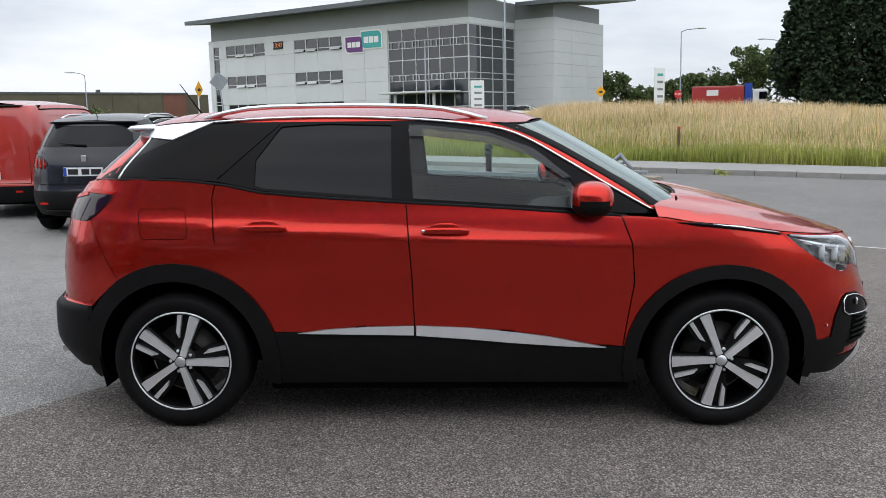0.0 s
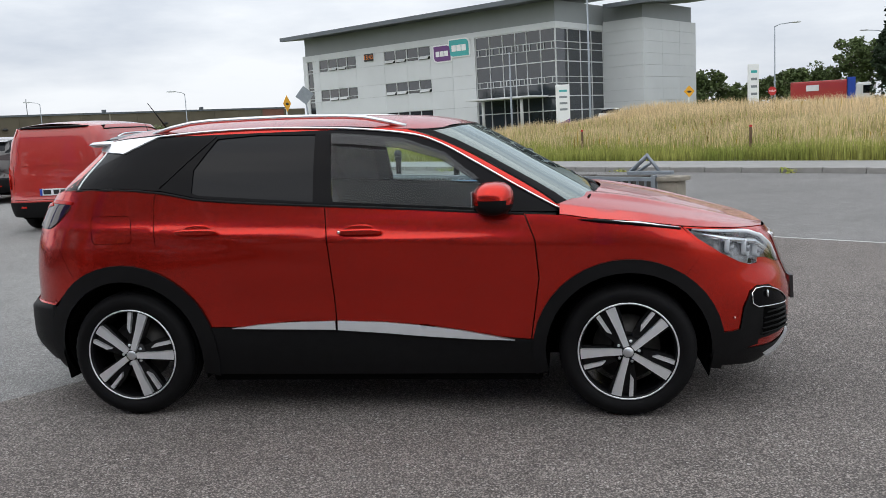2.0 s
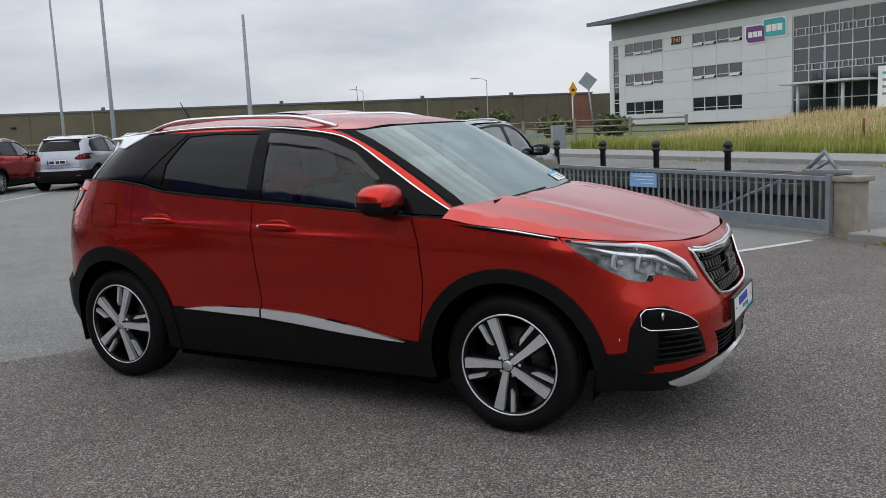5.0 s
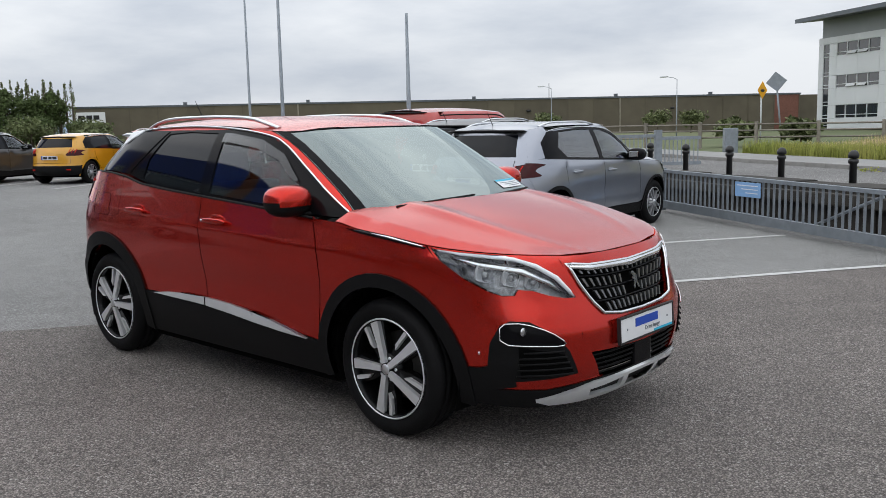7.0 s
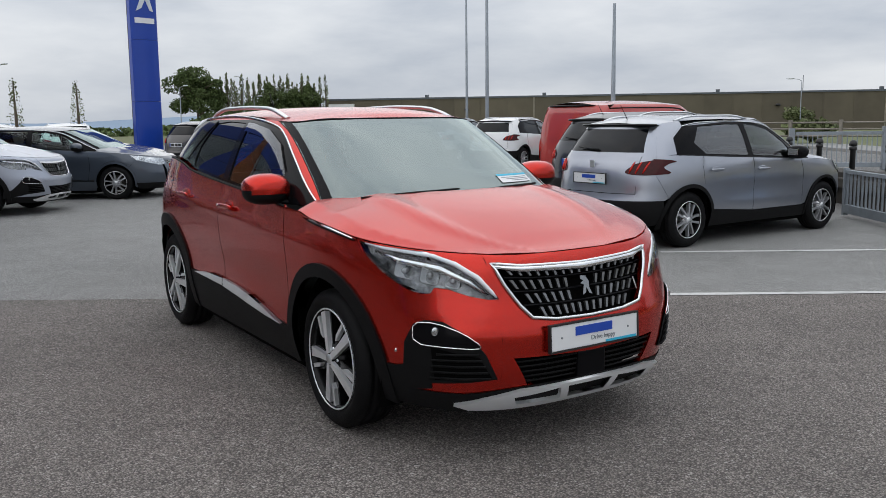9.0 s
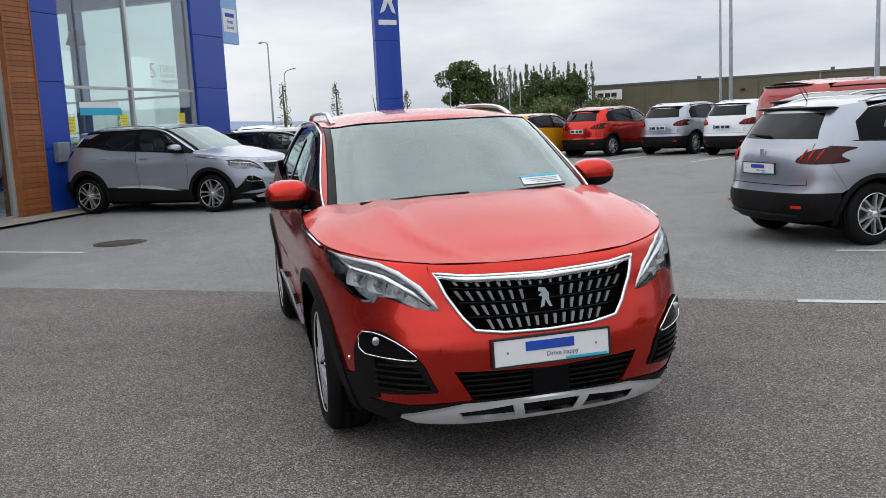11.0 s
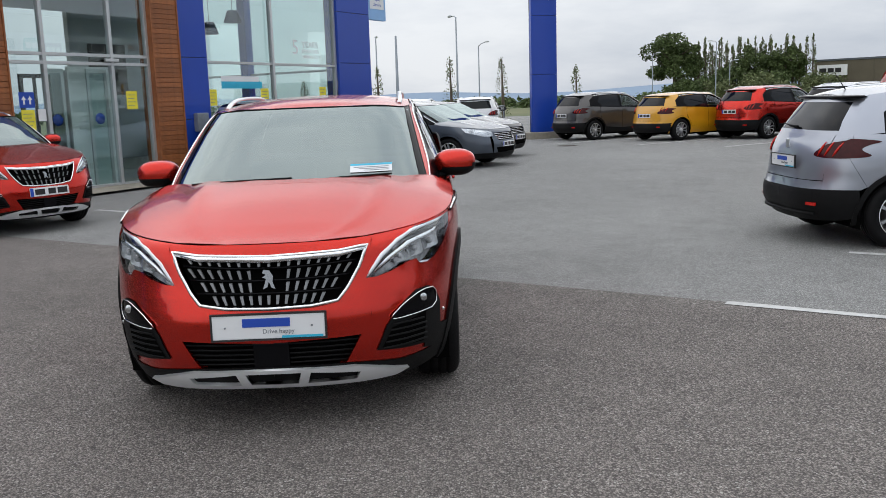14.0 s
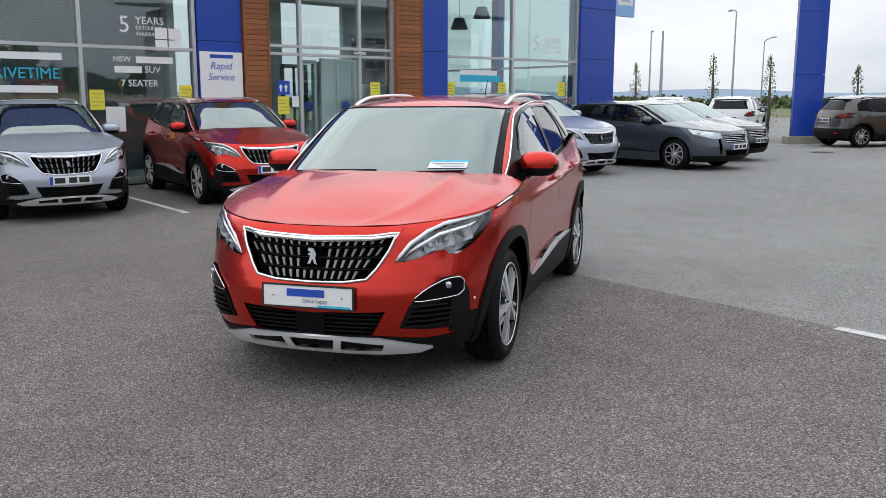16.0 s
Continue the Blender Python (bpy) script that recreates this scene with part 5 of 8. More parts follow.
    kind = "dealer" if S.get("dealer") else "reg"
    plate(root, 2.276, 0, 0.548, 0, kind, -3)


def tail_plain(S, L, G, root, body, detail, lu, gu, step, gap):
    """Rear end: bumper, tailgate, screen, lamps and plate."""
    T = S.get("tail", dict(bump=0.62, gate=0.78, top=1.22, lamp=[(-1.62, 1.19), (-1.8, 1.2), ("R", 0.7, 1.19), ("R", 0.45, 1.14), ("R", 0.45, 1.07), ("R", 0.7, 1.04), (-1.78, 1.045)], glass=[(-0.6, 1.27), (0.6, 1.27), (0.53, 1.45), (-0.53, 1.45)], w=0.64, lampmat=M["lamp_dark"], lamp2=[(-1.64, 1.19), (-1.8, 1.198), ("R", 0.7, 1.188), ("R", 0.5, 1.145), ("R", 0.5, 1.125), ("R", 0.7, 1.166), (-1.82, 1.178), (-1.66, 1.176)]))
    w = T["w"]
    sp = S.get("split_r", [(-1.78, 1.05), (-1.63, 0.76)])
    bot = T["bump"]
    hx = S["wb"] / 2
    col = [("R", w, z) for z in (T["top"], T["gate"])]
    # corner of the body between lamp, wing and tailgate
    c = Acc()
    c.panel(L.side, lu(sp + [(-hx - S["archr"] * 0.92, bot)] + [("R", w - 0.018 * max(0, z - T["gate"]) / (T["top"] - T["gate"]), z) for z in np.linspace(bot, T["top"], 14)] + [(-1.9 if S is SUV else S["L"]["xr"][-1][1] + 0.12, T["top"])] + S.get("rear_top", [(-1.72, 1.25)])[::-1][:1]), step=step, gap=0.001)
    c.pair("rear_corner", body, root)
    a = Acc()
    a.panel(L.rear, [(-w, bot), (w, bot), (w, T["gate"] - 0.004), (-w, T["gate"] - 0.004)], step=step, depth=0.01)
    a.put("rear_bumper", body, root)
    g = Acc()
    g.panel(L.rear, [(-w + 0.004, T["gate"]), (w - 0.004, T["gate"]), (w - 0.02, T["top"]), (-w + 0.02, T["top"])], step=step, gap=gap)
    gate = g.put("tailgate", body, root)
    lo = S["floor"]
    patch(L.side, lu([(-hx - S["archr"] * 0.85, 0.3), (-hx - S["archr"] * 0.95, bot), ("R", w, bot)] + [("R", 0.001, bot + (lo + 0.02 - bot) * k / 8) for k in range(9)] + [ (-hx - S["archr"] - 0.08, lo + 0.05)]), step=min(step, 0.06), lift=0.006, depth=0.03).pair("rear_apron", M["clad"], root)
    lamp = patch(L.side, rounded(lu(T["lamp"])), step=step * 0.7, lift=0.006, depth=0.02)
    for ob in lamp.pair("tail_light", T.get("lampmat", M["lamp_red"]), root):
        pass
    if T.get("claws"):
        for sy in (1, -1):
            for i in range(3):
                cl = [("R", 0.53 + 0.064 * i + 0.03 * k, 0.868 + 0.13 * k) for k in (0.0, 0.35, 0.7, 1.0)]
                qq = np.array(lu(cl))
                cp = L.side(qq) + normals(L.side, qq, outward) * 0.008
                part("lamp_claw", tube([(p[0], sy * p[1], p[2]) for p in cp], [0.006, 0.012, 0.011, 0.004], 6), M["lamp_red"], root)
    if T.get("lamp2"):
        patch(L.side, lu(T["lamp2"]), step=step * 0.7, lift=0.01, depth=0.01).pair("lamp_strip", M["lamp_red"], root)
    # upper tail: painted surround and screen
    zt = S["rooft"][0][1]
    gw = max(abs(p[0]) for p in T["glass"])
    s = Acc()
    wide = [(-G.b(T["top"]) * 0.86, T["top"] - 0.004), (G.b(T["top"]) * 0.86, T["top"] - 0.004), (G.b(zt) * 0.84, zt), (-G.b(zt) * 0.84, zt)]
    wide = [(float(a), float(b)) for a, b in wide]
    s.panel(G.rear, wide, step=step, holes=[T["glass"]], depth=0.02)
    s.put("tailgate_frame", body, gate)
    patch(G.rear, T["glass"], step=step, lift=-0.003, depth=0.01).put("rear_screen", S.get("rearglass", M["glass_dark"]), gate)
    cor = Acc()
    yb, yt = wide[1][0], wide[2][0]
    top_end = S["top"][-1]
    cor.panel(G.side, gu([("R", yb + (yt - yb) * k / 10 - 0.004, T["top"] - 0.004 + (zt - T["top"] + 0.004) * k / 10) for k in range(11)] + [(S["rooft"][0][0] + 0.02, zt)] + [(x, float(spl(S["rooft"])(x))) for x in np.linspace(S["rooft"][0][0] + 0.1, S["top"][-3][0], 3)] + S["top"][-3:] + ([] if abs(top_end[1] - T["top"]) < 0.02 else [(top_end[0] - 0.03, T["top"])])), step=step, depth=0.02)
    cor.pair("rear_pillar", S.get("pillarmat") or body, root)
    x = S["rooft"][0][0]
    part("roof_spoiler", blob(x + 0.06, 0, zt + 0.004, 0.13, yt * 1.02, 0.02, 4.0, 28, 6), S.get("spoilermat", body), root)
    if detail:
        part("rear_wiper", tube([(float(G.XR(y, T["glass"][0][1] + 0.03)) - 0.02, y, T["glass"][0][1] + 0.02 + 0.01 * k) for k, y in enumerate((0.0, 0.1, 0.22, 0.34))], [0.018, 0.012, 0.008, 0.006], 6), M["clad"], gate)
        part("aerial", tube([(x + 0.2, 0, float(spl(S["roofc"])(x + 0.2))), (x + 0.08, 0, float(spl(S["roofc"])(x + 0.2)) + 0.17)], [0.006, 0.002], 5), M["clad"], root)
        zb = T["gate"] + 0.68 * (T["top"] - T["gate"])
        part("emblem", box(-0.005, 0.005, -0.035, 0.035, -0.04, 0.04, 0.004), M["satin"], gate).matrix_local = pose(float(L.xr(zb)) - 0.004, 0, zb + 0.04)
        part("skid_strip", tube([(float(L.XR(y, lo + 0.1)) - 0.02, y, lo + 0.1) for y in np.linspace(-0.55, 0.55, 9)], 0.02, 6), M["satin"] if S is SUV else M["clad"], root)
    for y in (-0.55, 0.55) if S is not SUV else ():
        part("reflector", box(-0.01, 0.01, -0.06, 0.06, -0.015, 0.015, 0.004), M["lamp_red"], root).matrix_local = pose(float(L.XR(y, lo + 0.2)) - 0.006, y, lo + 0.2, 0, 0, -16 if y > 0 else 16)
    zp = T.get("plate", (T["gate"] + T["top"]) / 2 - 0.05)
    plate(root, float(L.xr(zp)) - 0.015, 0, zp, 180, "dealer" if S.get("dealer") else "reg", 0)


def on_ground(x, y, heading):
    """The pose of a car that stands on the sloping ground, heading in degrees from +x."""
    h = radians(heading)
    f = Vector((math.cos(h), math.sin(h), 0))
    l = Vector((-f.y, f.x, 0))
    sl = lambda d: (gz(x + d.x, y + d.y) - gz(x - d.x, y - d.y)) / 2
    f.z, l.z = sl(f), sl(l)
    f.normalize()
    u = f.cross(l).normalized()
    l = u.cross(f)
    m = Matrix((f, l, u)).transposed().to_4x4()
    m.translation = (x, y, gz(x, y))
    return m


def face_plain(S, L, G, root, body, detail, lu, hoodf, tip, step, gap):
    """A simple front end: bumper, lamps, grille and lower intake."""
    zt = float(hoodf(tip)) - 0.004
    zl = S["floor"] + 0.02
    w = 0.5
    st = min(step, 0.09)
    ed = []
    for x in np.linspace(S.get("lampx", 1.6), tip - 1e-4, 24):
        z = float(hoodf(x)) - 0.004
        ed.append((float(L.W(x, z)), z))
    zw = float(np.interp(-w, [-p[0] for p in ed], [p[1] for p in ed]))
    inner = [(w, zw)] + [p for p in ed if p[0] < w]
    h = zt - zl
    gr = [(-0.42, zt - 0.12 * h), (0.42, zt - 0.12 * h), (0.34, zt - 0.38 * h), (-0.34, zt - 0.38 * h)]
    lo = [(-0.44, zl + 0.38 * h), (0.44, zl + 0.38 * h), (0.38, zl + 0.16 * h), (-0.38, zl + 0.16 * h)]
    a = Acc()
    a.panel(L.front, inner + [(-y, z) for y, z in inner[::-1] if y > 1e-3] + [(-w, zl + 0.1), (w, zl + 0.1)], step=st, holes=[gr, lo], depth=0.02)
    a.put("front_bumper", body, root)
    hx, R, rf = S["wb"] / 2, S["tyre"], S["archf"]
    sp = S.get("split_f", [(1.72, 0.865), (1.62, 0.73)])
    a1 = math.degrees(math.atan2(sp[-1][1] - R, sp[-1][0] - hx))
    lx = S.get("lampx", 1.6)
    outer = [("F", w, zw)] + [("F", y, z) for y, z in ed[::-1] if y > w + 0.01]
    corner = outer + sp + arc(hx, R, rf, a1, -4, 7) + [(hx + rf + 0.05, zl + 0.1), ("F", w, zl + 0.1)]
    patch(L.side, lu(corner), step=st, depth=0.02).pair("bumper_corner", body, root)
    lamp = [(lx + 0.03, float(hoodf(lx)) - 0.02), ("F", 0.62, zw - 0.03), ("F", 0.47, zt - 0.05 * h), ("F", 0.46, zt - 0.22 * h), ("F", 0.6, zt - 0.26 * h), (lx + 0.14, float(hoodf(lx)) - 0.12)]
    for ob in patch(L.side, lu(lamp), step=st, lift=0.006, depth=0.02).pair("headlight", M["reflector"], root):
        pass
    patch(L.side, lu(lamp), step=st, lift=0.012, depth=0.004).pair("headlight_glass", M["lens"], root)
    patch(L.front, gr, step=0.12, lift=-0.03, rim=False).put("grille", M["under"], root)
    patch(L.front, lo, step=0.12, lift=-0.03, rim=False).put("lower_grille", M["under"], root)
    for i in range(4):
        z = zt - (0.16 + 0.06 * i) * h
        part("grille_bar", tube([(float(L.XF(y, z)) - 0.005, y, z) for y in np.linspace(-0.4 + 0.015 * i, 0.4 - 0.015 * i, 7)], 0.007, 5), M["chrome"], root)
    patch(L.side, lu([(hx + rf - 0.02, zl + 0.12), ("F", 0.3, zl + 0.12), *[("F", 0.001, zl + 0.12 - 0.12 * k / 6) for k in range(7)], (hx + rf, zl)]), step=st, lift=0.004, depth=0.02).pair("front_apron", M["clad"], root)
    plate(root, float(L.xf(zl + 0.48 * h)) + 0.012, 0, zl + 0.48 * h, 0, "reg")


def scaled(S, sx, sy, sz):
    """A spec stretched along, across and upward."""
    sh = lambda d: dict(xf=[(z * sz, x * sx) for z, x in d["xf"]], xr=[(z * sz, x * sx) for z, x in d["xr"]], b=[(z * sz, y * sy) for z, y in d["b"]], nf=d["nf"], nr=d["nr"], cf=d["cf"] * sx, cr=d["cr"] * sx)
    o = dict(S)
    o["L"], o["G"] = sh(S["L"]), sh(S["G"])
    for k in ("belt", "hood", "hoodc", "rooft", "roofc", "top", "front_win", "rear_win", "bline", "aline", "cline", "split_f", "split_r", "rear_top", "handles"):
        if k in S:
            o[k] = [(x * sx, z * sz) for x, z in S[k]]
    o["screen"] = [(y * sy, z * sz) for y, z in S["screen"]]
    o["wb"], o["wy"] = S["wb"] * sx, S["wy"] * sy
    o["cowl"] = tuple(v * sx for v in S["cowl"])
    o["lampx"], o["aroof"] = S.get("lampx", 1.6) * sx, S.get("aroof", 0.2) * sx
    o["mirror"] = (S["mirror"][0] * sx, S["mirror"][1] * sy, S["mirror"][2] * sz)
    o["seats"] = (S["seats"][0] * sx, S["seats"][1] * sx, S["seats"][2] * sz * 0.95)
    if "tail" in S:
        t = dict(S["tail"])
        for k in ("bump", "gate", "top", "plate"):
            if k in t:
                t[k] *= sz
        cv = lambda p: (p[0], p[1] * sy, p[2] * sz) if p[0] == "R" else (p[0] * sx, p[1] * sz)
        t["lamp"] = [cv(p) for p in t["lamp"]]
        if t.get("lamp2"):
            t["lamp2"] = [cv(p) for p in t["lamp2"]]
        t["glass"] = [(y * sy, z * sz) for y, z in t["glass"]]
        t["w"] *= sy
        o["tail"] = t
    return o


# small SUV with an upright tail and painted rear pillars
SUV["split_f"], SUV["split_r"] = [(1.72, 0.865), (1.62, 0.73)], [(-1.78, 1.05), (-1.63, 0.76)]
SUV["pillarmat"] = M["glass_dark"]
SUV["rear_top"] = [(-1.3, 1.25), (-1.5, 1.255), (-1.72, 1.25)]
SMALL = tuned(
    SUV, pillarmat=None, spoilermat=M["gloss_black"], mirrormat=M["gloss_black"], screen_in=0.06, wb=2.538, tyre=0.322, rim=0.212, ty=0.205, wy=0.735, archf=0.4, archr=0.41, hole=0.37, sill=(0.42, 0.36, 0.36), floor=0.22, dealer=False,
    L=dict(xf=[(0.18, 1.98), (0.3, 2.08), (0.5, 2.11), (0.65, 2.08), (0.8, 2.02), (0.9, 1.93), (1.2, 1.8)],
           xr=[(0.18, -1.85), (0.3, -1.98), (0.42, -2.04), (0.52, -2.035), (0.64, -2.0), (0.8, -1.98), (0.95, -1.94), (1.07, -1.88), (1.2, -1.84)],
           b=[(0.18, 0.78), (0.3, 0.82), (0.5, 0.86), (0.7, 0.868), (0.85, 0.862), (0.98, 0.84), (1.1, 0.81), (1.2, 0.79)], nf=2.8, nr=3.2, cf=1.0, cr=-0.95),
    G=dict(xf=[(0.9, 1.28), (1.0, 1.12), (1.2, 0.82), (1.4, 0.48), (1.48, 0.3), (1.55, 0.1)], xr=[(0.9, -1.95), (1.05, -1.88), (1.15, -1.83), (1.38, -1.66), (1.5, -1.58)],
           b=[(0.9, 0.84), (1.0, 0.82), (1.15, 0.77), (1.3, 0.71), (1.4, 0.66), (1.46, 0.61), (1.52, 0.54)], nf=4.5, nr=3.6, cf=-0.3, cr=-0.8),
    belt=[(-1.8, 1.075), (-1.4, 1.07), (-1.0, 1.05), (-0.4, 1.02), (0.2, 0.99), (0.6, 0.97), (1.0, 0.945)],
    hood=[(0.74, 0.962), (0.95, 0.95), (1.15, 0.935), (1.4, 0.91), (1.65, 0.875), (1.85, 0.84), (1.96, 0.82)],
    hoodc=[(0.7, 1.1), (1.0, 1.06), (1.3, 1.01), (1.6, 0.94), (1.85, 0.86), (1.96, 0.82)], cowl=(1.06, 0.92),
    rooft=[(-1.6, 1.4), (-1.3, 1.44), (-0.8, 1.462), (-0.3, 1.462), (0.0, 1.45), (0.2, 1.46), (0.29, 1.475)], roofc=[(-1.6, 1.43), (-1.3, 1.49), (-0.7, 1.515), (-0.2, 1.51), (0.1, 1.49), (0.29, 1.475)], aroof=0.05,
    top=[(1.0, 0.95), (0.75, 1.1), (0.5, 1.25), (0.28, 1.36), (0.05, 1.41), (-0.3, 1.43), (-0.7, 1.432), (-1.0, 1.42), (-1.22, 1.39), (-1.4, 1.26), (-1.42, 1.075)],
    front_win=[(-0.14, 1.025), (0.55, 0.99), (0.7, 1.0), (0.55, 1.17), (0.3, 1.32), (0.05, 1.385), (-0.16, 1.4)],
    rear_win=[(-0.22, 1.03), (-0.98, 1.07), (-1.12, 1.2), (-0.98, 1.385), (-0.5, 1.405), (-0.24, 1.4)],
    screen=[(-0.62, 0.99), (0.0, 1.01), (0.62, 0.99), (0.68, 1.01)],
    bline=[(-0.18, 1.01), (-0.16, 0.7), (-0.15, 0.36)], aline=[(0.74, 0.963), (0.79, 0.8), (0.8, 0.6), (0.8, 0.36)], cline=[(-1.05, 1.053), (-1.08, 0.95), (-1.065, 0.8), (-1.03, 0.655)],
    split_f=[(1.5, 0.74), (1.44, 0.684)], split_r=[(-1.72, 0.86), (-1.585, 0.587)], rear_top=[(-1.3, 1.066), (-1.5, 1.07), (-1.66, 1.072)], lampx=1.45,
    mirror=(0.6, 0.9, 1.04), handles=[(-0.86, 0.88), (-0.02, 0.86)], seats=(-0.15, -0.9, 0.38),
    tail=dict(bump=0.56, gate=0.64, top=1.06, w=0.6, plate=0.8, lampmat=M["lamp_deep"], lamp=[(-1.44, 1.0), (-1.56, 1.02), (-1.72, 1.03), ("R", 0.7, 1.02), ("R", 0.56, 0.985), ("R", 0.47, 0.905), ("R", 0.47, 0.865), ("R", 0.6, 0.85), (-1.74, 0.85), (-1.52, 0.866), (-1.64, 0.93), (-1.56, 0.975)],
              claws=True, glass=[(-0.58, 1.1), (0.58, 1.1), (0.5, 1.36), (-0.5, 1.36)]),
)
VAN = tuned(
    scaled(SMALL, 1.05, 1.04, 1.0), tyre=0.32, dent=False, floor=0.22,
    L=dict(xf=[(0.18, 2.05), (0.3, 2.15), (0.5, 2.18), (0.7, 2.14), (0.85, 2.05), (1.0, 1.9)], xr=[(0.18, -2.0), (0.3, -2.08), (0.5, -2.1), (0.6, -2.06), (1.0, -2.05), (1.2, -2.04)],
           b=[(0.18, 0.82), (0.35, 0.87), (0.6, 0.9), (0.9, 0.9), (1.05, 0.885), (1.2, 0.87)], nf=2.8, nr=9.0, cf=1.0, cr=-0.95),
    G=dict(xf=[(0.9, 1.5), (1.0, 1.34), (1.3, 0.95), (1.6, 0.6), (1.72, 0.4), (1.8, 0.2)], xr=[(0.9, -2.06), (1.2, -2.05), (1.6, -2.0), (1.72, -1.95), (1.8, -1.9)],
           b=[(0.9, 0.89), (1.1, 0.875), (1.3, 0.85), (1.5, 0.81), (1.65, 0.76), (1.72, 0.71), (1.78, 0.6)], nf=4.5, nr=9.0, cf=-0.3, cr=-0.8),
    rooft=[(-1.93, 1.7), (-1.5, 1.72), (-0.8, 1.73), (-0.2, 1.72), (0.1, 1.7), (0.25, 1.705), (0.385, 1.73)], roofc=[(-1.93, 1.76), (-1.5, 1.79), (-0.7, 1.8), (-0.1, 1.785), (0.2, 1.76), (0.385, 1.73)], aroof=0.1,
    top=[(1.05, 0.95), (0.8, 1.2), (0.55, 1.42), (0.35, 1.57), (0.1, 1.64), (-0.3, 1.66), (-0.8, 1.66), (-1.2, 1.66), (-1.7, 1.65), (-1.8, 1.5), (-1.8, 1.08)],
    front_win=[(-0.14, 1.03), (0.58, 1.0), (0.75, 1.02), (0.55, 1.3), (0.3, 1.52), (0.05, 1.6), (-0.16, 1.6)], rear_win=[(-0.3, 1.1), (-1.6, 1.12), (-1.6, 1.55), (-0.32, 1.56)],
    screen=[(-0.66, 1.03), (0.0, 1.05), (0.66, 1.03), (0.74, 1.05)], mirror=(0.66, 0.95, 1.1),
    tail=dict(bump=0.5, gate=0.54, top=1.1, w=0.72, plate=0.66, lampmat=M["lamp_red"], lamp=[(-1.98, 1.08), ("R", 0.8, 1.08), ("R", 0.78, 0.72), (-1.98, 0.72)], glass=[(-0.6, 1.15), (0.6, 1.15), (0.54, 1.55), (-0.54, 1.55)]),
)
# ---- the red car in the middle of the forecourt ----
HERO = on_ground(0.039, 5.058, -1.65)
SUV["dealer"], SUV["spoilermat"] = True, M["satin"]
hero = car(SUV, HERO, M["red"], "metallic red family SUV with black lower cladding and chrome trim", 2, "twin", face_suv, tail_plain, name="red_suv", trim=M["chrome"])
# ---- parked cars ----
ROW = "cars parked in the lot"
SMALL_D = tuned(SMALL, dealer=True, sideglass=glass("tinted car glass", (0.3, 0.32, 0.33), 0.0, 0.1))
car(scaled(SMALL_D, 1.035, 1.03, 1.0), on_ground(-2.36, 11.51, 90), M["silver"], "silver grey compact SUV with red claw tail lights, parked tail out", 1, "star", face_plain, tail_plain, group=ROW, name="silver_suv")
DARKS = tuned(scaled(SMALL, 1.02, 1.04, 1.04), framemat=M["gloss_black"])
car(DARKS, on_ground(-4.65, 13.35, 90), M["dark_blue"], "dark slate compact SUV parked tail out beside a red van", 1, "star", face_plain, tail_plain, group=ROW, name="dark_suv")
VANS = tuned(VAN, framemat=M["van_red"], sideglass=M["van_red"], rearglass=M["van_red"])
car(VANS, on_ground(-6.95, 15.3, 90), M["van_red"], "red panel van with closed rear doors and black bumper", 0, "star", face_plain, tail_plain, rails=False, group=ROW, name="red_van", trim=M["clad"])
SUV1 = tuned(SUV, dealer=False)
SUV1["tail"] = dict(bump=0.62, gate=0.78, top=1.22, lamp=[(-1.62, 1.19), (-1.8, 1.2), ("R", 0.7, 1.19), ("R", 0.45, 1.14), ("R", 0.45, 1.07), ("R", 0.7, 1.04), (-1.78, 1.045)], glass=[(-0.6, 1.27), (0.6, 1.27), (0.53, 1.45), (-0.53, 1.45)], w=0.64, lampmat=M["lamp_dark"])
car(SUV1, on_ground(-6.75, -0.7, 49), M["red"], "red family SUV parked nose out before the showroom", 1, "twin", face_suv, tail_plain, group=ROW, name="second_red_suv")
car(SUV1, on_ground(-4.6, -2.6, 50), M["silver_blue"], "bluish silver family SUV parked nose out beside a red one", 1, "twin", face_suv, tail_plain, group=ROW, name="bluish_silver_suv")
car(scaled(SUV1, 1.04, 1.02, 1.03), on_ground(-12.3, 3.38, 54), M["silver_blue"], "silver grey seven seat SUV parked nose out", 1, "star", face_suv, tail_plain, group=ROW, name="large_silver_suv")
LOW = tuned(scaled(SUV1, 1.077, 1.0, 0.9), tyre=0.33, rim=0.225, archf=0.42, archr=0.42, hole=0.375, sill=(0.4, 0.38, 0.36), floor=0.18, sill_clad=False)
car(LOW, on_ground(-14.25, 5.9, 56), M["slate"], "dark grey blue saloon with silver wheels parked nose out", 1, "star", face_plain, tail_plain, rails=False, cladding=False, group=ROW, name="grey_saloon", privacy=False)
car(LOW, on_ground(-16.9, 6.5, 57), M["black_paint"], "black saloon parked nose out beside a grey one", 0, "star", face_plain, tail_plain, rails=False, cladding=False, group=ROW, name="black_saloon", privacy=False)
for i, (sp, pm, lab, nm, cl) in enumerate([
        (SMALL, "charcoal", "charcoal brown compact SUV parked tail out", "charcoal_suv", True),
        (tuned(scaled(SMALL, 0.975, 1.0, 0.94), sill_clad=False), "yellow", "bright yellow hatchback parked tail out", "yellow_hatchback", False),
        (SMALL, "red", "red compact SUV parked tail out", "red_compact_suv", True),
        (SMALL, "silver", "silver compact SUV parked tail out", "silver_compact_suv", True)]):
    car(sp, on_ground(*((-22.93, 12.53), (-20.75, 14.6), (-19.9, 16.9), (-18.2, 18.7))[i], 117), M[pm], lab, 0, "star", face_plain, tail_plain, rails=cl, cladding=cl, group=ROW, name=nm)
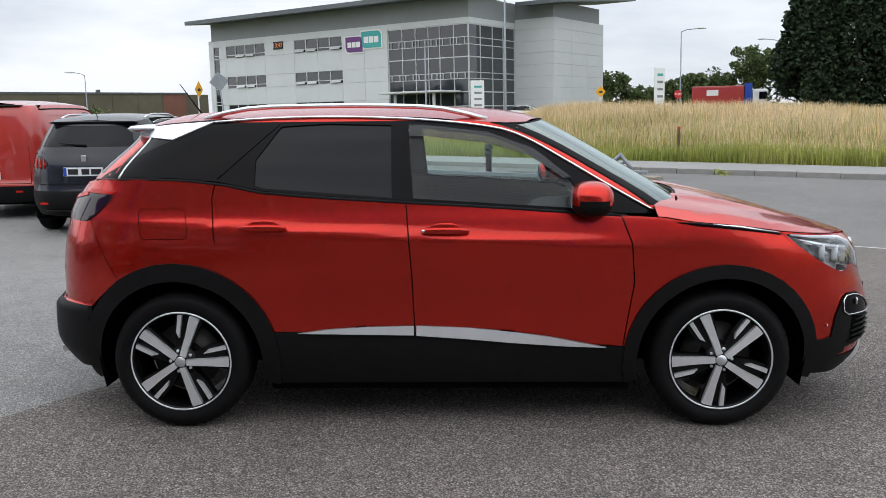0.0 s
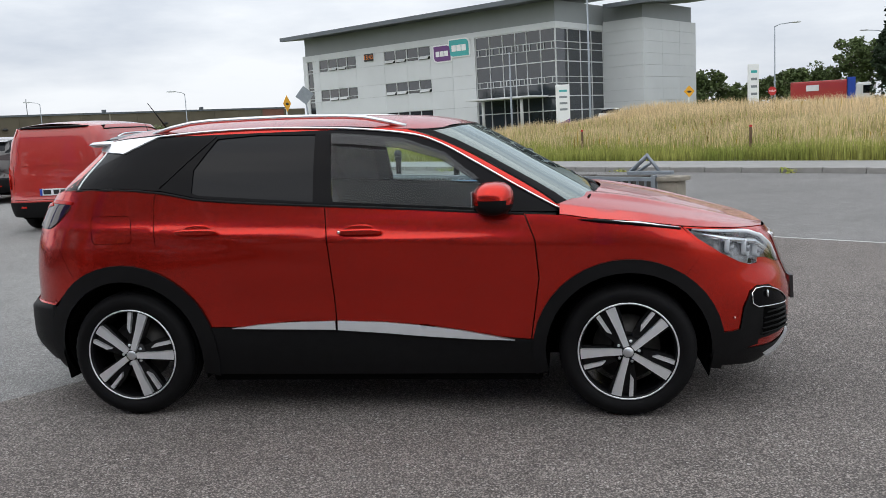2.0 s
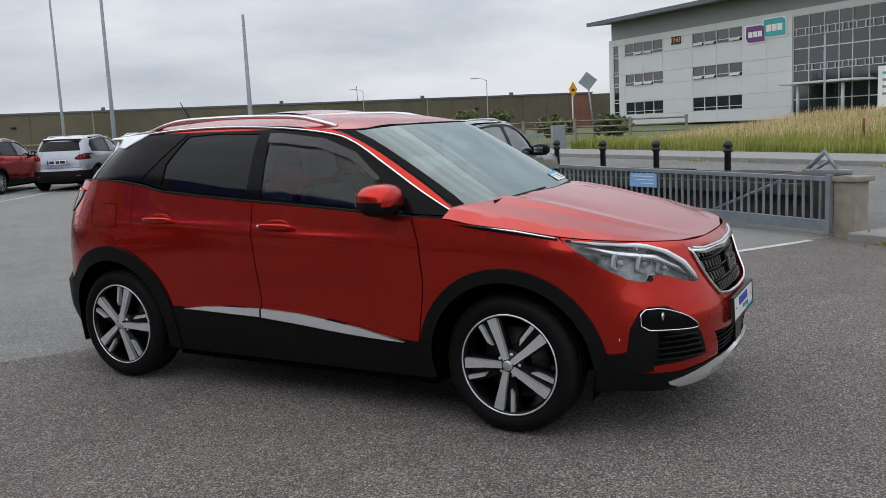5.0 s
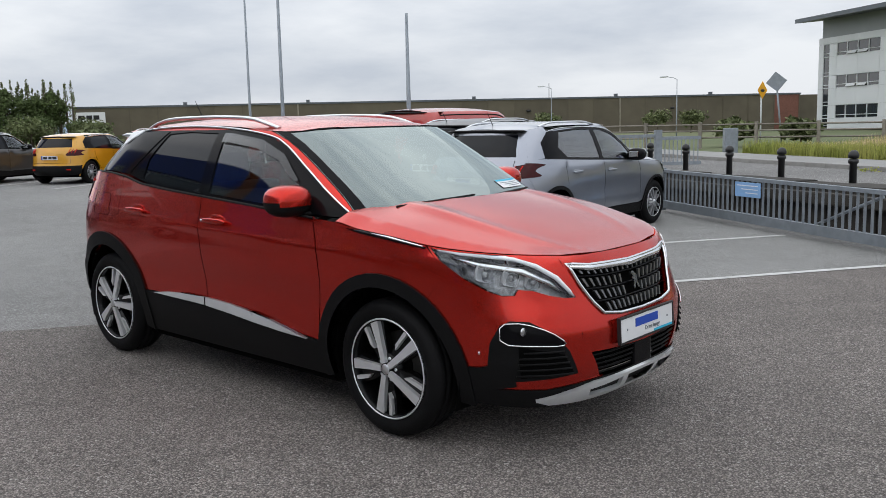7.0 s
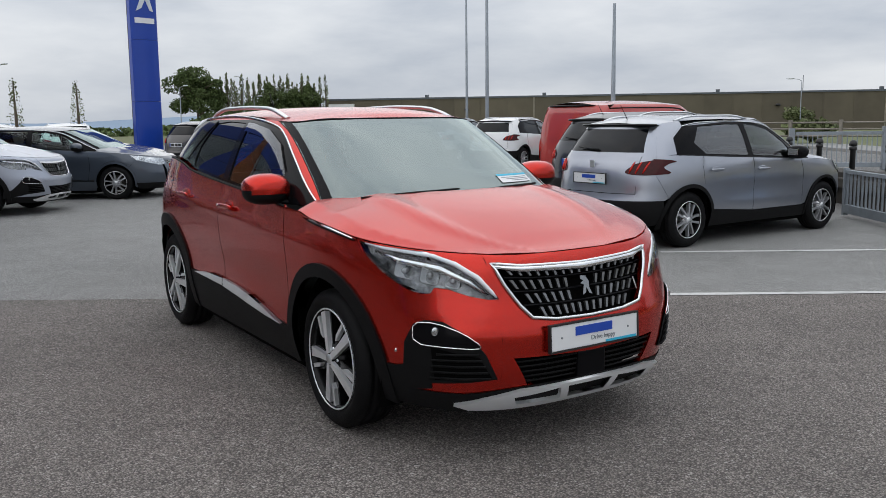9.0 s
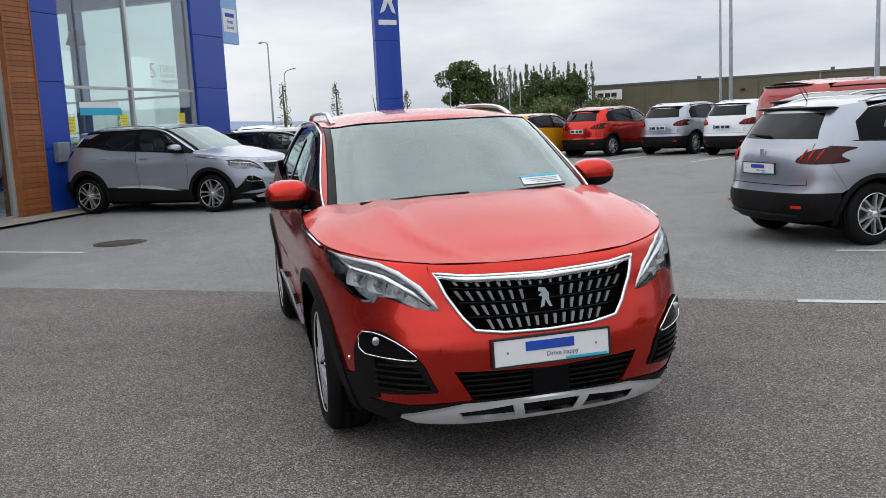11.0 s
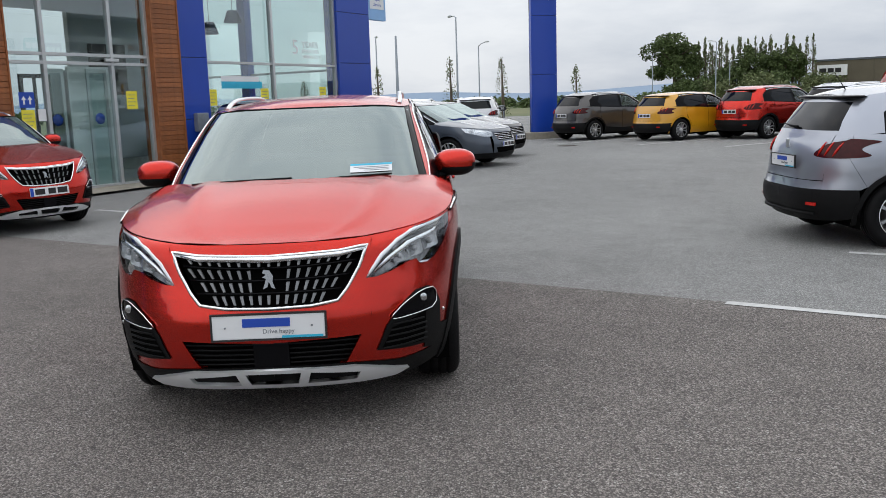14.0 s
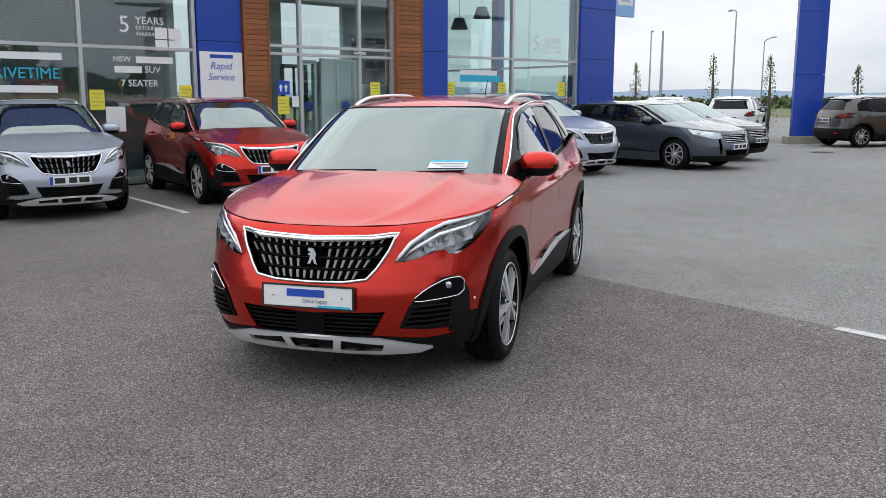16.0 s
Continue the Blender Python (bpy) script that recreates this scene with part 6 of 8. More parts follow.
car(SMALL, on_ground(-15.85, 19.4, 114), M["pearl"], "white compact SUV parked tail out", 0, "star", face_plain, tail_plain, group=ROW, name="white_suv")
car(SUV1, on_ground(-12.6, 21.5, 92), M["charcoal"], "dark grey family SUV parked tail out in the second row", 0, "star", face_plain, tail_plain, group=ROW, name="dark_grey_suv")
car(SMALL, on_ground(-15.05, 22.95, 92), M["red"], "red compact SUV parked tail out in the second row", 0, "star", face_plain, tail_plain, group=ROW, name="red_compact_suv")
for y, lab in ((8.4, "white SUV parked by the railing"), (6.2, "white SUV parked by the railing")):
    car(SMALL, on_ground(-26.2, y, 172), M["pearl"], lab, 0, "star", face_plain, tail_plain, group=ROW, name="white_suv")
# ---- car showroom: glass front, blue piers, cedar strips ----
FA = -6.8
SH = pose(0, 0, 0.1, 0, 0, 55)      # x runs out from the front, y along it
M["glass_shop"] = glass("shop front glass", (0.86, 0.93, 0.92), 0.0, 0.085)
M["floor_tile"] = mat("pale floor tiles", (0.5, 0.5, 0.5), 0.25, vary=0.05)
M["inner"] = mat("pale grey inner wall", (0.55, 0.56, 0.57), 0.8, vary=0.05)
# darker copy of the inner wall: the unlit interior is put into its colour
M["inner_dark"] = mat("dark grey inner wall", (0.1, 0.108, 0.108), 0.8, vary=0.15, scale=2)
M["shade_blue"] = mat("dark blue lamp shade", (0.012, 0.02, 0.06), 0.6, vary=0.1)
M["notice"] = mat("yellow notice", (0.8, 0.7, 0.05), 0.6, vary=0.08, scale=20)
M["sign_pale"] = mat("pale blue sign", (0.25, 0.45, 0.75), 0.4, vary=0.05)
shop = thing("showroom", SH, "car showroom with glass front, blue panels and cedar strips", "building")
TOP = 6.6


def pier(b0, b1, proud, material, name="facade_panel", rows=(0.0, 1.32, 2.64, 3.96, 5.28, 6.6)):
    for z0, z1 in zip(rows, rows[1:]):
        part(name, box(FA - 0.3, FA + proud, b0 + 0.004, b1 - 0.004, z0 + 0.006, z1 - 0.006, 0.008), material, shop)
    part("pier_core", box(FA - 0.32, FA + proud - 0.02, b0 + 0.01, b1 - 0.01, 0, TOP), M["black"], shop)


def cedar(b0, b1):
    n = 66
    h = TOP / n
    bm = box(FA - 0.2, FA + 0.16, b0 + 0.02, b1 - 0.02, 0.004, h - 0.006, 0.004)
    me = mesh(bm, "board", M["timber"])
    fr = thing("cedar_strip")
    fr.parent = shop
    part("edge_post", box(FA - 0.25, FA + 0.18, b0, b0 + 0.03, 0, TOP), M["timber"], fr)
    part("edge_post", box(FA - 0.25, FA + 0.18, b1 - 0.03, b1, 0, TOP), M["timber"], fr)
    part("backing", box(FA - 0.26, FA + 0.14, b0 + 0.03, b1 - 0.03, 0, TOP), M["timber"], fr)
    for i in range(n):
        o = new("board", me)
        o.parent = fr
        o.matrix_local = Matrix.Translation((0, 0, i * h))


def glazing(b0, b1, posts, rails, name="shop_window"):
    w = thing(name)
    w.parent = shop
    bs = [b0] + posts + [b1]
    zs = [0.08] + rails + [5.3]
    for b in bs:
        part("mullion", box(FA - 0.06, FA + 0.05, b - 0.035, b + 0.035, 0.08, 5.3, 0.006), M["alu"], w)
    for z in zs:
        for c0, c1 in zip(bs, bs[1:]):
            part("transom", box(FA - 0.05, FA + 0.04, c0 + 0.036, c1 - 0.036, z - 0.03, z + 0.03, 0.004), M["alu"], w)
    for c0, c1 in zip(bs, bs[1:]):
        for z0, z1 in zip(zs, zs[1:]):
            o = part("pane", box(FA - 0.012, FA, c0 + 0.03, c1 - 0.03, z0 + 0.03, z1 - 0.03), M["glass_shop"], w)
            o.visible_shadow = False
    return w


glazing(-6.6, 5.72, [-4.6, -2.55, -0.5, 1.55, 3.61], [2.46])
pier(-7.6, -6.64, 0.1, M["blue"])
glazing(-27.6, -7.64, [-25.1, -22.6, -20.1, -17.6, -15.1, -12.6, -10.1], [2.46])
pier(-28.6, -27.64, 0.1, M["blue"])
pier(5.77, 6.68, 0.1, M["blue"])
cedar(6.7, 7.25)
entr = glazing(7.28, 10.38, [8.03, 9.5], [2.46, 2.62], "entrance")
cedar(10.41, 11.13)
pier(11.14, 11.92, 0.12, M["blue"])
glazing(11.95, 16.46, [14.1], [2.56])
pier(16.5, 17.9, 0.12, M["blue"])
# automatic door, standing open
for b0, b1 in ((8.1, 8.5), (9.0, 9.46)):
    d = part("sliding_door", box(FA - 0.16, FA - 0.12, b0, b0 + 0.06, 0.05, 2.36), M["alu"], shop)
    part("stile", box(FA - 0.16, FA - 0.12, b1 - 0.06, b1, 0.05, 2.36), M["alu"], d)
    part("rail", box(FA - 0.16, FA - 0.12, b0 + 0.061, b1 - 0.061, 2.28, 2.36), M["alu"], d)
    part("pane", box(FA - 0.145, FA - 0.135, b0 + 0.06, b1 - 0.06, 0.06, 2.28), M["glass_shop"], d)
    part("roundel", lathe([(0, 0), (0.11, 0), (0.11, 0.004), (0, 0.004)], 20, "z"), M["ink_blue"], d).matrix_local = Matrix.Translation((FA - 0.13, (b0 + b1) / 2, 1.4)) @ Matrix.Rotation(radians(90), 4, "Y")
part("lobby_wall", box(FA - 0.42, FA - 0.36, 8.75, 9.7, 0.05, 2.42), M["white"], shop)
part("lobby_wall", box(FA - 2.2, FA - 0.43, 9.6, 9.7, 0.05, 2.42), M["inner"], shop)
inner_door = part("inner_door", box(FA - 0.98, FA - 0.92, 8.1, 8.17, 0.05, 2.3), M["black"], shop)
for b0, b1, z0, z1 in ((8.68, 8.75, 0.05, 2.3), (8.171, 8.679, 2.22, 2.3), (8.171, 8.679, 0.05, 0.25), (8.4, 8.44, 0.251, 2.219)):
    part("door_frame", box(FA - 0.98, FA - 0.92, b0, b1, z0, z1), M["black"], inner_door)
way = solo("direction_notice", box(0.003, 0.006, -0.15, 0.15, -0.14, 0.14), M["ink_blue"], SH @ Matrix.Translation((FA + 0.002, 7.62, 1.78)), "blue notice with two white arrows on the glass", "notice", "notices on the glass")
for dy in (-0.06, 0.06):
    part("arrow", prism([(dy - 0.05, 0.0), (dy, 0.07), (dy + 0.05, 0.0), (dy + 0.018, 0.0), (dy + 0.018, -0.08), (dy - 0.018, -0.08), (dy - 0.018, 0.0)], 0.006, 0.008, "x"), M["white"], way)
solo("paper_notice", box(0.003, 0.006, -0.08, 0.08, -0.11, 0.11), M["white"], SH @ Matrix.Translation((FA + 0.002, 7.9, 1.5)), "small white paper notice on the glass", "notice", "notices on the glass")
part("door_sensor", box(FA + 0.05, FA + 0.11, 9.3, 9.62, 2.5, 2.56, 0.01), M["alu"], shop)
part("post_box", box(FA + 0.12, FA + 0.26, 11.4, 11.72, 1.05, 1.45, 0.02), M["steel"], shop)
# shell of the building
part("fascia", box(FA - 0.35, FA + 0.14, -28.6, 17.9, 5.34, 6.62, 0.01), M["blue"], shop)
for a0, a1 in ((-1.2, -0.36), (-4.6, -4.3), (-8.0, -7.7), (-13.0, -11.0)):
    part("side_pier", box(FA + a0, FA + a1, 17.6, 17.86, 0, TOP), M["blue"], shop)
for z0, z1 in ((0.0, 0.5), (5.0, TOP)):
    part("side_wall", box(FA - 11.0, FA - 1.21, 17.61, 17.85, z0, z1), M["blue"], shop)
for a0, a1 in ((-4.3, -1.2), (-7.7, -4.6), (-11.0, -8.0)):
    part("side_pane", box(FA + a0, FA + a1, 17.72, 17.735, 0.5, 5.0), M["glass_shop"], shop)
    part("side_transom", box(FA + a0, FA + a1, 17.68, 17.78, 2.5, 2.56), M["alu"], shop)
part("end_wall", box(FA - 13, FA - 0.31, -28.6, -28.35, 0, TOP), M["panel_grey"], shop)
part("flat_roof", box(FA - 13, FA - 0.36, -28.3, 17.6, 6.3, 6.55), M["panel_mid"], shop)
part("shop_ceiling", box(FA - 12.9, FA - 0.4, -28.3, 17.5, 5.36, 5.42), M["inner"], shop)
part("shop_floor", box(FA - 13, FA - 0.02, -28.3, 17.6, -0.02, 0.05), M["floor_tile"], shop)
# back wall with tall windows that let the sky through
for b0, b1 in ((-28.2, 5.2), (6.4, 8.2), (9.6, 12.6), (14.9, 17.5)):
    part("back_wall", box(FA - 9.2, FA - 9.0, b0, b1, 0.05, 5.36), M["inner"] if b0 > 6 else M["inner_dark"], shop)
# added screen, no real part: keeps the left panes dark like a dim interior
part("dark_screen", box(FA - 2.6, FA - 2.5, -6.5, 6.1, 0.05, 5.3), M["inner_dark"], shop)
for b0, b1 in ((5.2, 6.4), (8.2, 9.6), (12.6, 14.9)):
    part("back_wall", box(FA - 9.2, FA - 9.0, b0, b1, 0.05, 0.9), M["inner"], shop)
    part("back_wall", box(FA - 9.2, FA - 9.0, b0, b1, 4.6, 5.36), M["inner"], shop)
part("partition", box(FA - 9.0, FA - 2.4, 6.2, 6.35, 0.05, 5.3), M["inner"], shop)
part("counter", box(FA - 6.2, FA - 5.4, 7.4, 10.6, 0.05, 1.05, 0.03), M["dash"], shop)
part("display_board", box(FA - 5.0, FA - 4.9, 12.6, 13.7, 2.0, 3.3, 0.02), M["ink_black"], shop)
# pavement strip along the front
sheet("shop_apron", ((-6.8, 5.6), (-5.75, 18.2)), 0.05, M["concrete"], "concrete strip along the showroom front", 2.0, category="pavement")
for b, z, a in ((12.5, 3.62, -2.2), (12.95, 3.2, -2.6), (14.4, 3.45, -2.4), (14.95, 3.75, -2.1)):
    lamp = thing("pendant_lamp", SH @ Matrix.Translation((FA + a, b, z)), "dark blue tapered pendant lamp shade", "lamp", "pendant lamps in the showroom")
    part("shade", lathe([(0.13, 0.3), (0.24, 0.0), (0.235, 0.0), (0.125, 0.295)], 20, "z", cap=False), M["shade_blue"], lamp)
    part("cord", tube([(0, 0, 0.28), (0, 0, 5.34 - z)], 0.008, 5), M["black"], lamp)
# notices and lettering on the glass
FRONT = Matrix(((0, 0, 1, 0), (1, 0, 0, 0), (0, 1, 0, 0), (0, 0, 0, 1)))
for b, z in ((3.86, 1.52), (5.52, 1.62), (9.92, 1.75), (12.1, 1.78), (13.77, 1.8), (15.92, 1.84), (7.62, 1.42)):
    no = solo("notice", box(0.003, 0.006, -0.13, 0.13, -0.18, 0.18), M["notice"], SH @ Matrix.Translation((FA + 0.002, b, z)), "yellow printed notice stuck to the glass", "notice", "notices on the glass")
    for k in range(4):
        part("bar", box(0.006, 0.008, -0.1, 0.1 - 0.04 * (k % 2), 0.1 - 0.07 * k, 0.111 - 0.07 * k), M["ink_grey"], no)
for text, size, b, z, al in (("5", 0.42, 4.42, 2.86, "CENTER"), ("YEARS", 0.19, 4.62, 2.95, "LEFT"), ("EXTENDED", 0.1, 4.62, 2.82, "LEFT"), ("WARRANTY", 0.1, 4.62, 2.71, "LEFT"), ("NEW", 0.14, 4.18, 2.25, "LEFT"), ("SUV", 0.17, 4.75, 2.07, "LEFT"), ("7 SEATER", 0.17, 4.65, 1.82, "CENTER"),
                             ("5", 0.5, 14.95, 2.98, "CENTER"), ("YEARS", 0.22, 15.2, 3.06, "LEFT"), ("EXTENDED", 0.13, 15.2, 2.9, "LEFT"), ("WARRANTY", 0.13, 15.2, 2.76, "LEFT")):
    words(text, size, M["white"], shop, Matrix.Translation((FA + 0.004, b, z)) @ FRONT, 0.001, "window_lettering", align=al)
words("DRIVETIME", 0.26, M["ink_cyan"], shop, Matrix.Translation((FA + 0.004, 2.62, 1.96)) @ FRONT, 0.001, "window_lettering")
for b0, b1, z in ((2.3, 3.3, 2.26), (4.6, 5.3, 2.25), (4.2, 4.7, 2.07), (2.2, 3.2, 1.7), (12.4, 13.6, 2.2)):
    part("bar", box(FA + 0.001, FA + 0.004, b0, b1, z - 0.06, z + 0.06), M["white"], shop)
part("bar", box(FA + 0.001, FA + 0.004, 12.4, 13.7, 1.98, 2.14), M["ink_cyan"], shop)
for b0, z0 in ((4.98, 2.84), (5.24, 2.84), (4.98, 2.62), (5.24, 2.62)):
    part("paper_sheet", box(FA + 0.001, FA + 0.004, b0, b0 + 0.23, z0 - 0.2, z0), M["white"], shop)
part("poster", box(FA + 0.001, FA + 0.005, 4.0, 4.35, 0.95, 1.4), M["white"], shop)
sg = solo("wall_sign", box(0.0, 0.03, 5.78, 6.66, 0.95, 2.44, 0.008), M["white"], SH @ Matrix.Translation((FA + 0.105, 0, 0)), "white service sign with blue lettering on a blue pier", "sign")
for text, size, z in (("Rapid", 0.2, 2.17), ("Service", 0.19, 1.96)):
    words(text, size, M["ink_blue"], sg, Matrix.Translation((0.032, 6.2, z)) @ FRONT, 0.001, slant=0.25)
words("Oil change", 0.12, M["ink_grey"], sg, Matrix.Translation((0.032, 6.15, 1.3)) @ FRONT, 0.001)
part("bar", box(0.03, 0.033, 5.98, 6.46, 2.32, 2.39), M["ink_blue"], sg)
fs = solo("flag_sign", box(-0.06, 0.06, 17.93, 18.75, 3.85, 5.2, 0.01), M["sign_pale"], SH @ Matrix.Translation((FA + 0.02, 0, 0)), "pale blue projecting sign with a white panel", "sign")
part("panel", box(0.06, 0.066, 18.02, 18.66, 4.15, 4.75), M["white"], fs)
words("Rapid", 0.13, M["ink_blue"], fs, Matrix.Translation((0.07, 18.34, 4.42)) @ FRONT, 0.001, slant=0.25)
words("Service", 0.12, M["ink_blue"], fs, Matrix.Translation((0.07, 18.34, 4.27)) @ FRONT, 0.001, slant=0.25)
part("bar", box(0.066, 0.069, 18.12, 18.56, 4.54, 4.64), M["ink_blue"], fs)

# tall blue pylon
px, py = -24.0, 10.5
py_m = pose(px, py, gz(px, py), 0, 0, 100 - 90 + 3)
pylon = thing("sign_pylon", py_m @ Matrix.Diagonal((0.93, 0.93, 0.93, 1)), "tall blue curved sign pylon on a pale plinth", "sign")
for i in range(4):
    bm = bmesh.new()
    prof = [(-0.1, -0.5)] + [(0.08 + 0.07 * math.cos(a * math.pi / 10 - math.pi / 2), 0.5 * math.sin(a * math.pi / 10 - math.pi / 2)) for a in range(11)] + [(-0.1, 0.5)]
    prism(prof, 0.25 + 2.1 * i, 2.34 + 2.1 * i, "z", bm)
    part("panel", bm, M["blue"], pylon)
part("plinth", box(-0.3, 0.35, -0.7, 0.7, -0.1, 0.24, 0.03), M["concrete"], pylon)
part("edge_strip", box(-0.14, -0.105, -0.5, 0.5, 0.25, 8.6), M["black"], pylon)
part("brand_bar", box(0.1, 0.16, -0.36, 0.36, 5.0, 5.18), M["white"], pylon)
part("emblem", prism([(-0.3, 5.40), (-0.1, 5.50), (0.05, 5.80), (0.2, 5.45), (0.34, 5.40), (0.22, 5.80), (0.24, 6.10), (0.05, 6.40), (-0.25, 6.45), (-0.3, 6.25), (-0.1, 6.15), (-0.32, 6.00), (-0.1, 5.90)], 0.14, 0.162, "x"), M["satin"], pylon)
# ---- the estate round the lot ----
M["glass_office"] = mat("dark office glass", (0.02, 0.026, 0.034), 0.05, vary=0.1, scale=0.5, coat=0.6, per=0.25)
M["frame_white"] = mat("white window frame", (0.52, 0.54, 0.55), 0.5, vary=0.03)
M["purple"] = mat("purple sign", (0.12, 0.03, 0.17), 0.4, vary=0.04)
M["teal"] = mat("teal sign", (0.04, 0.36, 0.36), 0.4, vary=0.04)
M["orange_led"] = mat("amber clock digits", (0.9, 0.25, 0.02), 0.5, vary=0.05)
M["yellow_sign"] = mat("yellow road sign", (0.75, 0.36, 0.01), 0.45, vary=0.05)
M["wood_grey"] = mat("weathered grey timber", (0.22, 0.2, 0.17), 0.9, vary=0.25, scale=10, bump=0.4, bscale=40, per=0.1)
M["post_black"] = mat("black painted cast iron", (0.012, 0.012, 0.013), 0.45, vary=0.2, scale=20)
LOTM = pose(0, 0, 0, 0, 0, 55)
Z0 = 0.8
FD = 72.8


def office():
    o = thing("office_building", LOTM, "grey clad three storey office building with a glass corner", "building")

    def wall(x0, x1, y0, y1, z0, z1, m=None, name="wall"):
        return part(name, box(x0, x1, y0, y1, z0, z1), m or M["panel_grey"], o)
    # front wing, cladding sheets in courses with dark joints
    groups = [(75.6, 82.2), (63.8, 70.9)]
    wall(FD + 0.12, FD + 16, 57.4, 85.2, Z0, 11.2, M["panel_mid"], "wall_core")
    cuts_b = [57.5, 63.8, 70.9, 75.6, 82.2, 83.4, 84.4, 85.2]
    rows = [(2.0, 3.5), (5.42, 6.82), (8.98, 10.42)]
    zs = [Z0, 2.0, 3.5, 5.42, 6.82, 8.98, 10.42, 11.16]
    for b0, b1 in zip(cuts_b, cuts_b[1:]):
        for z0, z1 in zip(zs, zs[1:]):
            win = (z0, z1) in rows and ((b0, b1) in [(63.8, 70.9), (75.6, 82.2)])
            slot = (b0, b1) == (83.4, 84.4) and z1 < 10.6
            if win or slot:
                w = thing("window")
                w.parent = o
                n = 4 if win else 1
                for k in range(n):
                    c0, c1 = b0 + (b1 - b0) * k / n, b0 + (b1 - b0) * (k + 1) / n
                    part("pane", box(FD + 0.1, FD + 0.14, c0 + 0.05, c1 - 0.05, z0 + (0.42 if win else 0.1), z1 - 0.05), M["glass_office"], w)
                    part("mullion", box(FD + 0.02, FD + 0.16, c1 - 0.05, c1 + 0.05, z0, z1), M["frame_white"], w)
                    if win:
                        part("pane", box(FD + 0.1, FD + 0.14, c0 + 0.08, c1 - 0.08, z0 + 0.08, z0 + 0.36), M["glass_office"], w)
                part("sill", box(FD + 0.0, FD + 0.15, b0, b1, z0 - 0.03, z0 + 0.06), M["frame_white"], w)
                part("rail", box(FD + 0.03, FD + 0.15, b0, b1, z0 + 0.36, z0 + 0.43), M["frame_white"], w)
                if win and z0 > 2:
                    for k in ((0, 2, 3) if b0 < 70 else (1, 2)):
                        v = box(-0.02, 0.02, -0.7, 0.7, -0.35, 0.0)
                        v.transform(Matrix.Translation((FD, b0 + (b1 - b0) * (k + 0.5) / n, z0 + 0.38)) @ Matrix.Rotation(radians(38), 4, "Y"))
                        part("open_vent", v, M["frame_white"], w)
            else:
                nk = max(1, round((b1 - b0) / 3.6))
                for k in range(nk):
                    c0, c1 = b0 + (b1 - b0) * k / nk, b0 + (b1 - b0) * (k + 1) / nk
                    part("cladding_sheet", box(FD, FD + 0.12, c0 + 0.012, c1 - 0.012, z0 + 0.012, z1 - 0.012), M["panel_grey"], o)
    wall(FD + 0.3, FD + 15, 47.6, 85.0, 11.17, 13.2, M["panel_mid"], "attic_band")
    # glass corner
    gl = thing("glass_corner")
    gl.parent = o
    zr = [Z0, 2.6, 4.0, 5.3, 5.9, 7.4, 8.6, 9.3, 10.55]
    bsF = [47.5, 49.2, 50.9, 52.3, 53.9, 55.6, 57.4]
    asR = [FD, FD + 2.2, FD + 4.5, FD + 6.6, FD + 8.9]
    for z0, z1 in zip(zr, zr[1:]):
        for b0, b1 in zip(bsF, bsF[1:]):
            part("pane", box(FD + 0.1, FD + 0.16, b0 + 0.06, b1 - 0.06, z0 + 0.05, z1 - 0.05), M["glass_office"], gl)
        for a0, a1 in zip(asR, asR[1:]):
            part("pane", box(a0 + 0.06, a1 - 0.06, 47.5, 47.56, z0 + 0.05, z1 - 0.05), M["glass_office"], gl)
    for b in bsF:
        part("mullion", box(FD + 0.02, FD + 0.2, b - 0.035, b + 0.035, Z0, 10.6), M["frame_white"], gl)
    for a in asR[1:]:
        part("mullion", box(a - 0.035, a + 0.035, 47.42, 47.62, Z0, 10.6), M["frame_white"], gl)
    for z in zr[1:]:
        k = 0.05 if z not in (5.3, 5.9, 8.6, 9.3) else 0.035
        part("transom", box(FD + 0.04, FD + 0.2, 47.5, 57.4, z - k, z + k), M["frame_white"], gl)
        part("transom", box(FD, FD + 8.9, 47.44, 47.6, z - k, z + k), M["frame_white"], gl)
    for z0, z1 in ((5.3, 5.9), (8.6, 9.3)):
        for b0, b1 in zip(bsF, bsF[1:]):
            part("vent_frame", box(FD - 0.02, FD + 0.12, b0 + 0.35, b0 + 0.41, z0, z1), M["frame_white"], gl)
            part("vent_frame", box(FD - 0.02, FD + 0.12, b1 - 0.41, b1 - 0.35, z0, z1), M["frame_white"], gl)
    # solid dark block added in place of the shaded rooms behind the panes
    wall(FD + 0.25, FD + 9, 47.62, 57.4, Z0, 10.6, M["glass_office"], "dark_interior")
    wall(FD, FD + 0.2, 47.4, 57.5, 10.62, 11.16)
    wall(FD + 0.2, FD + 8.9, 47.4, 47.6, 10.62, 11.16)
    # recess and right-hand block
    for z0 in np.arange(Z0, 11.5, 1.2):
        z1 = min(z0 + 1.2, 11.5)
        part("cladding_sheet", box(FD + 8.92, FD + 9.1, 42.8, 47.4, z0 + 0.01, z1 - 0.01), M["panel_grey"], o)
        for k in range(3):
            a0 = FD + 9.0 + k * 3.96
            part("cladding_sheet", box(a0 + 0.01, a0 + 3.95, 42.75, 42.9, z0 + 0.01, z1 - 0.01), M["panel_grey"], o)
    wall(FD + 9.1, FD + 20.8, 42.9, 58, Z0, 11.5, M["panel_mid"], "wall_core")
    wall(FD + 9.4, FD + 20.5, 43.1, 58, 11.51, 13.2, M["panel_mid"], "attic_band")
    # overhanging monopitch roofs
    r1 = prism([(FD - 2.6, 13.0), (FD + 16, 14.75), (FD + 16, 15.15), (FD - 2.6, 13.45)], 46.2, 86.2, "y")
    part("roof", r1, M["roof_grey"], o)
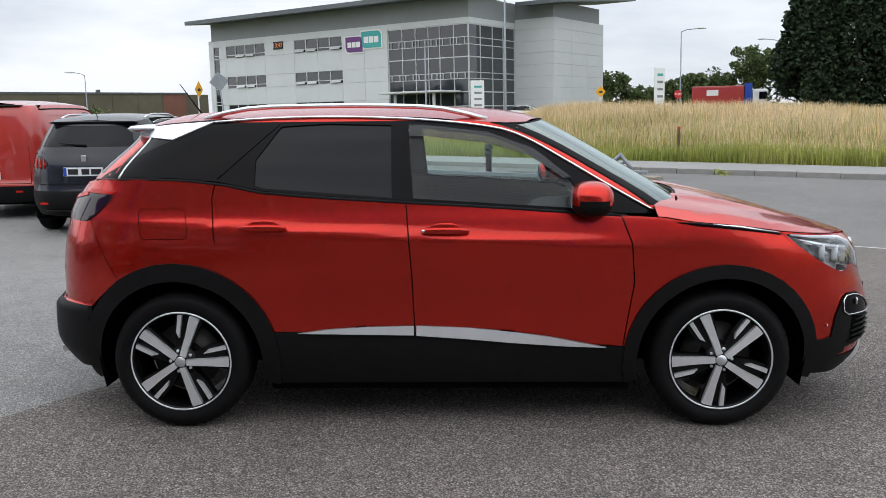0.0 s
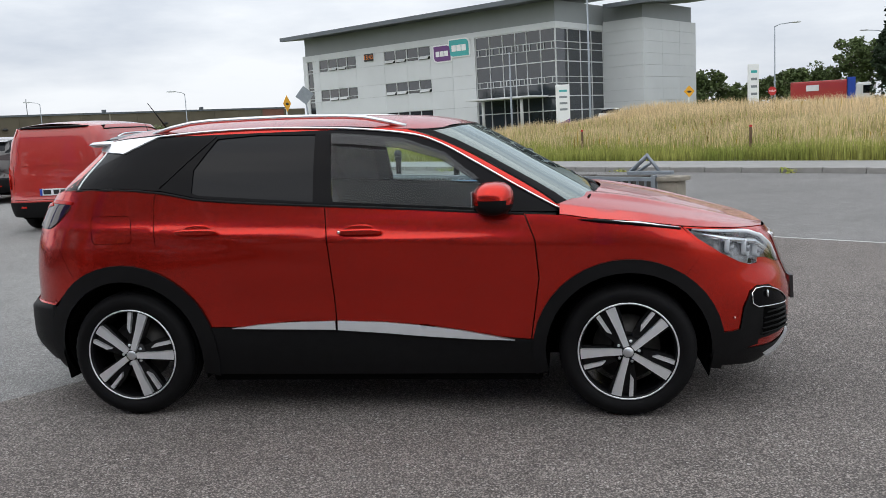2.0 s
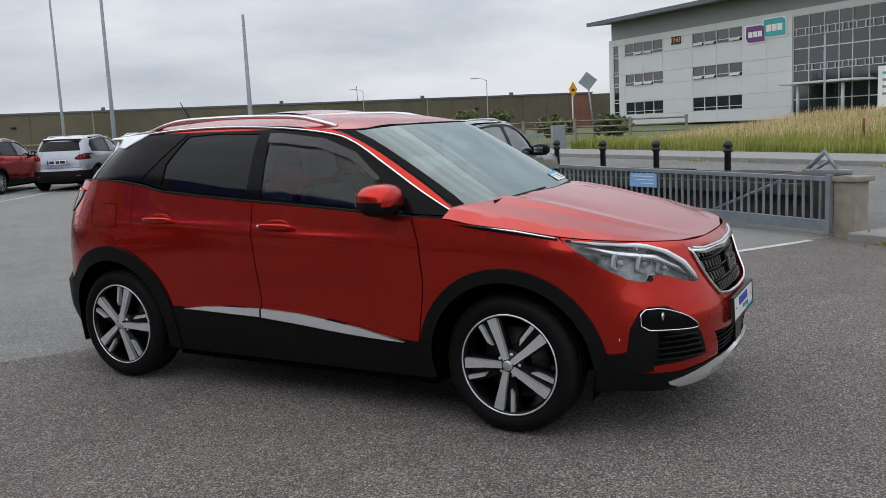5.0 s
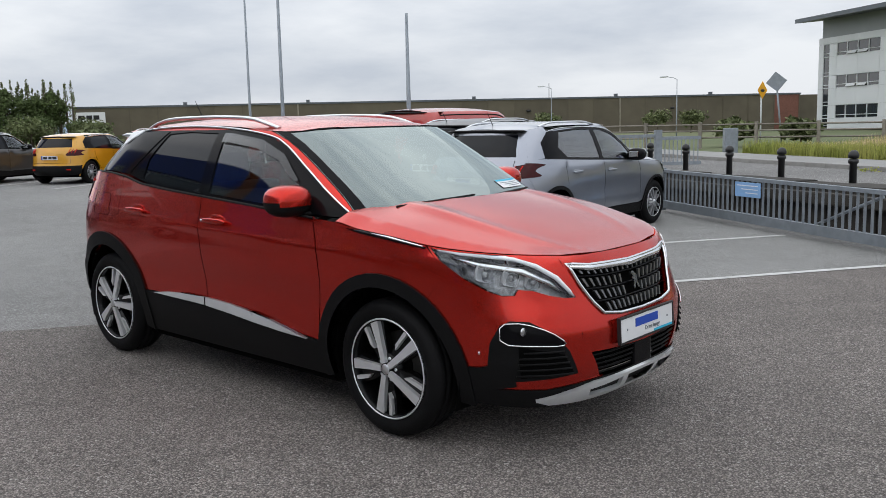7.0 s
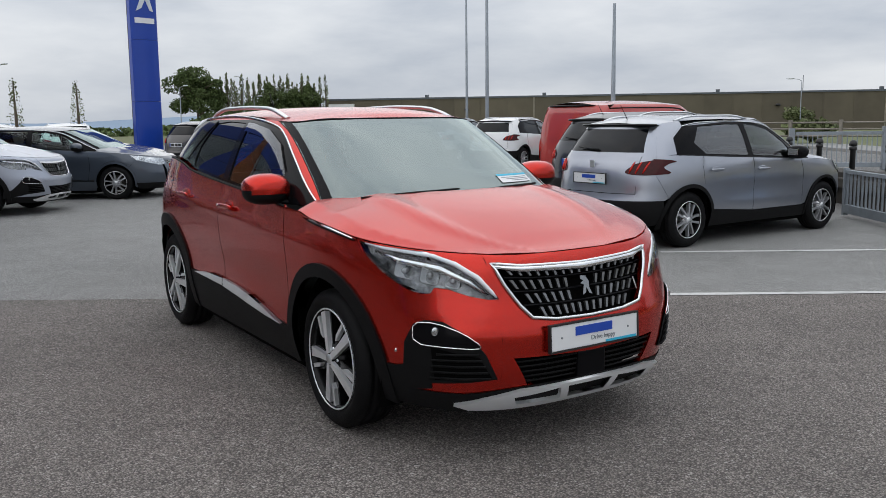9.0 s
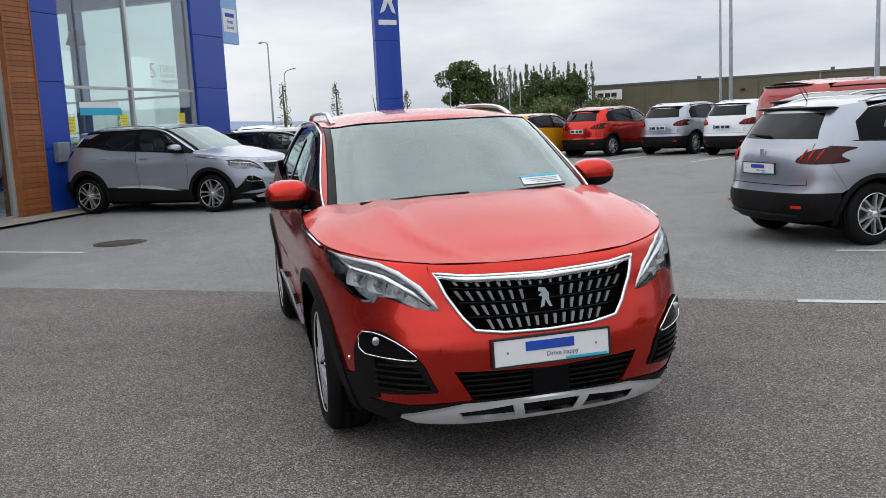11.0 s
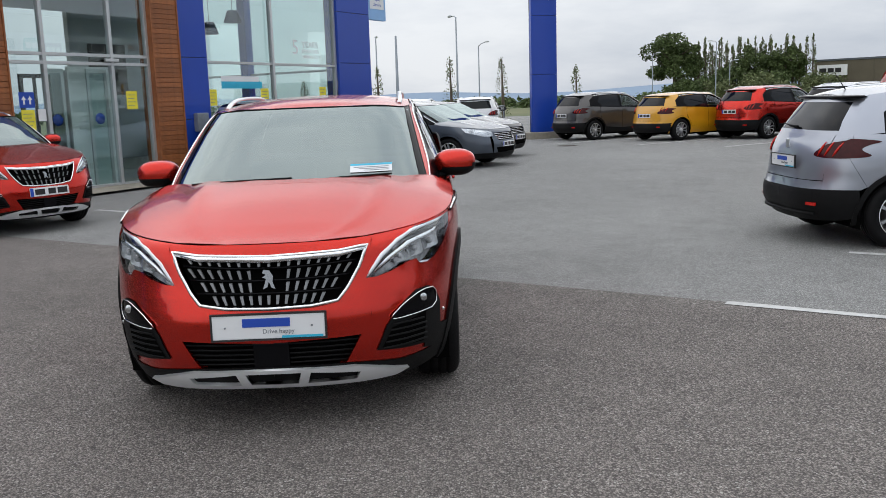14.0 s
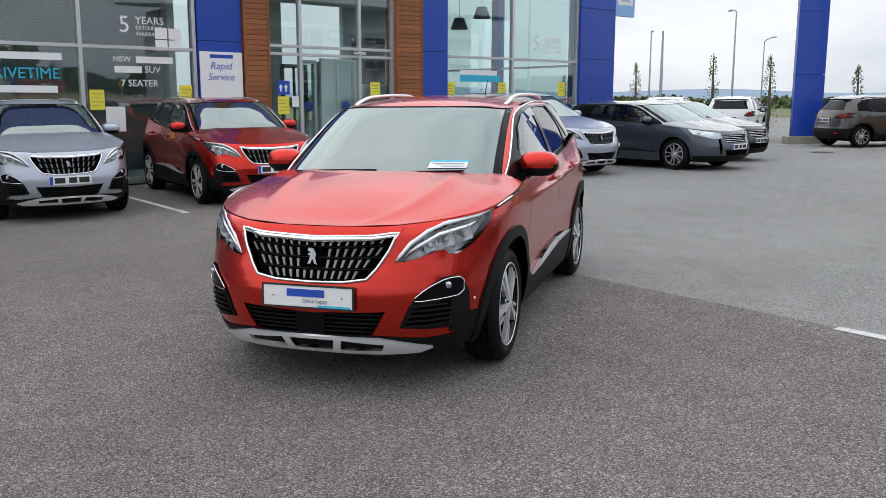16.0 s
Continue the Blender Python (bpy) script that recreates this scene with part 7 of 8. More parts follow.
    r2 = prism([(FD + 6.8, 12.6), (FD + 25.5, 14.4), (FD + 25.5, 14.7), (FD + 6.8, 13.0)], 40.8, 46.1, "y")
    part("roof", r2, M["roof_grey"], o)
    # entrance canopy
    part("canopy", box(FD - 3.2, FD - 0.02, 48.4, 56.4, 3.95, 4.15, 0.05), M["frame_white"], o)
    for b in (50.0, 54.8):
        part("canopy_post", tube([(FD - 2.4, b, Z0), (FD - 2.4, b, 3.95)], 0.16, 10), M["frame_white"], o)
    # name sign: two linked plates, lettering left as bars
    def plate_shape(b0, b1, z0, z1, r):
        return [(b0, z0), (b1 - r, z0), (b1 - r * 0.3, z0 + r * 0.3), (b1, z0 + r), (b1, z1), (b0 + r, z1), (b0 + r * 0.3, z1 - r * 0.3), (b0, z1 - r)]
    for b0, b1, z0, z1, m in ((60.75, 63.1, 8.6, 10.2, "purple"), (58.2, 60.85, 8.95, 10.65, "teal")):
        s = part("sign_plate", prism(plate_shape(b0 - 0.12, b1 + 0.12, z0 - 0.12, z1 + 0.12, 0.5), FD - 0.12, FD - 0.02, "x"), M["white"], o)
        part("sign_face", prism(plate_shape(b0, b1, z0, z1, 0.45), FD - 0.16, FD - 0.12, "x"), M[m], s)
        n = 3
        for k in range(n):
            w = (b1 - b0) * 0.22
            c = b0 + (b1 - b0) * (0.24 + 0.26 * k)
            part("bar", box(FD - 0.19, FD - 0.16, c - w / 2, c + w / 2, z0 + 0.5, z1 - 0.55), M["white"], s)
    clk = part("clock_display", box(FD - 0.12, FD - 0.01, 72.6, 74.05, 9.6, 10.45), M["black"], o)
    words("13:43", 0.72, M["orange_led"], clk, Matrix.Translation((FD - 0.14, 73.32, 10.02)) @ Matrix(((0, 0, -1, 0), (-1, 0, 0, 0), (0, 1, 0, 0), (0, 0, 0, 1))), 0.01)
    return o


office()


def warehouse():
    m = pose(-117, 64, 0, 0, 0, 44.6)
    w = thing("warehouse", m, "long low olive brown sheet clad warehouse", "building")
    L = 108.0
    part("core", box(0.3, L + 4, 0.3, 40, 0.5, 5.9), M["warehouse"], w)
    n = 27
    for i in range(n):
        x0, x1 = i * L / n, (i + 1) * L / n
        part("wall_bay", box(x0 + 0.03, x1 - 0.03, 0, 0.3, 0.5, 5.95), M["warehouse"] if x0 < 101 else M["brick_red"], w)
        part("joint_cover", box(x1 - 0.09, x1 + 0.09, -0.06, 0.0, 0.5, 5.95), M["concrete"] if i in (7, 19) else M["warehouse"], w)
    part("parapet", box(-0.2, L + 0.2, -0.12, 0.5, 5.95, 6.2), M["roof_grey"], w)
    s = part("sign", box(0.5, 4.6, -0.25, -0.1, 3.9, 5.4), M["white"], w)
    for x, wd in ((1.2, 0.9), (2.3, 0.8), (3.3, 0.8)):
        part("bar", box(x - wd / 2 + 0.1, x + wd / 2 + 0.1, -0.3, -0.25, 4.35, 4.95), M["ink_black"], s)
    for x in (22, 47, 66, 88):
        part("wall_lamp", blob(x, -0.3, 4.3, 0.35, 0.25, 0.18, 3, 8, 6), M["black"], w)
    for x in (15, 33, 58, 80, 95):
        part("roof_vent", box(x, x + 0.5, 3, 3.5, 6.2, 6.7), M["roof_grey"], w)
    part("mast", tube([(70, 4, 6.2), (70, 4, 8.5)], 0.05, 5), M["roof_grey"], w)


warehouse()


# sliding gate leaf, low wall, pillar and bollards along the lot's edge
gate = thing("sliding_gate", LOTM @ Matrix.Translation((0, 0, 0.075)), "galvanised steel sliding gate leaf with upright bars", "gate")
GA = 10.55
def gzz(b):
    x, y = lot(GA, b)
    return gz(x, y) - 0.075
zl, zr_ = gzz(9.9), gzz(4.45)
def gline(z):
    return [(GA, 4.46, z + zr_), (GA, 9.95, z + zl)]
for nm, z, hh in (("top_rail", 0.67, 0.024), ("bottom_rail", 0.13, 0.062)):
    bm = bmesh.new()
    vs = []
    for (a, b, zz) in gline(z):
        vs.append([bm.verts.new((a + sx * 0.035, b, zz + sz * hh)) for sx, sz in ((-1, -1), (1, -1), (1, 1), (-1, 1))])
    for k in range(4):
        bm.faces.new((vs[0][k], vs[0][(k + 1) % 4], vs[1][(k + 1) % 4], vs[1][k]))
    bm.faces.new(vs[0])
    bm.faces.new(vs[1])
    bmesh.ops.recalc_face_normals(bm, faces=list(bm.faces))
    part(nm, bm, M["steel"], gate)
n = 46
for i in range(n):
    b = 4.58 + i * 5.3 / (n - 1)
    z = gzz(b)
    part("bar", box(GA - 0.012, GA + 0.012, b - 0.012, b + 0.012, 0.19 + z, 0.65 + z), M["steel"], gate)
for b in (4.46, 9.93):
    z = gzz(b)
    part("end_post", box(GA - 0.036, GA + 0.036, b - 0.03, b + 0.03, 0.03 + z, 0.72 + z, 0.005), M["steel"], gate)
bs = tube([(GA + 0.06, 5.2, 0.62), (GA + 0.06, 6.3, 0.2)], 0.02, 6)
part("brace", bs, M["steel"], gate)
sign = solo("gate_sign", box(-0.008, 0.008, 7.28, 7.85, 0.44, 0.64, 0.004), M["sign_pale"], LOTM @ Matrix.Translation((GA - 0.05, 0, 0.1)), "pale blue printed sign on the gate bars", "sign")
for k in range(3):
    part("bar", box(-0.011, -0.008, 7.33, 7.8 - 0.1 * k, 0.59 - 0.05 * k, 0.602 - 0.05 * k), M["white"], sign)
pil = solo("gate_pillar", box(-0.12, 0.12, -0.14, 0.14, -0.1, 0.64, 0.015), M["concrete"], at_lot(10.7, 4.29), "low weathered concrete gate pillar", "pillar")
part("capstone", box(-0.15, 0.16, -0.19, 0.15, 0.641, 0.7, 0.015), M["concrete"], pil)
foot = solo("pillar_footing", box(-0.55, 0.35, -0.62, -0.02, -0.1, 0.1, 0.02), M["kerb"], at_lot(10.95, 4.13), "raised concrete kerb slab beside the gate pillar", "kerb")
latch = solo("gate_latch", box(-0.04, 0.04, -0.42, 0.22, 0.0, 0.045, 0.01), M["steel"], LOTM @ Matrix.Translation((10.62, 4.65, 0.8)), "folded steel gate latch arms resting on the gate", "latch")
for p0, p1, w in (((0.02, 0.2, 0.03), (0.02, -0.06, 0.25), 0.03), ((0.02, -0.04, 0.26), (0.02, -0.22, 0.04), 0.024), ((0.08, 0.12, 0.03), (0.08, -0.1, 0.16), 0.02)):
    part("arm", tube([p0, p1], w, 4), M["steel"], latch)
low = thing("low_wall", LOTM, "low dark weathered retaining wall", "wall", "", "structure")
M["wall_dark"] = mat("dark mossy concrete", (0.036, 0.033, 0.028), 0.95, vary=0.4, scale=5, bump=0.6, bscale=30)
for i in range(12):
    b = 5.2 + i * 0.92
    part("wall_block", box(11.35, 11.95, b + 0.006, b + 0.914, -0.1, 0.7 + 0.012 * math.sin(i * 2.3), 0.02), M["wall_dark"], low)
    part("wall_block", box(11.2, 11.34, b + 0.2, b + 1.1, 0.45, 0.6 + 0.01 * math.sin(i * 1.3), 0.02), M["wall_dark"], low)


def bollard(m):
    b = thing("bollard", m, "black cast iron bollard with a ringed cap", "bollard", "bollards along the kerb")
    part("base", lathe([(0.0, 0.0), (0.085, 0.0), (0.085, 0.05), (0.062, 0.09), (0.0, 0.09)], 20), M["post_black"], b)
    part("shaft", lathe([(0.0, 0.09), (0.055, 0.09), (0.05, 0.82), (0.07, 0.84), (0.07, 0.88), (0.05, 0.9), (0.0, 0.9)], 20), M["post_black"], b)
    part("cap", lathe([(0.0, 0.9), (0.07, 0.91), (0.075, 0.95), (0.06, 0.99), (0.03, 1.015), (0.0, 1.02)], 20), M["post_black"], b)
    return b


b0 = bollard(at_lot(12.25, 7.62))
for b in (9.23, 10.67, 12.12, 13.5, 15.0, 16.6):
    copy_thing(b0, at_lot(12.25, b))


def pole_lamp(x, y, h, reach, turn, label="tall grey street lamp with a bent arm", r=0.07, arm=True):
    s = thing("street_lamp", pose(x, y, gz(x, y), 0, 0, turn), label, "street lamp", "street lamps")
    part("post", tube([(0, 0, -0.2), (0, 0, 1.2), (0, 0, h)], [r * 1.3, r * 1.1, r * 0.6], 8), M["steel"], s)
    if arm:
        part("arm", tube([(0, 0, h - 0.05), (reach * 0.3, 0, h + 0.12), (reach, 0, h + 0.22)], r * 0.5, 6), M["steel"], s)
        part("lamp_head", blob(reach + 0.25, 0, h + 0.24, 0.4, 0.13, 0.07, 3, 12, 6), M["panel_grey"], s)
    return s


pole_lamp(19.7, 72.3, 7.8, 1.5, 10)
pole_lamp(33.9, 88.7, 8.2, 1.4, 170)
pole_lamp(-53.8, 9.4, 6.9, 1.5, 190)
pole_lamp(-73.5, 12.6, 6.2, 1.5, 20)
pole_lamp(-15.5, 23.1, 5.1, 0.3, 0, "grey steel camera pole", 0.075, False)
pole_lamp(-28.6, 26.7, 8.5, 0.3, 0, "tall slim grey flag pole", 0.06, False)
pole_lamp(-19.0, 20.6, 8.5, 0.3, 0, "tall slim grey flag pole", 0.06, False)
pole_lamp(4.6, 61.8, 12.5, 0.3, 0, "tall slim grey flag pole", 0.08, False)
pole_lamp(-1.1, 70.0, 6.7, 0.3, 0, "tall slim grey flag pole", 0.08, False)
pole_lamp(-38.6, 5.4, 4.7, 0.3, 0, "dark weathered wooden pole", 0.08, False)
pole_lamp(-63.6, 3.7, 6.4, 1.2, 180)
pole_lamp(-30, 75, 5.0, 0.9, 200, "short grey street lamp", 0.05)
pole_lamp(-49, 84, 5.2, 0.9, 200, "short grey street lamp", 0.05)
pole_lamp(-95, 42, 7.0, 0.9, 200, "short grey street lamp", 0.07)
pole_lamp(-100, 36, 6.0, 0.9, 20, "short grey street lamp", 0.07)
pole_lamp(-104, 47, 5.0, 0.9, 20, "short grey street lamp", 0.07)


def road_sign(x, y, h, size, material, label, tilt=0.0, back=False, turn=200):
    s = thing("road_sign", pose(x, y, gz(x, y), 0, tilt, turn), label, "road sign")
    part("post", tube([(0, 0, -0.1), (0, 0, h + size * 0.4)], 0.045, 8), M["panel_grey"] if not back else M["steel"], s)
    bm = box(-size / 2, size / 2, 0.05, 0.07, -size / 2, size / 2, 0.01)
    bm.transform(Matrix.Translation((0, 0, h)) @ Matrix.Rotation(radians(45), 4, "Y"))
    f = part("face", bm, material, s)
    if not back:
        part("symbol", blob(0, 0.075, h - 0.02, size * 0.3, 0.01, size * 0.12, 2, 12, 6), M["ink_black"], f)
    return s


road_sign(-14.4, 52.7, 3.0, 0.72, M["yellow_sign"], "yellow diamond hump warning sign on a white post", turn=258)
road_sign(-11.7, 48.4, 3.3, 0.75, M["steel"], "back of a grey diamond sign on a leaning post", 6, True)
ts = road_sign(12.0, 66.0, 2.9, 0.62, M["yellow_sign"], "yellow diamond junction sign on a grey post")
# red octagonal sign at the far junction, and short marker posts in the grass
M["stop_red"] = mat("red road sign face", (0.5, 0.02, 0.02), 0.45, vary=0.05)
stop = thing("stop_sign", pose(19.3, 71.6, gz(19, 71), 0, 0, 15), "red octagonal stop sign on a grey post", "road sign")
part("post", tube([(0, 0, -0.1), (0, 0, 3.05)], 0.045, 8), M["steel"], stop)
octagon = [(0.36 * math.cos(radians(22.5 + 45 * k)), 2.75 + 0.36 * math.sin(radians(22.5 + 45 * k))) for k in range(8)]
face_plate = part("face", prism(octagon, -0.09, -0.06, "y"), M["stop_red"], stop)
words("STOP", 0.24, M["white"], face_plate, Matrix.Translation((0, -0.095, 2.75)) @ Matrix.Rotation(radians(90), 4, "X"), 0.004)
M["post_brown"] = mat("weathered brown marker post", (0.13, 0.08, 0.05), 0.9, vary=0.3, scale=20)
for x, y in ((2.37, 28.85), (6.97, 25.65)):
    mp_ = thing("marker_post", pose(x, y, gz(x, y) + 0.1), "short brown timber marker post in the grass", "post", "marker posts")
    part("post", box(-0.035, 0.035, -0.035, 0.035, -0.1, 0.86, 0.01), M["post_brown"], mp_)
    part("cap", box(-0.038, 0.038, -0.038, 0.038, 0.861, 0.92, 0.01), M["stop_red"], mp_)
cab = solo("service_cabinet", box(-0.25, 0.25, -0.35, 0.35, -0.1, 1.05, 0.03), M["steel"], pose(-9.3, 35.3, gz(-9, 35), 0, 0, 30), "grey galvanised service cabinet on the footpath", "cabinet")
part("door", box(-0.22, 0.22, -0.362, -0.35, 0.05, 0.98, 0.01), M["steel"], cab)

# pylon signs before the office
for x, y, h, w in ((19.3, 77.6, 5.2, 0.95), (2.9, 68.0, 3.9, 1.05)):
    s = thing("totem_sign", pose(x, y, gz(x, y), 0, 0, 20), "white totem sign with a purple foot", "sign")
    part("board", box(-w / 2, w / 2, -0.12, 0.12, 0.3, h, 0.02), M["white"], s)
    part("foot_band", prism([(-w / 2 + 0.02, 0.35), (w / 2 - 0.02, 0.35), (w / 2 - 0.02, h * 0.34), (-w / 2 + 0.02, h * 0.24)], -0.14, -0.121, "y"), M["purple"], s)
    for k in range(4):
        part("bar", box(-w * 0.3, w * 0.3, -0.135, -0.121, h * 0.86 - k * h * 0.12, h * 0.9 - k * h * 0.12), M["teal"] if k == 0 else M["ink_grey"], s)

# timber post and rail fence across the side road
fence = thing("timber_fence", None, "weathered grey timber post and rail fence", "fence")
fp = [(-6.0, 45.2), (-11.2, 43.3), (-16.0, 41.3), (-24.0, 37.6), (-32.0, 33.6), (-40.0, 29.5)]
pts = []
for (xa, ya), (xb, yb) in zip(fp, fp[1:]):
    k = max(1, int(math.hypot(xb - xa, yb - ya) / 2.2))
    pts += [(xa + (xb - xa) * j / k, ya + (yb - ya) * j / k) for j in range(k)]
for i, (x, y) in enumerate(pts):
    part("post", box(x - 0.07, x + 0.07, y - 0.07, y + 0.07, gz(x, y) - 0.1, gz(x, y) + 1.25, 0.01), M["wood_grey"], fence)
    if i:
        x0, y0 = pts[i - 1]
        for z in (0.5, 0.82, 1.12):
            part("rail", tube([(x0, y0, gz(x0, y0) + z), (x, y, gz(x, y) + z)], 0.035, 4, flat=1.2), M["wood_grey"], fence)

# steel railing far left of the lot
rail = thing("steel_railing", None, "grey steel railing at the lot's edge", "railing")
for i in range(30):
    x, y = -28.3 - 0.1 * i, 9.6 - 0.42 * i
    part("upright", box(x - 0.02, x + 0.02, y - 0.02, y + 0.02, gz(x, y), gz(x, y) + 1.15), M["steel"], rail)
for z in (0.25, 1.12):
    part("rail", tube([(-28.3, 9.6, gz(-28, 9) + z), (-31.2, -2.6, gz(-31, -2) + z)], 0.03, 5), M["steel"], rail)
# second gate with bars beyond the silver car
g2 = thing("bar_gate", pose(-9.2, 23.7, gz(-9.2, 23.7), 0, 0, 43), "galvanised bar gate standing across the far entrance", "gate")
for i in range(17):
    part("bar", box(i * 0.125 + 0.06, i * 0.125 + 0.084, -0.012, 0.012, 0.12, 0.95), M["steel"], g2)
for z, hh in ((0.13, 0.06), (0.98, 0.045)):
    part("rail", box(0.0, 2.2, -0.03, 0.03, z - hh, z + hh, 0.005), M["steel"], g2)
part("post", box(-0.16, -0.02, -0.08, 0.08, 0, 1.12, 0.01), M["steel"], g2)
part("post", box(2.2, 2.4, -0.1, 0.1, 0, 1.15, 0.01), M["steel"], g2)
part("side_leaf", box(2.42, 3.6, -0.02, 0.02, 0.85, 0.95, 0.005), M["steel"], g2)
part("side_leaf", box(2.42, 3.6, -0.02, 0.02, 0.1, 0.2, 0.005), M["steel"], g2)
for i in range(9):
    part("bar", box(2.5 + i * 0.125, 2.524 + i * 0.125, -0.012, 0.012, 0.2, 0.85), M["steel"], g2)

# red container lorry on the far road
lor = thing("lorry", pose(30.2, 95.0, gz(30, 95) + 0.7, 0, 0, -17), "red container lorry with a white cab", "lorry")
part("container", box(-2.9, 2.4, -1.2, 1.2, 1.0, 3.3, 0.06), M["van_red"], lor)
for i in range(1, 9):
    part("rib", box(-3.4 + i * 0.68, -3.3 + i * 0.68, -1.26, -1.201, 1.1, 3.2), M["van_red"], lor)
part("logo_panel", box(-1.4, -0.2, -1.29, -1.262, 2.3, 2.9), M["white"], lor)
part("hoist", box(2.45, 3.2, -1.1, 1.1, 0.9, 3.5, 0.05), M["ink_blue"], lor)
part("cab", box(3.25, 5.0, -1.15, 1.15, 0.6, 2.9, 0.18), M["pearl"], lor)
part("cab_window", box(3.9, 4.7, -1.17, -1.151, 1.8, 2.6, 0.0), M["glass_dark"], lor)
part("windscreen", box(4.98, 5.02, -1.0, 1.0, 1.8, 2.65, 0.0), M["glass_dark"], lor)
part("chassis", box(-2.8, 4.8, -0.9, 0.9, 0.6, 0.98, 0.02), M["black"], lor)
for x in (-2.1, -0.9, 3.9):
    for y in (-1.0, 1.0):
        part("wheel", lathe([(0, -0.15), (0.3, -0.16), (0.5, -0.13), (0.5, 0.13), (0.3, 0.16), (0, 0.15)], 20, "y"), M["rubber"], lor).matrix_local = Matrix.Translation((x, y, 0.5))
for x, y, hd, pm, lab in ((26.5, 88.0, -20, "silver", "silver car on the far road behind the grass"), (36.0, 90.0, -20, "pearl", "pale car on the far road behind the grass"), (8.5, 84.0, -20, "pearl", "white car parked before the office"), (18.6, 83.0, -20, "pearl", "white car half hidden behind the grass")):
    car(SMALL, pose(x, y, gz(x, y) + 0.62, 0, 0, hd), M[pm], lab, 0, "star", None, None, name="far_car", group="cars on the far road")
car(SMALL, pose(-49.5, 10.0, gz(-49, 10), 0, 0, 150), M["pearl"], "white car parked beyond the railing", 0, "star", None, tail_plain, name="far_car", group="cars on the far road")
# ---- grass field, trees, hedges, hills ----
def leafy(name, c, c2):
    m = mat(name, c, 0.7, vary=0.3, scale=0.9, second=c2, spec=0.2)
    n, l = m.node_tree.nodes, m.node_tree.links
    g = n.new("ShaderNodeNewGeometry")
    hv = n.new("ShaderNodeHueSaturation")
    mr = n.new("ShaderNodeMapRange")
    mr.inputs["To Min"].default_value, mr.inputs["To Max"].default_value = 0.55, 1.45
    b = n["Principled BSDF"]
    src = b.inputs["Base Color"].links[0].from_socket
    l.new(g.outputs["Random Per Island"], mr.inputs["Value"])
    l.new(mr.outputs["Result"], hv.inputs["Value"])
    l.new(src, hv.inputs["Color"])
    l.new(hv.outputs["Color"], b.inputs["Base Color"])
    return m


M["straw"] = leafy("dry straw coloured grass", (0.52, 0.4, 0.22), (0.72, 0.58, 0.37))
M["blade"] = leafy("green grass blades", (0.2, 0.25, 0.05), (0.38, 0.37, 0.11))
# leaf tones are lifted to carry the haze over the distant trees
M["leaf"] = leafy("broad leaves", (0.06, 0.09, 0.032), (0.11, 0.145, 0.055))
M["conifer"] = leafy("dark conifer sprays", (0.013, 0.026, 0.014), (0.028, 0.045, 0.02))
M["poplar"] = leafy("grey green poplar leaves", (0.1, 0.125, 0.055), (0.16, 0.18, 0.085))
M["bark"] = mat("brown bark", (0.09, 0.07, 0.05), 0.9, vary=0.3, scale=12, bump=0.5, bscale=30)
M["bloom"] = leafy("ragwort and dock heads", (0.16, 0.08, 0.03), (0.4, 0.3, 0.02))
rng = np.random.default_rng(5)


def field_z(a, b):
    """Height of the rough field over the plain ground: it climbs gently behind the footpath."""
    t = np.clip((a - 23.1) / 16, 0, 1)
    edge = np.clip((27.0 - b) / 8, 0, 1)
    return 0.1 + 1.0 * t * t * (3 - 2 * t) * edge + 0.3 * t * np.exp(-((b - 16) / 6.5) ** 2) + 0.06 * np.sin(a * 0.9 + b * 0.5) * t


def field():
    bm = bmesh.new()
    A, Bv = np.arange(23.1, 62, 1.3), np.arange(-60, 28, 2.0)
    g = []
    for a in A:
        row = []
        for b in Bv:
            x, y = lot(a, b)
            row.append(bm.verts.new((x, y, gz(x, y) + float(field_z(a, b)))))
        g.append(row)
    for i in range(len(A) - 1):
        for j in range(len(Bv) - 1):
            f = bm.faces.new((g[i][j], g[i + 1][j], g[i + 1][j + 1], g[i][j + 1]))
            f.smooth = True
    bmesh.ops.recalc_face_normals(bm, faces=list(bm.faces))
    if sum(f.normal.z for f in bm.faces) < 0:
        bmesh.ops.reverse_faces(bm, faces=list(bm.faces))
    solo("verge", bm, M["grass"], None, "rough grass field climbing behind the footpath", "grass", "", "structure")


field()


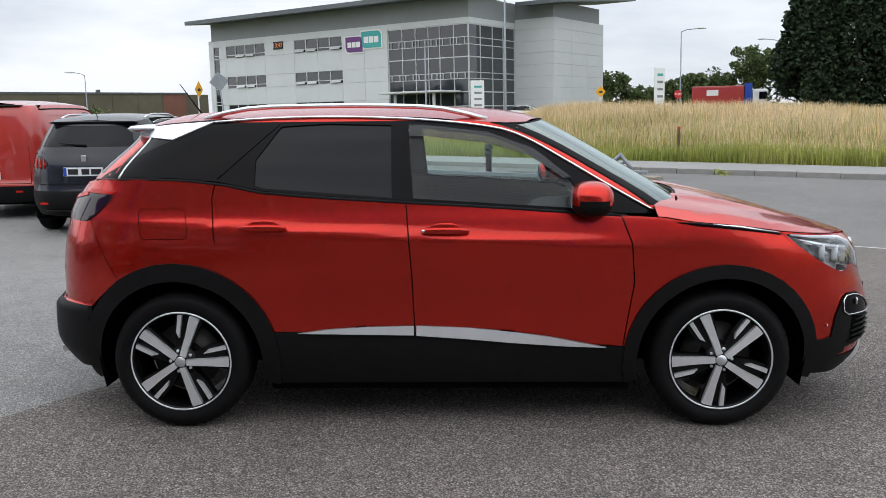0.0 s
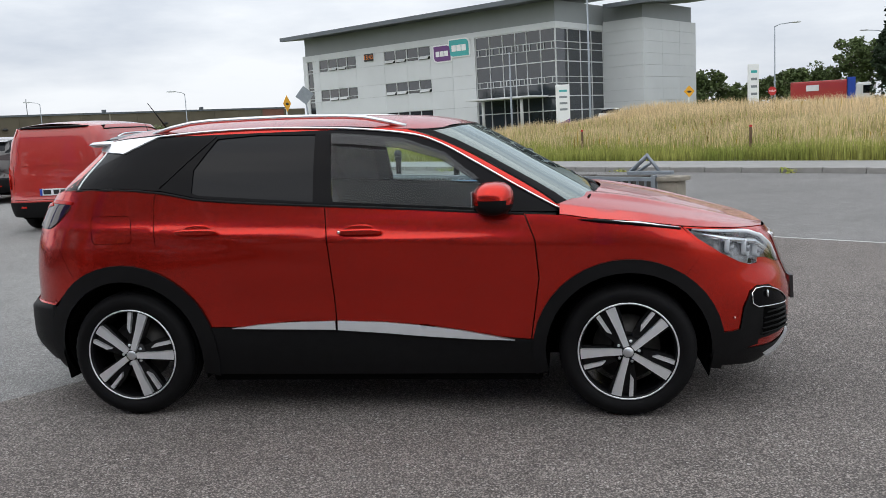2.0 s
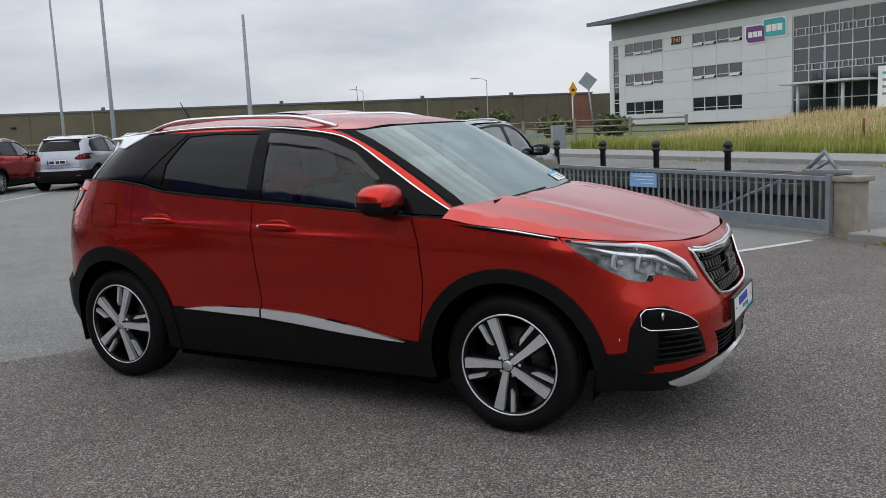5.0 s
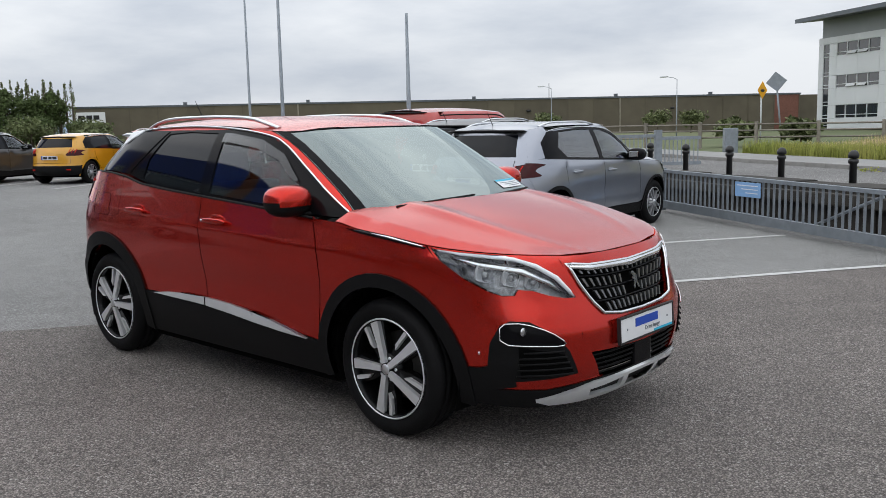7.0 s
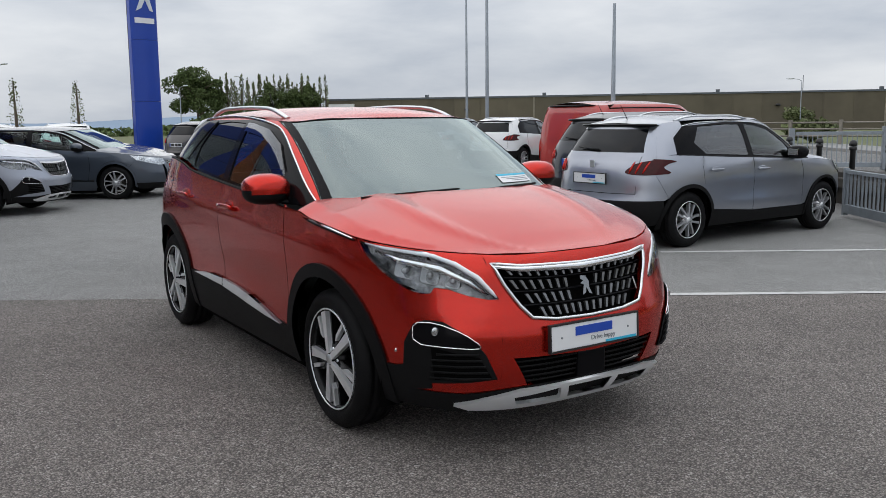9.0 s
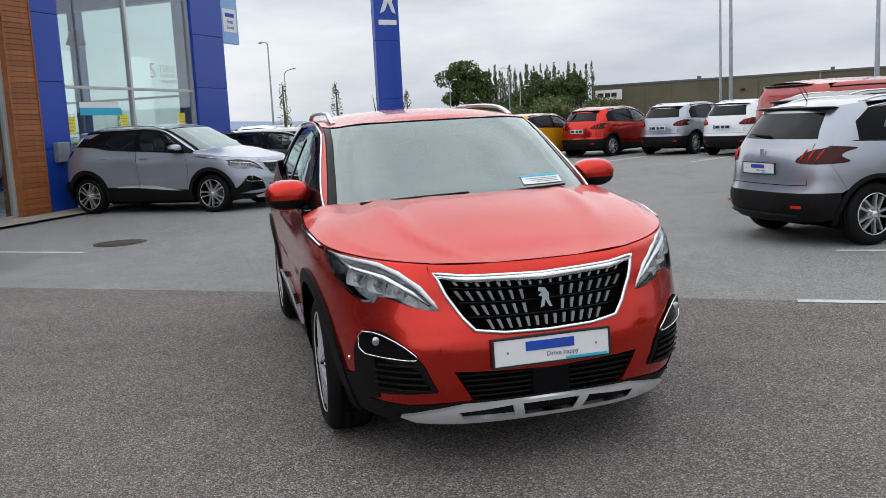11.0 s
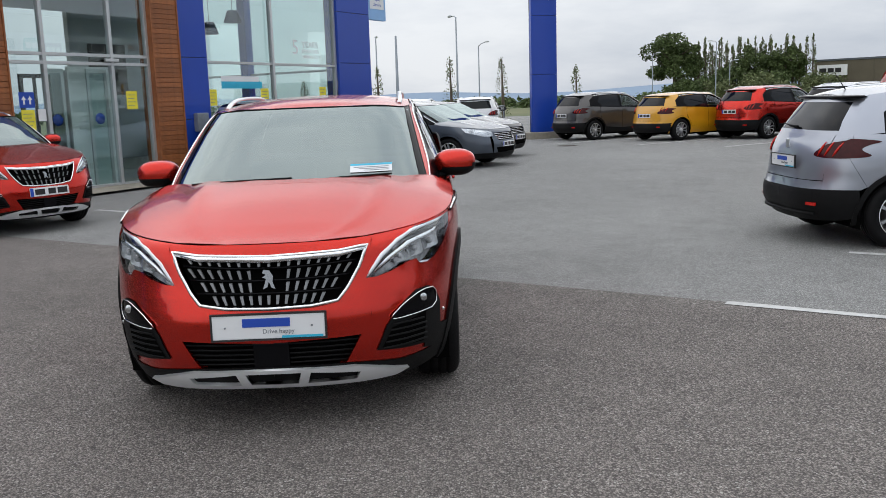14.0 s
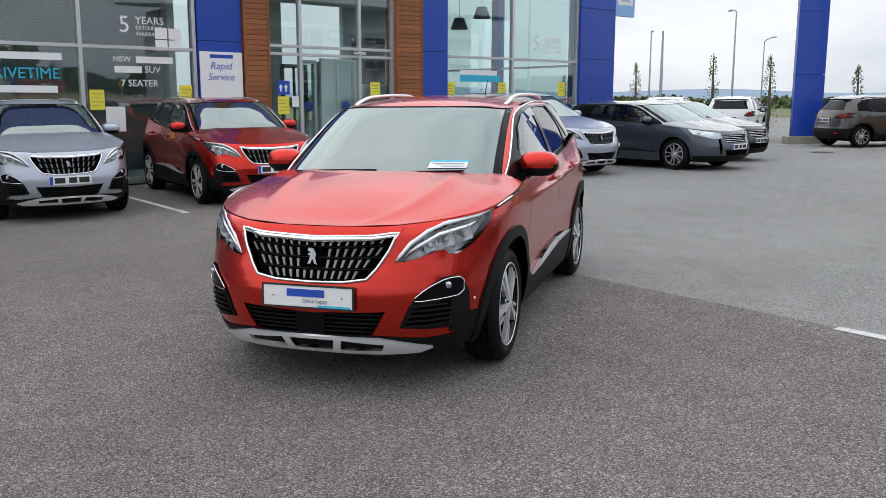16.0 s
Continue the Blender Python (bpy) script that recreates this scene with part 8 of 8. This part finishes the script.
def blades(name, n, a_rng, b_rng, h, w, material, label, power=1.0, thin=0.0):
    """A stand of grass: single bent blades, thicker toward the path."""
    a = a_rng[0] + (a_rng[1] - a_rng[0]) * rng.random(n) ** power
    b = b_rng[0] + (b_rng[1] - b_rng[0]) * rng.random(n)
    if thin:
        keepm = np.array([noise.noise((p * 0.35, q * 0.35, 1.7)) for p, q in zip(a, b)]) > thin
        a, b = a[keepm], b[keepm]
        n = len(a)
    x, y = a * AX - b * AY, a * AY + b * AX
    cx, cy = 45 * np.tanh((x - 1.35) / 45), 60 * np.tanh((y - 4.1) / 60)
    z = 0.025 - 0.0098 * cx + 0.008 * cy + field_z(a, b) - 0.03
    hh = h[0] + (h[1] - h[0]) * rng.random(n)
    hh *= 0.75 + 0.5 * np.array([noise.noise((p * 0.25, q * 0.25, 9.0)) for p, q in zip(a, b)])
    ww = w * (0.6 + 0.8 * rng.random(n))
    th = rng.random(n) * math.tau
    lean = 0.28 * hh * rng.random(n)
    lt = rng.random(n) * math.tau
    dx, dy = np.cos(th) * ww / 2, np.sin(th) * ww / 2
    lx, ly = np.cos(lt) * lean, np.sin(lt) * lean
    V = np.empty((n, 5, 3))
    V[:, 0] = np.stack([x - dx, y - dy, z], 1)
    V[:, 1] = np.stack([x + dx, y + dy, z], 1)
    V[:, 2] = np.stack([x - dx * 0.8 + lx * 0.35, y - dy * 0.8 + ly * 0.35, z + hh * 0.6], 1)
    V[:, 3] = np.stack([x + dx * 0.8 + lx * 0.35, y + dy * 0.8 + ly * 0.35, z + hh * 0.6], 1)
    V[:, 4] = np.stack([x + lx, y + ly, z + hh], 1)
    o = np.arange(n)[:, None] * 5
    F = [tuple(f) for f in (o + np.array([0, 1, 3, 2])).tolist()] + [tuple(f) for f in (o + np.array([2, 3, 4])).tolist()]
    me = bpy.data.meshes.new(name)
    me.from_pydata(V.reshape(-1, 3).tolist(), [], F)
    me.materials.append(material)
    ob = new(name, me)
    return tagged(ob, label, "grass", "", "stuff")


blades("straw_grass", 170000, (24.6, 41), (-30, 25.5), (0.45, 0.9), 0.012, M["straw"], "tall dry straw coloured grass on the field", 0.75)
blades("green_grass", 120000, (23.2, 34), (-30, 26.5), (0.3, 0.72), 0.015, M["blade"], "lower green grass along the footpath edge", 1.7)
blades("tall_weeds", 1500, (24.5, 40), (-28, 24), (0.6, 1.05), 0.03, M["bloom"], "brown dock and ragwort heads among the grass", 1.0, 0.05)


def cards(n, pick, size, up=0.3):
    """Many small leaf sprays, each a bent pair of triangles; pick gives their places."""
    P = pick(n)
    n = len(P)
    d = rng.normal(size=(n, 3))
    d[:, 2] = d[:, 2] * 0.6 + up
    d /= np.linalg.norm(d, axis=1, keepdims=True)
    e = np.cross(d, rng.normal(size=(n, 3)))
    e /= np.linalg.norm(e, axis=1, keepdims=True)
    s = size * (0.5 + rng.random((n, 1)))
    V = np.stack([P - d * s * 0.5, P + e * s * 0.4 + np.cross(d, e) * s * 0.12, P + d * s * 0.6, P - e * s * 0.4 + np.cross(d, e) * s * 0.12], 1)
    o = np.arange(n)[:, None] * 4
    return V.reshape(-1, 3), (o + np.array([0, 1, 2, 3])).tolist()


def tree(x, y, h, r, label, material="leaf", kind="round", n=2600, size=0.34, up=0.0):
    t = thing("tree", pose(x, y, gz(x, y) + up), label, "tree", "trees round the estate")
    top = h * (0.62 if kind == "round" else 0.95)
    part("trunk", tube([(0, 0, -0.3), (0.05, 0.03, h * 0.25), (0, 0, top)], [0.02 * h + 0.05, 0.016 * h + 0.03, 0.02], 7), M["bark"], t)
    for k in range(6 if kind == "round" else 0):
        a = k * 1.05 + x
        z0 = h * (0.28 + 0.05 * k)
        part("limb", tube([(0, 0, z0), (math.cos(a) * r * 0.4, math.sin(a) * r * 0.4, z0 + h * 0.14), (math.cos(a) * r * 0.75, math.sin(a) * r * 0.75, z0 + h * 0.2)], [0.012 * h, 0.008 * h, 0.015], 5), M["bark"], t)
    lumps = []
    if kind == "round":
        for _ in range(46):
            d = rng.normal(size=3)
            d /= np.linalg.norm(d)
            q = rng.random() ** 0.4
            lumps.append((np.array([d[0] * r * 0.75 * q, d[1] * r * 0.75 * q, h * 0.6 + d[2] * h * 0.3 * q]), r * (0.14 + 0.16 * rng.random())))
    else:
        for k in range(140 if kind == "cone" else 90):
            f = rng.random() ** 0.8
            z = h * (0.06 + 0.92 * f)
            rad = r * (1 - f) ** (0.75 if kind == "cone" else 0.6) * (1.0 if kind == "plume" else 1.1)
            a = rng.random() * math.tau
            lumps.append((np.array([math.cos(a) * rad * 0.7, math.sin(a) * rad * 0.7, z]), max(0.1 * r, r * (0.24 if kind == "cone" else 0.3) * (1 - 0.6 * f))))

    def pick(n):
        i = rng.integers(0, len(lumps), n)
        c = np.array([lumps[k][0] for k in i])
        rr = np.array([lumps[k][1] for k in i])[:, None]
        d = rng.normal(size=(n, 3))
        d /= np.linalg.norm(d, axis=1, keepdims=True)
        return c + d * rr * (0.55 + 0.5 * rng.random((n, 1))) * np.array([1, 1, 0.8 if kind == "round" else 1.5 if kind == "cone" else 2.2])
    V, F = cards(n, pick, size, 1.6 if kind == "plume" else 0.3)
    me = bpy.data.meshes.new("crown")
    me.from_pydata(V.tolist(), [], F)
    me.materials.append(M[material])
    cr = new("crown", me)
    cr.parent = t
    return t


for x, y, h, r in ((33.6, 80.5, 15.5, 4.2), (37.5, 79.5, 17.5, 4.6), (41.5, 78.5, 16, 4.6), (45.5, 78, 17, 4.8), (50, 77, 16, 4.8), (36, 84, 15, 4.5), (43, 83, 18, 4.8)):
    tree(x, y, h, r, "tall dense dark green conifer", "conifer", "cone", 18000, 0.34, 0.6)
for x, y, h, r, n in ((44, 123, 12.5, 4.6, 3200), (49, 121, 9, 4, 2200), (39, 126, 8, 4, 2200), (22.5, 118, 7.5, 3.6, 2200), (27, 118, 5.5, 3.2, 1500), (31.5, 119, 6.5, 3, 1500), (35, 121, 7.5, 3, 1500), (20, 114, 5, 2.5, 1200)):
    tree(x, y, h, r, "round leafy green tree", "leaf", "round", n * 2, 0.34)
tree(-118, 44.2, 10.2, 5.0, "large round dark green tree", "leaf", "round", 17000, 0.28)
for i in range(37):
    x, y = -117.5 + 0.155 * i + 1.6 * math.sin(i * 3), 47.0 + 0.38 * i
    tree(x, y, 8.2 + 0.8 * math.sin(i * 2.1) + 0.4 * math.sin(i * 5.3), 0.8, "slim upright poplar in a row", "poplar", "plume", 520, 0.17)
for x, y, h, r in ((-113, 53.5, 8.0, 3.0), (-112, 57, 8.2, 3.2), (-111.5, 58.4, 7.8, 2.5), (-112, 50, 5.0, 3.0), (-106, 45.5, 3.8, 3), (-104, 52, 4, 3), (-100, 50, 3.2, 2.6), (-104, 41, 3.0, 3), (-99, 56, 3.2, 2.8)):
    tree(x, y, h, r, "broad green bush by the road", "leaf", "round", 5000, 0.24)
for x, y, h, r in ((-92, 53.5, 3.4, 3), (-96, 48, 3.4, 3.4), (-99, 44, 3.0, 3), (-52, 32, 1.6, 2.0), (-12.8, 44.6, 1.5, 1.3), (-20, 41, 1.3, 1.4), (-27, 38, 1.4, 1.5), (-10.0, 46.0, 1.4, 1.2), (-35, 34, 1.3, 1.5), (-60, 100, 3.0, 2.4), (-48, 108, 3.2, 2.6), (-38, 96, 2.8, 2.2)):
    tree(x, y, h, r, "low rough green bush", "poplar", "round", 1300, 0.26)
for x, y, h in ((-31.6, 4.6, 2.9), (-31.6, 7.7, 3.3), (-31.4, 9.9, 3.2), (-33.5, 13.5, 2.8), (-36.0, 1.0, 2.6)):
    tree(x, y, h, 0.5, "slim young tree planted at the lot's edge", "poplar", "plume", 420, 0.06)
# weeds at kerb, gate pillar and wall foot
def weed(a, b, n, r, h):
    w = thing("weed_tuft", at_lot(a, b), "small green weed tuft growing from a joint", "weed", "weeds in the joints")
    def pick(k):
        d = rng.normal(size=(k, 3)) * np.array([r, r, h * 0.4])
        d[:, 2] = np.abs(d[:, 2])
        return d
    V, F = cards(n, pick, 0.055, 0.9)
    me = bpy.data.meshes.new("leaves")
    me.from_pydata(V.tolist(), [], F)
    me.materials.append(M["blade"])
    o = new("leaves", me)
    o.parent = w


for a, b, n, r, h in ((10.5, 3.55, 150, 0.1, 0.16), (10.95, 3.45, 50, 0.07, 0.07), (20.45, 6.3, 70, 0.12, 0.18), (20.45, -1.9, 50, 0.1, 0.12), (20.42, 10.6, 50, 0.1, 0.12), (20.4, 16.5, 60, 0.2, 0.12)):
    weed(a, b, n, r, h)


def hills():
    bm = bmesh.new()
    # distance haze is painted into the hill colour as pale blue
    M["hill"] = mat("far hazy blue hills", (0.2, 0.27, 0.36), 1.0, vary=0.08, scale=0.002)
    top, bot = [], []
    for i in range(60):
        a = radians(140 + i * 1.6)
        hgt = 24 + 26 * max(0, noise.noise((i * 0.13, 2.2, 0)) + 0.25)
        top.append(bm.verts.new((2400 * math.cos(a), 2400 * math.sin(a), hgt)))
        bot.append(bm.verts.new((2100 * math.cos(a), 2100 * math.sin(a), -5)))
    for i in range(59):
        bm.faces.new((bot[i], bot[i + 1], top[i + 1], top[i]))
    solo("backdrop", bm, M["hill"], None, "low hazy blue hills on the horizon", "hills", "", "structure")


hills()
# a low far hedge line that closes the horizon
hd = []
for i in range(150):
    a = radians(38 + i * 1.25)
    R = 165 + 12 * math.sin(i * 0.7)
    hd.append((R * math.cos(a), R * math.sin(a), 1.6 + 1.6 * abs(noise.noise((i * 0.35, 0, 4)))))


def hedge_pick(n):
    i = rng.integers(0, len(hd), n)
    c = np.array([hd[k] for k in i])
    return np.stack([c[:, 0] + rng.normal(size=n) * 2.4, c[:, 1] + rng.normal(size=n) * 2.4, rng.random(n) ** 0.8 * c[:, 2] + 0.5], 1)


V, F = cards(15000, hedge_pick, 0.9)
me = bpy.data.meshes.new("far_hedge")
me.from_pydata(V.tolist(), [], F)
me.materials.append(M["leaf"])
tagged(new("far_hedge", me), "far green hedges and scrub along the horizon", "hedge", "", "stuff")
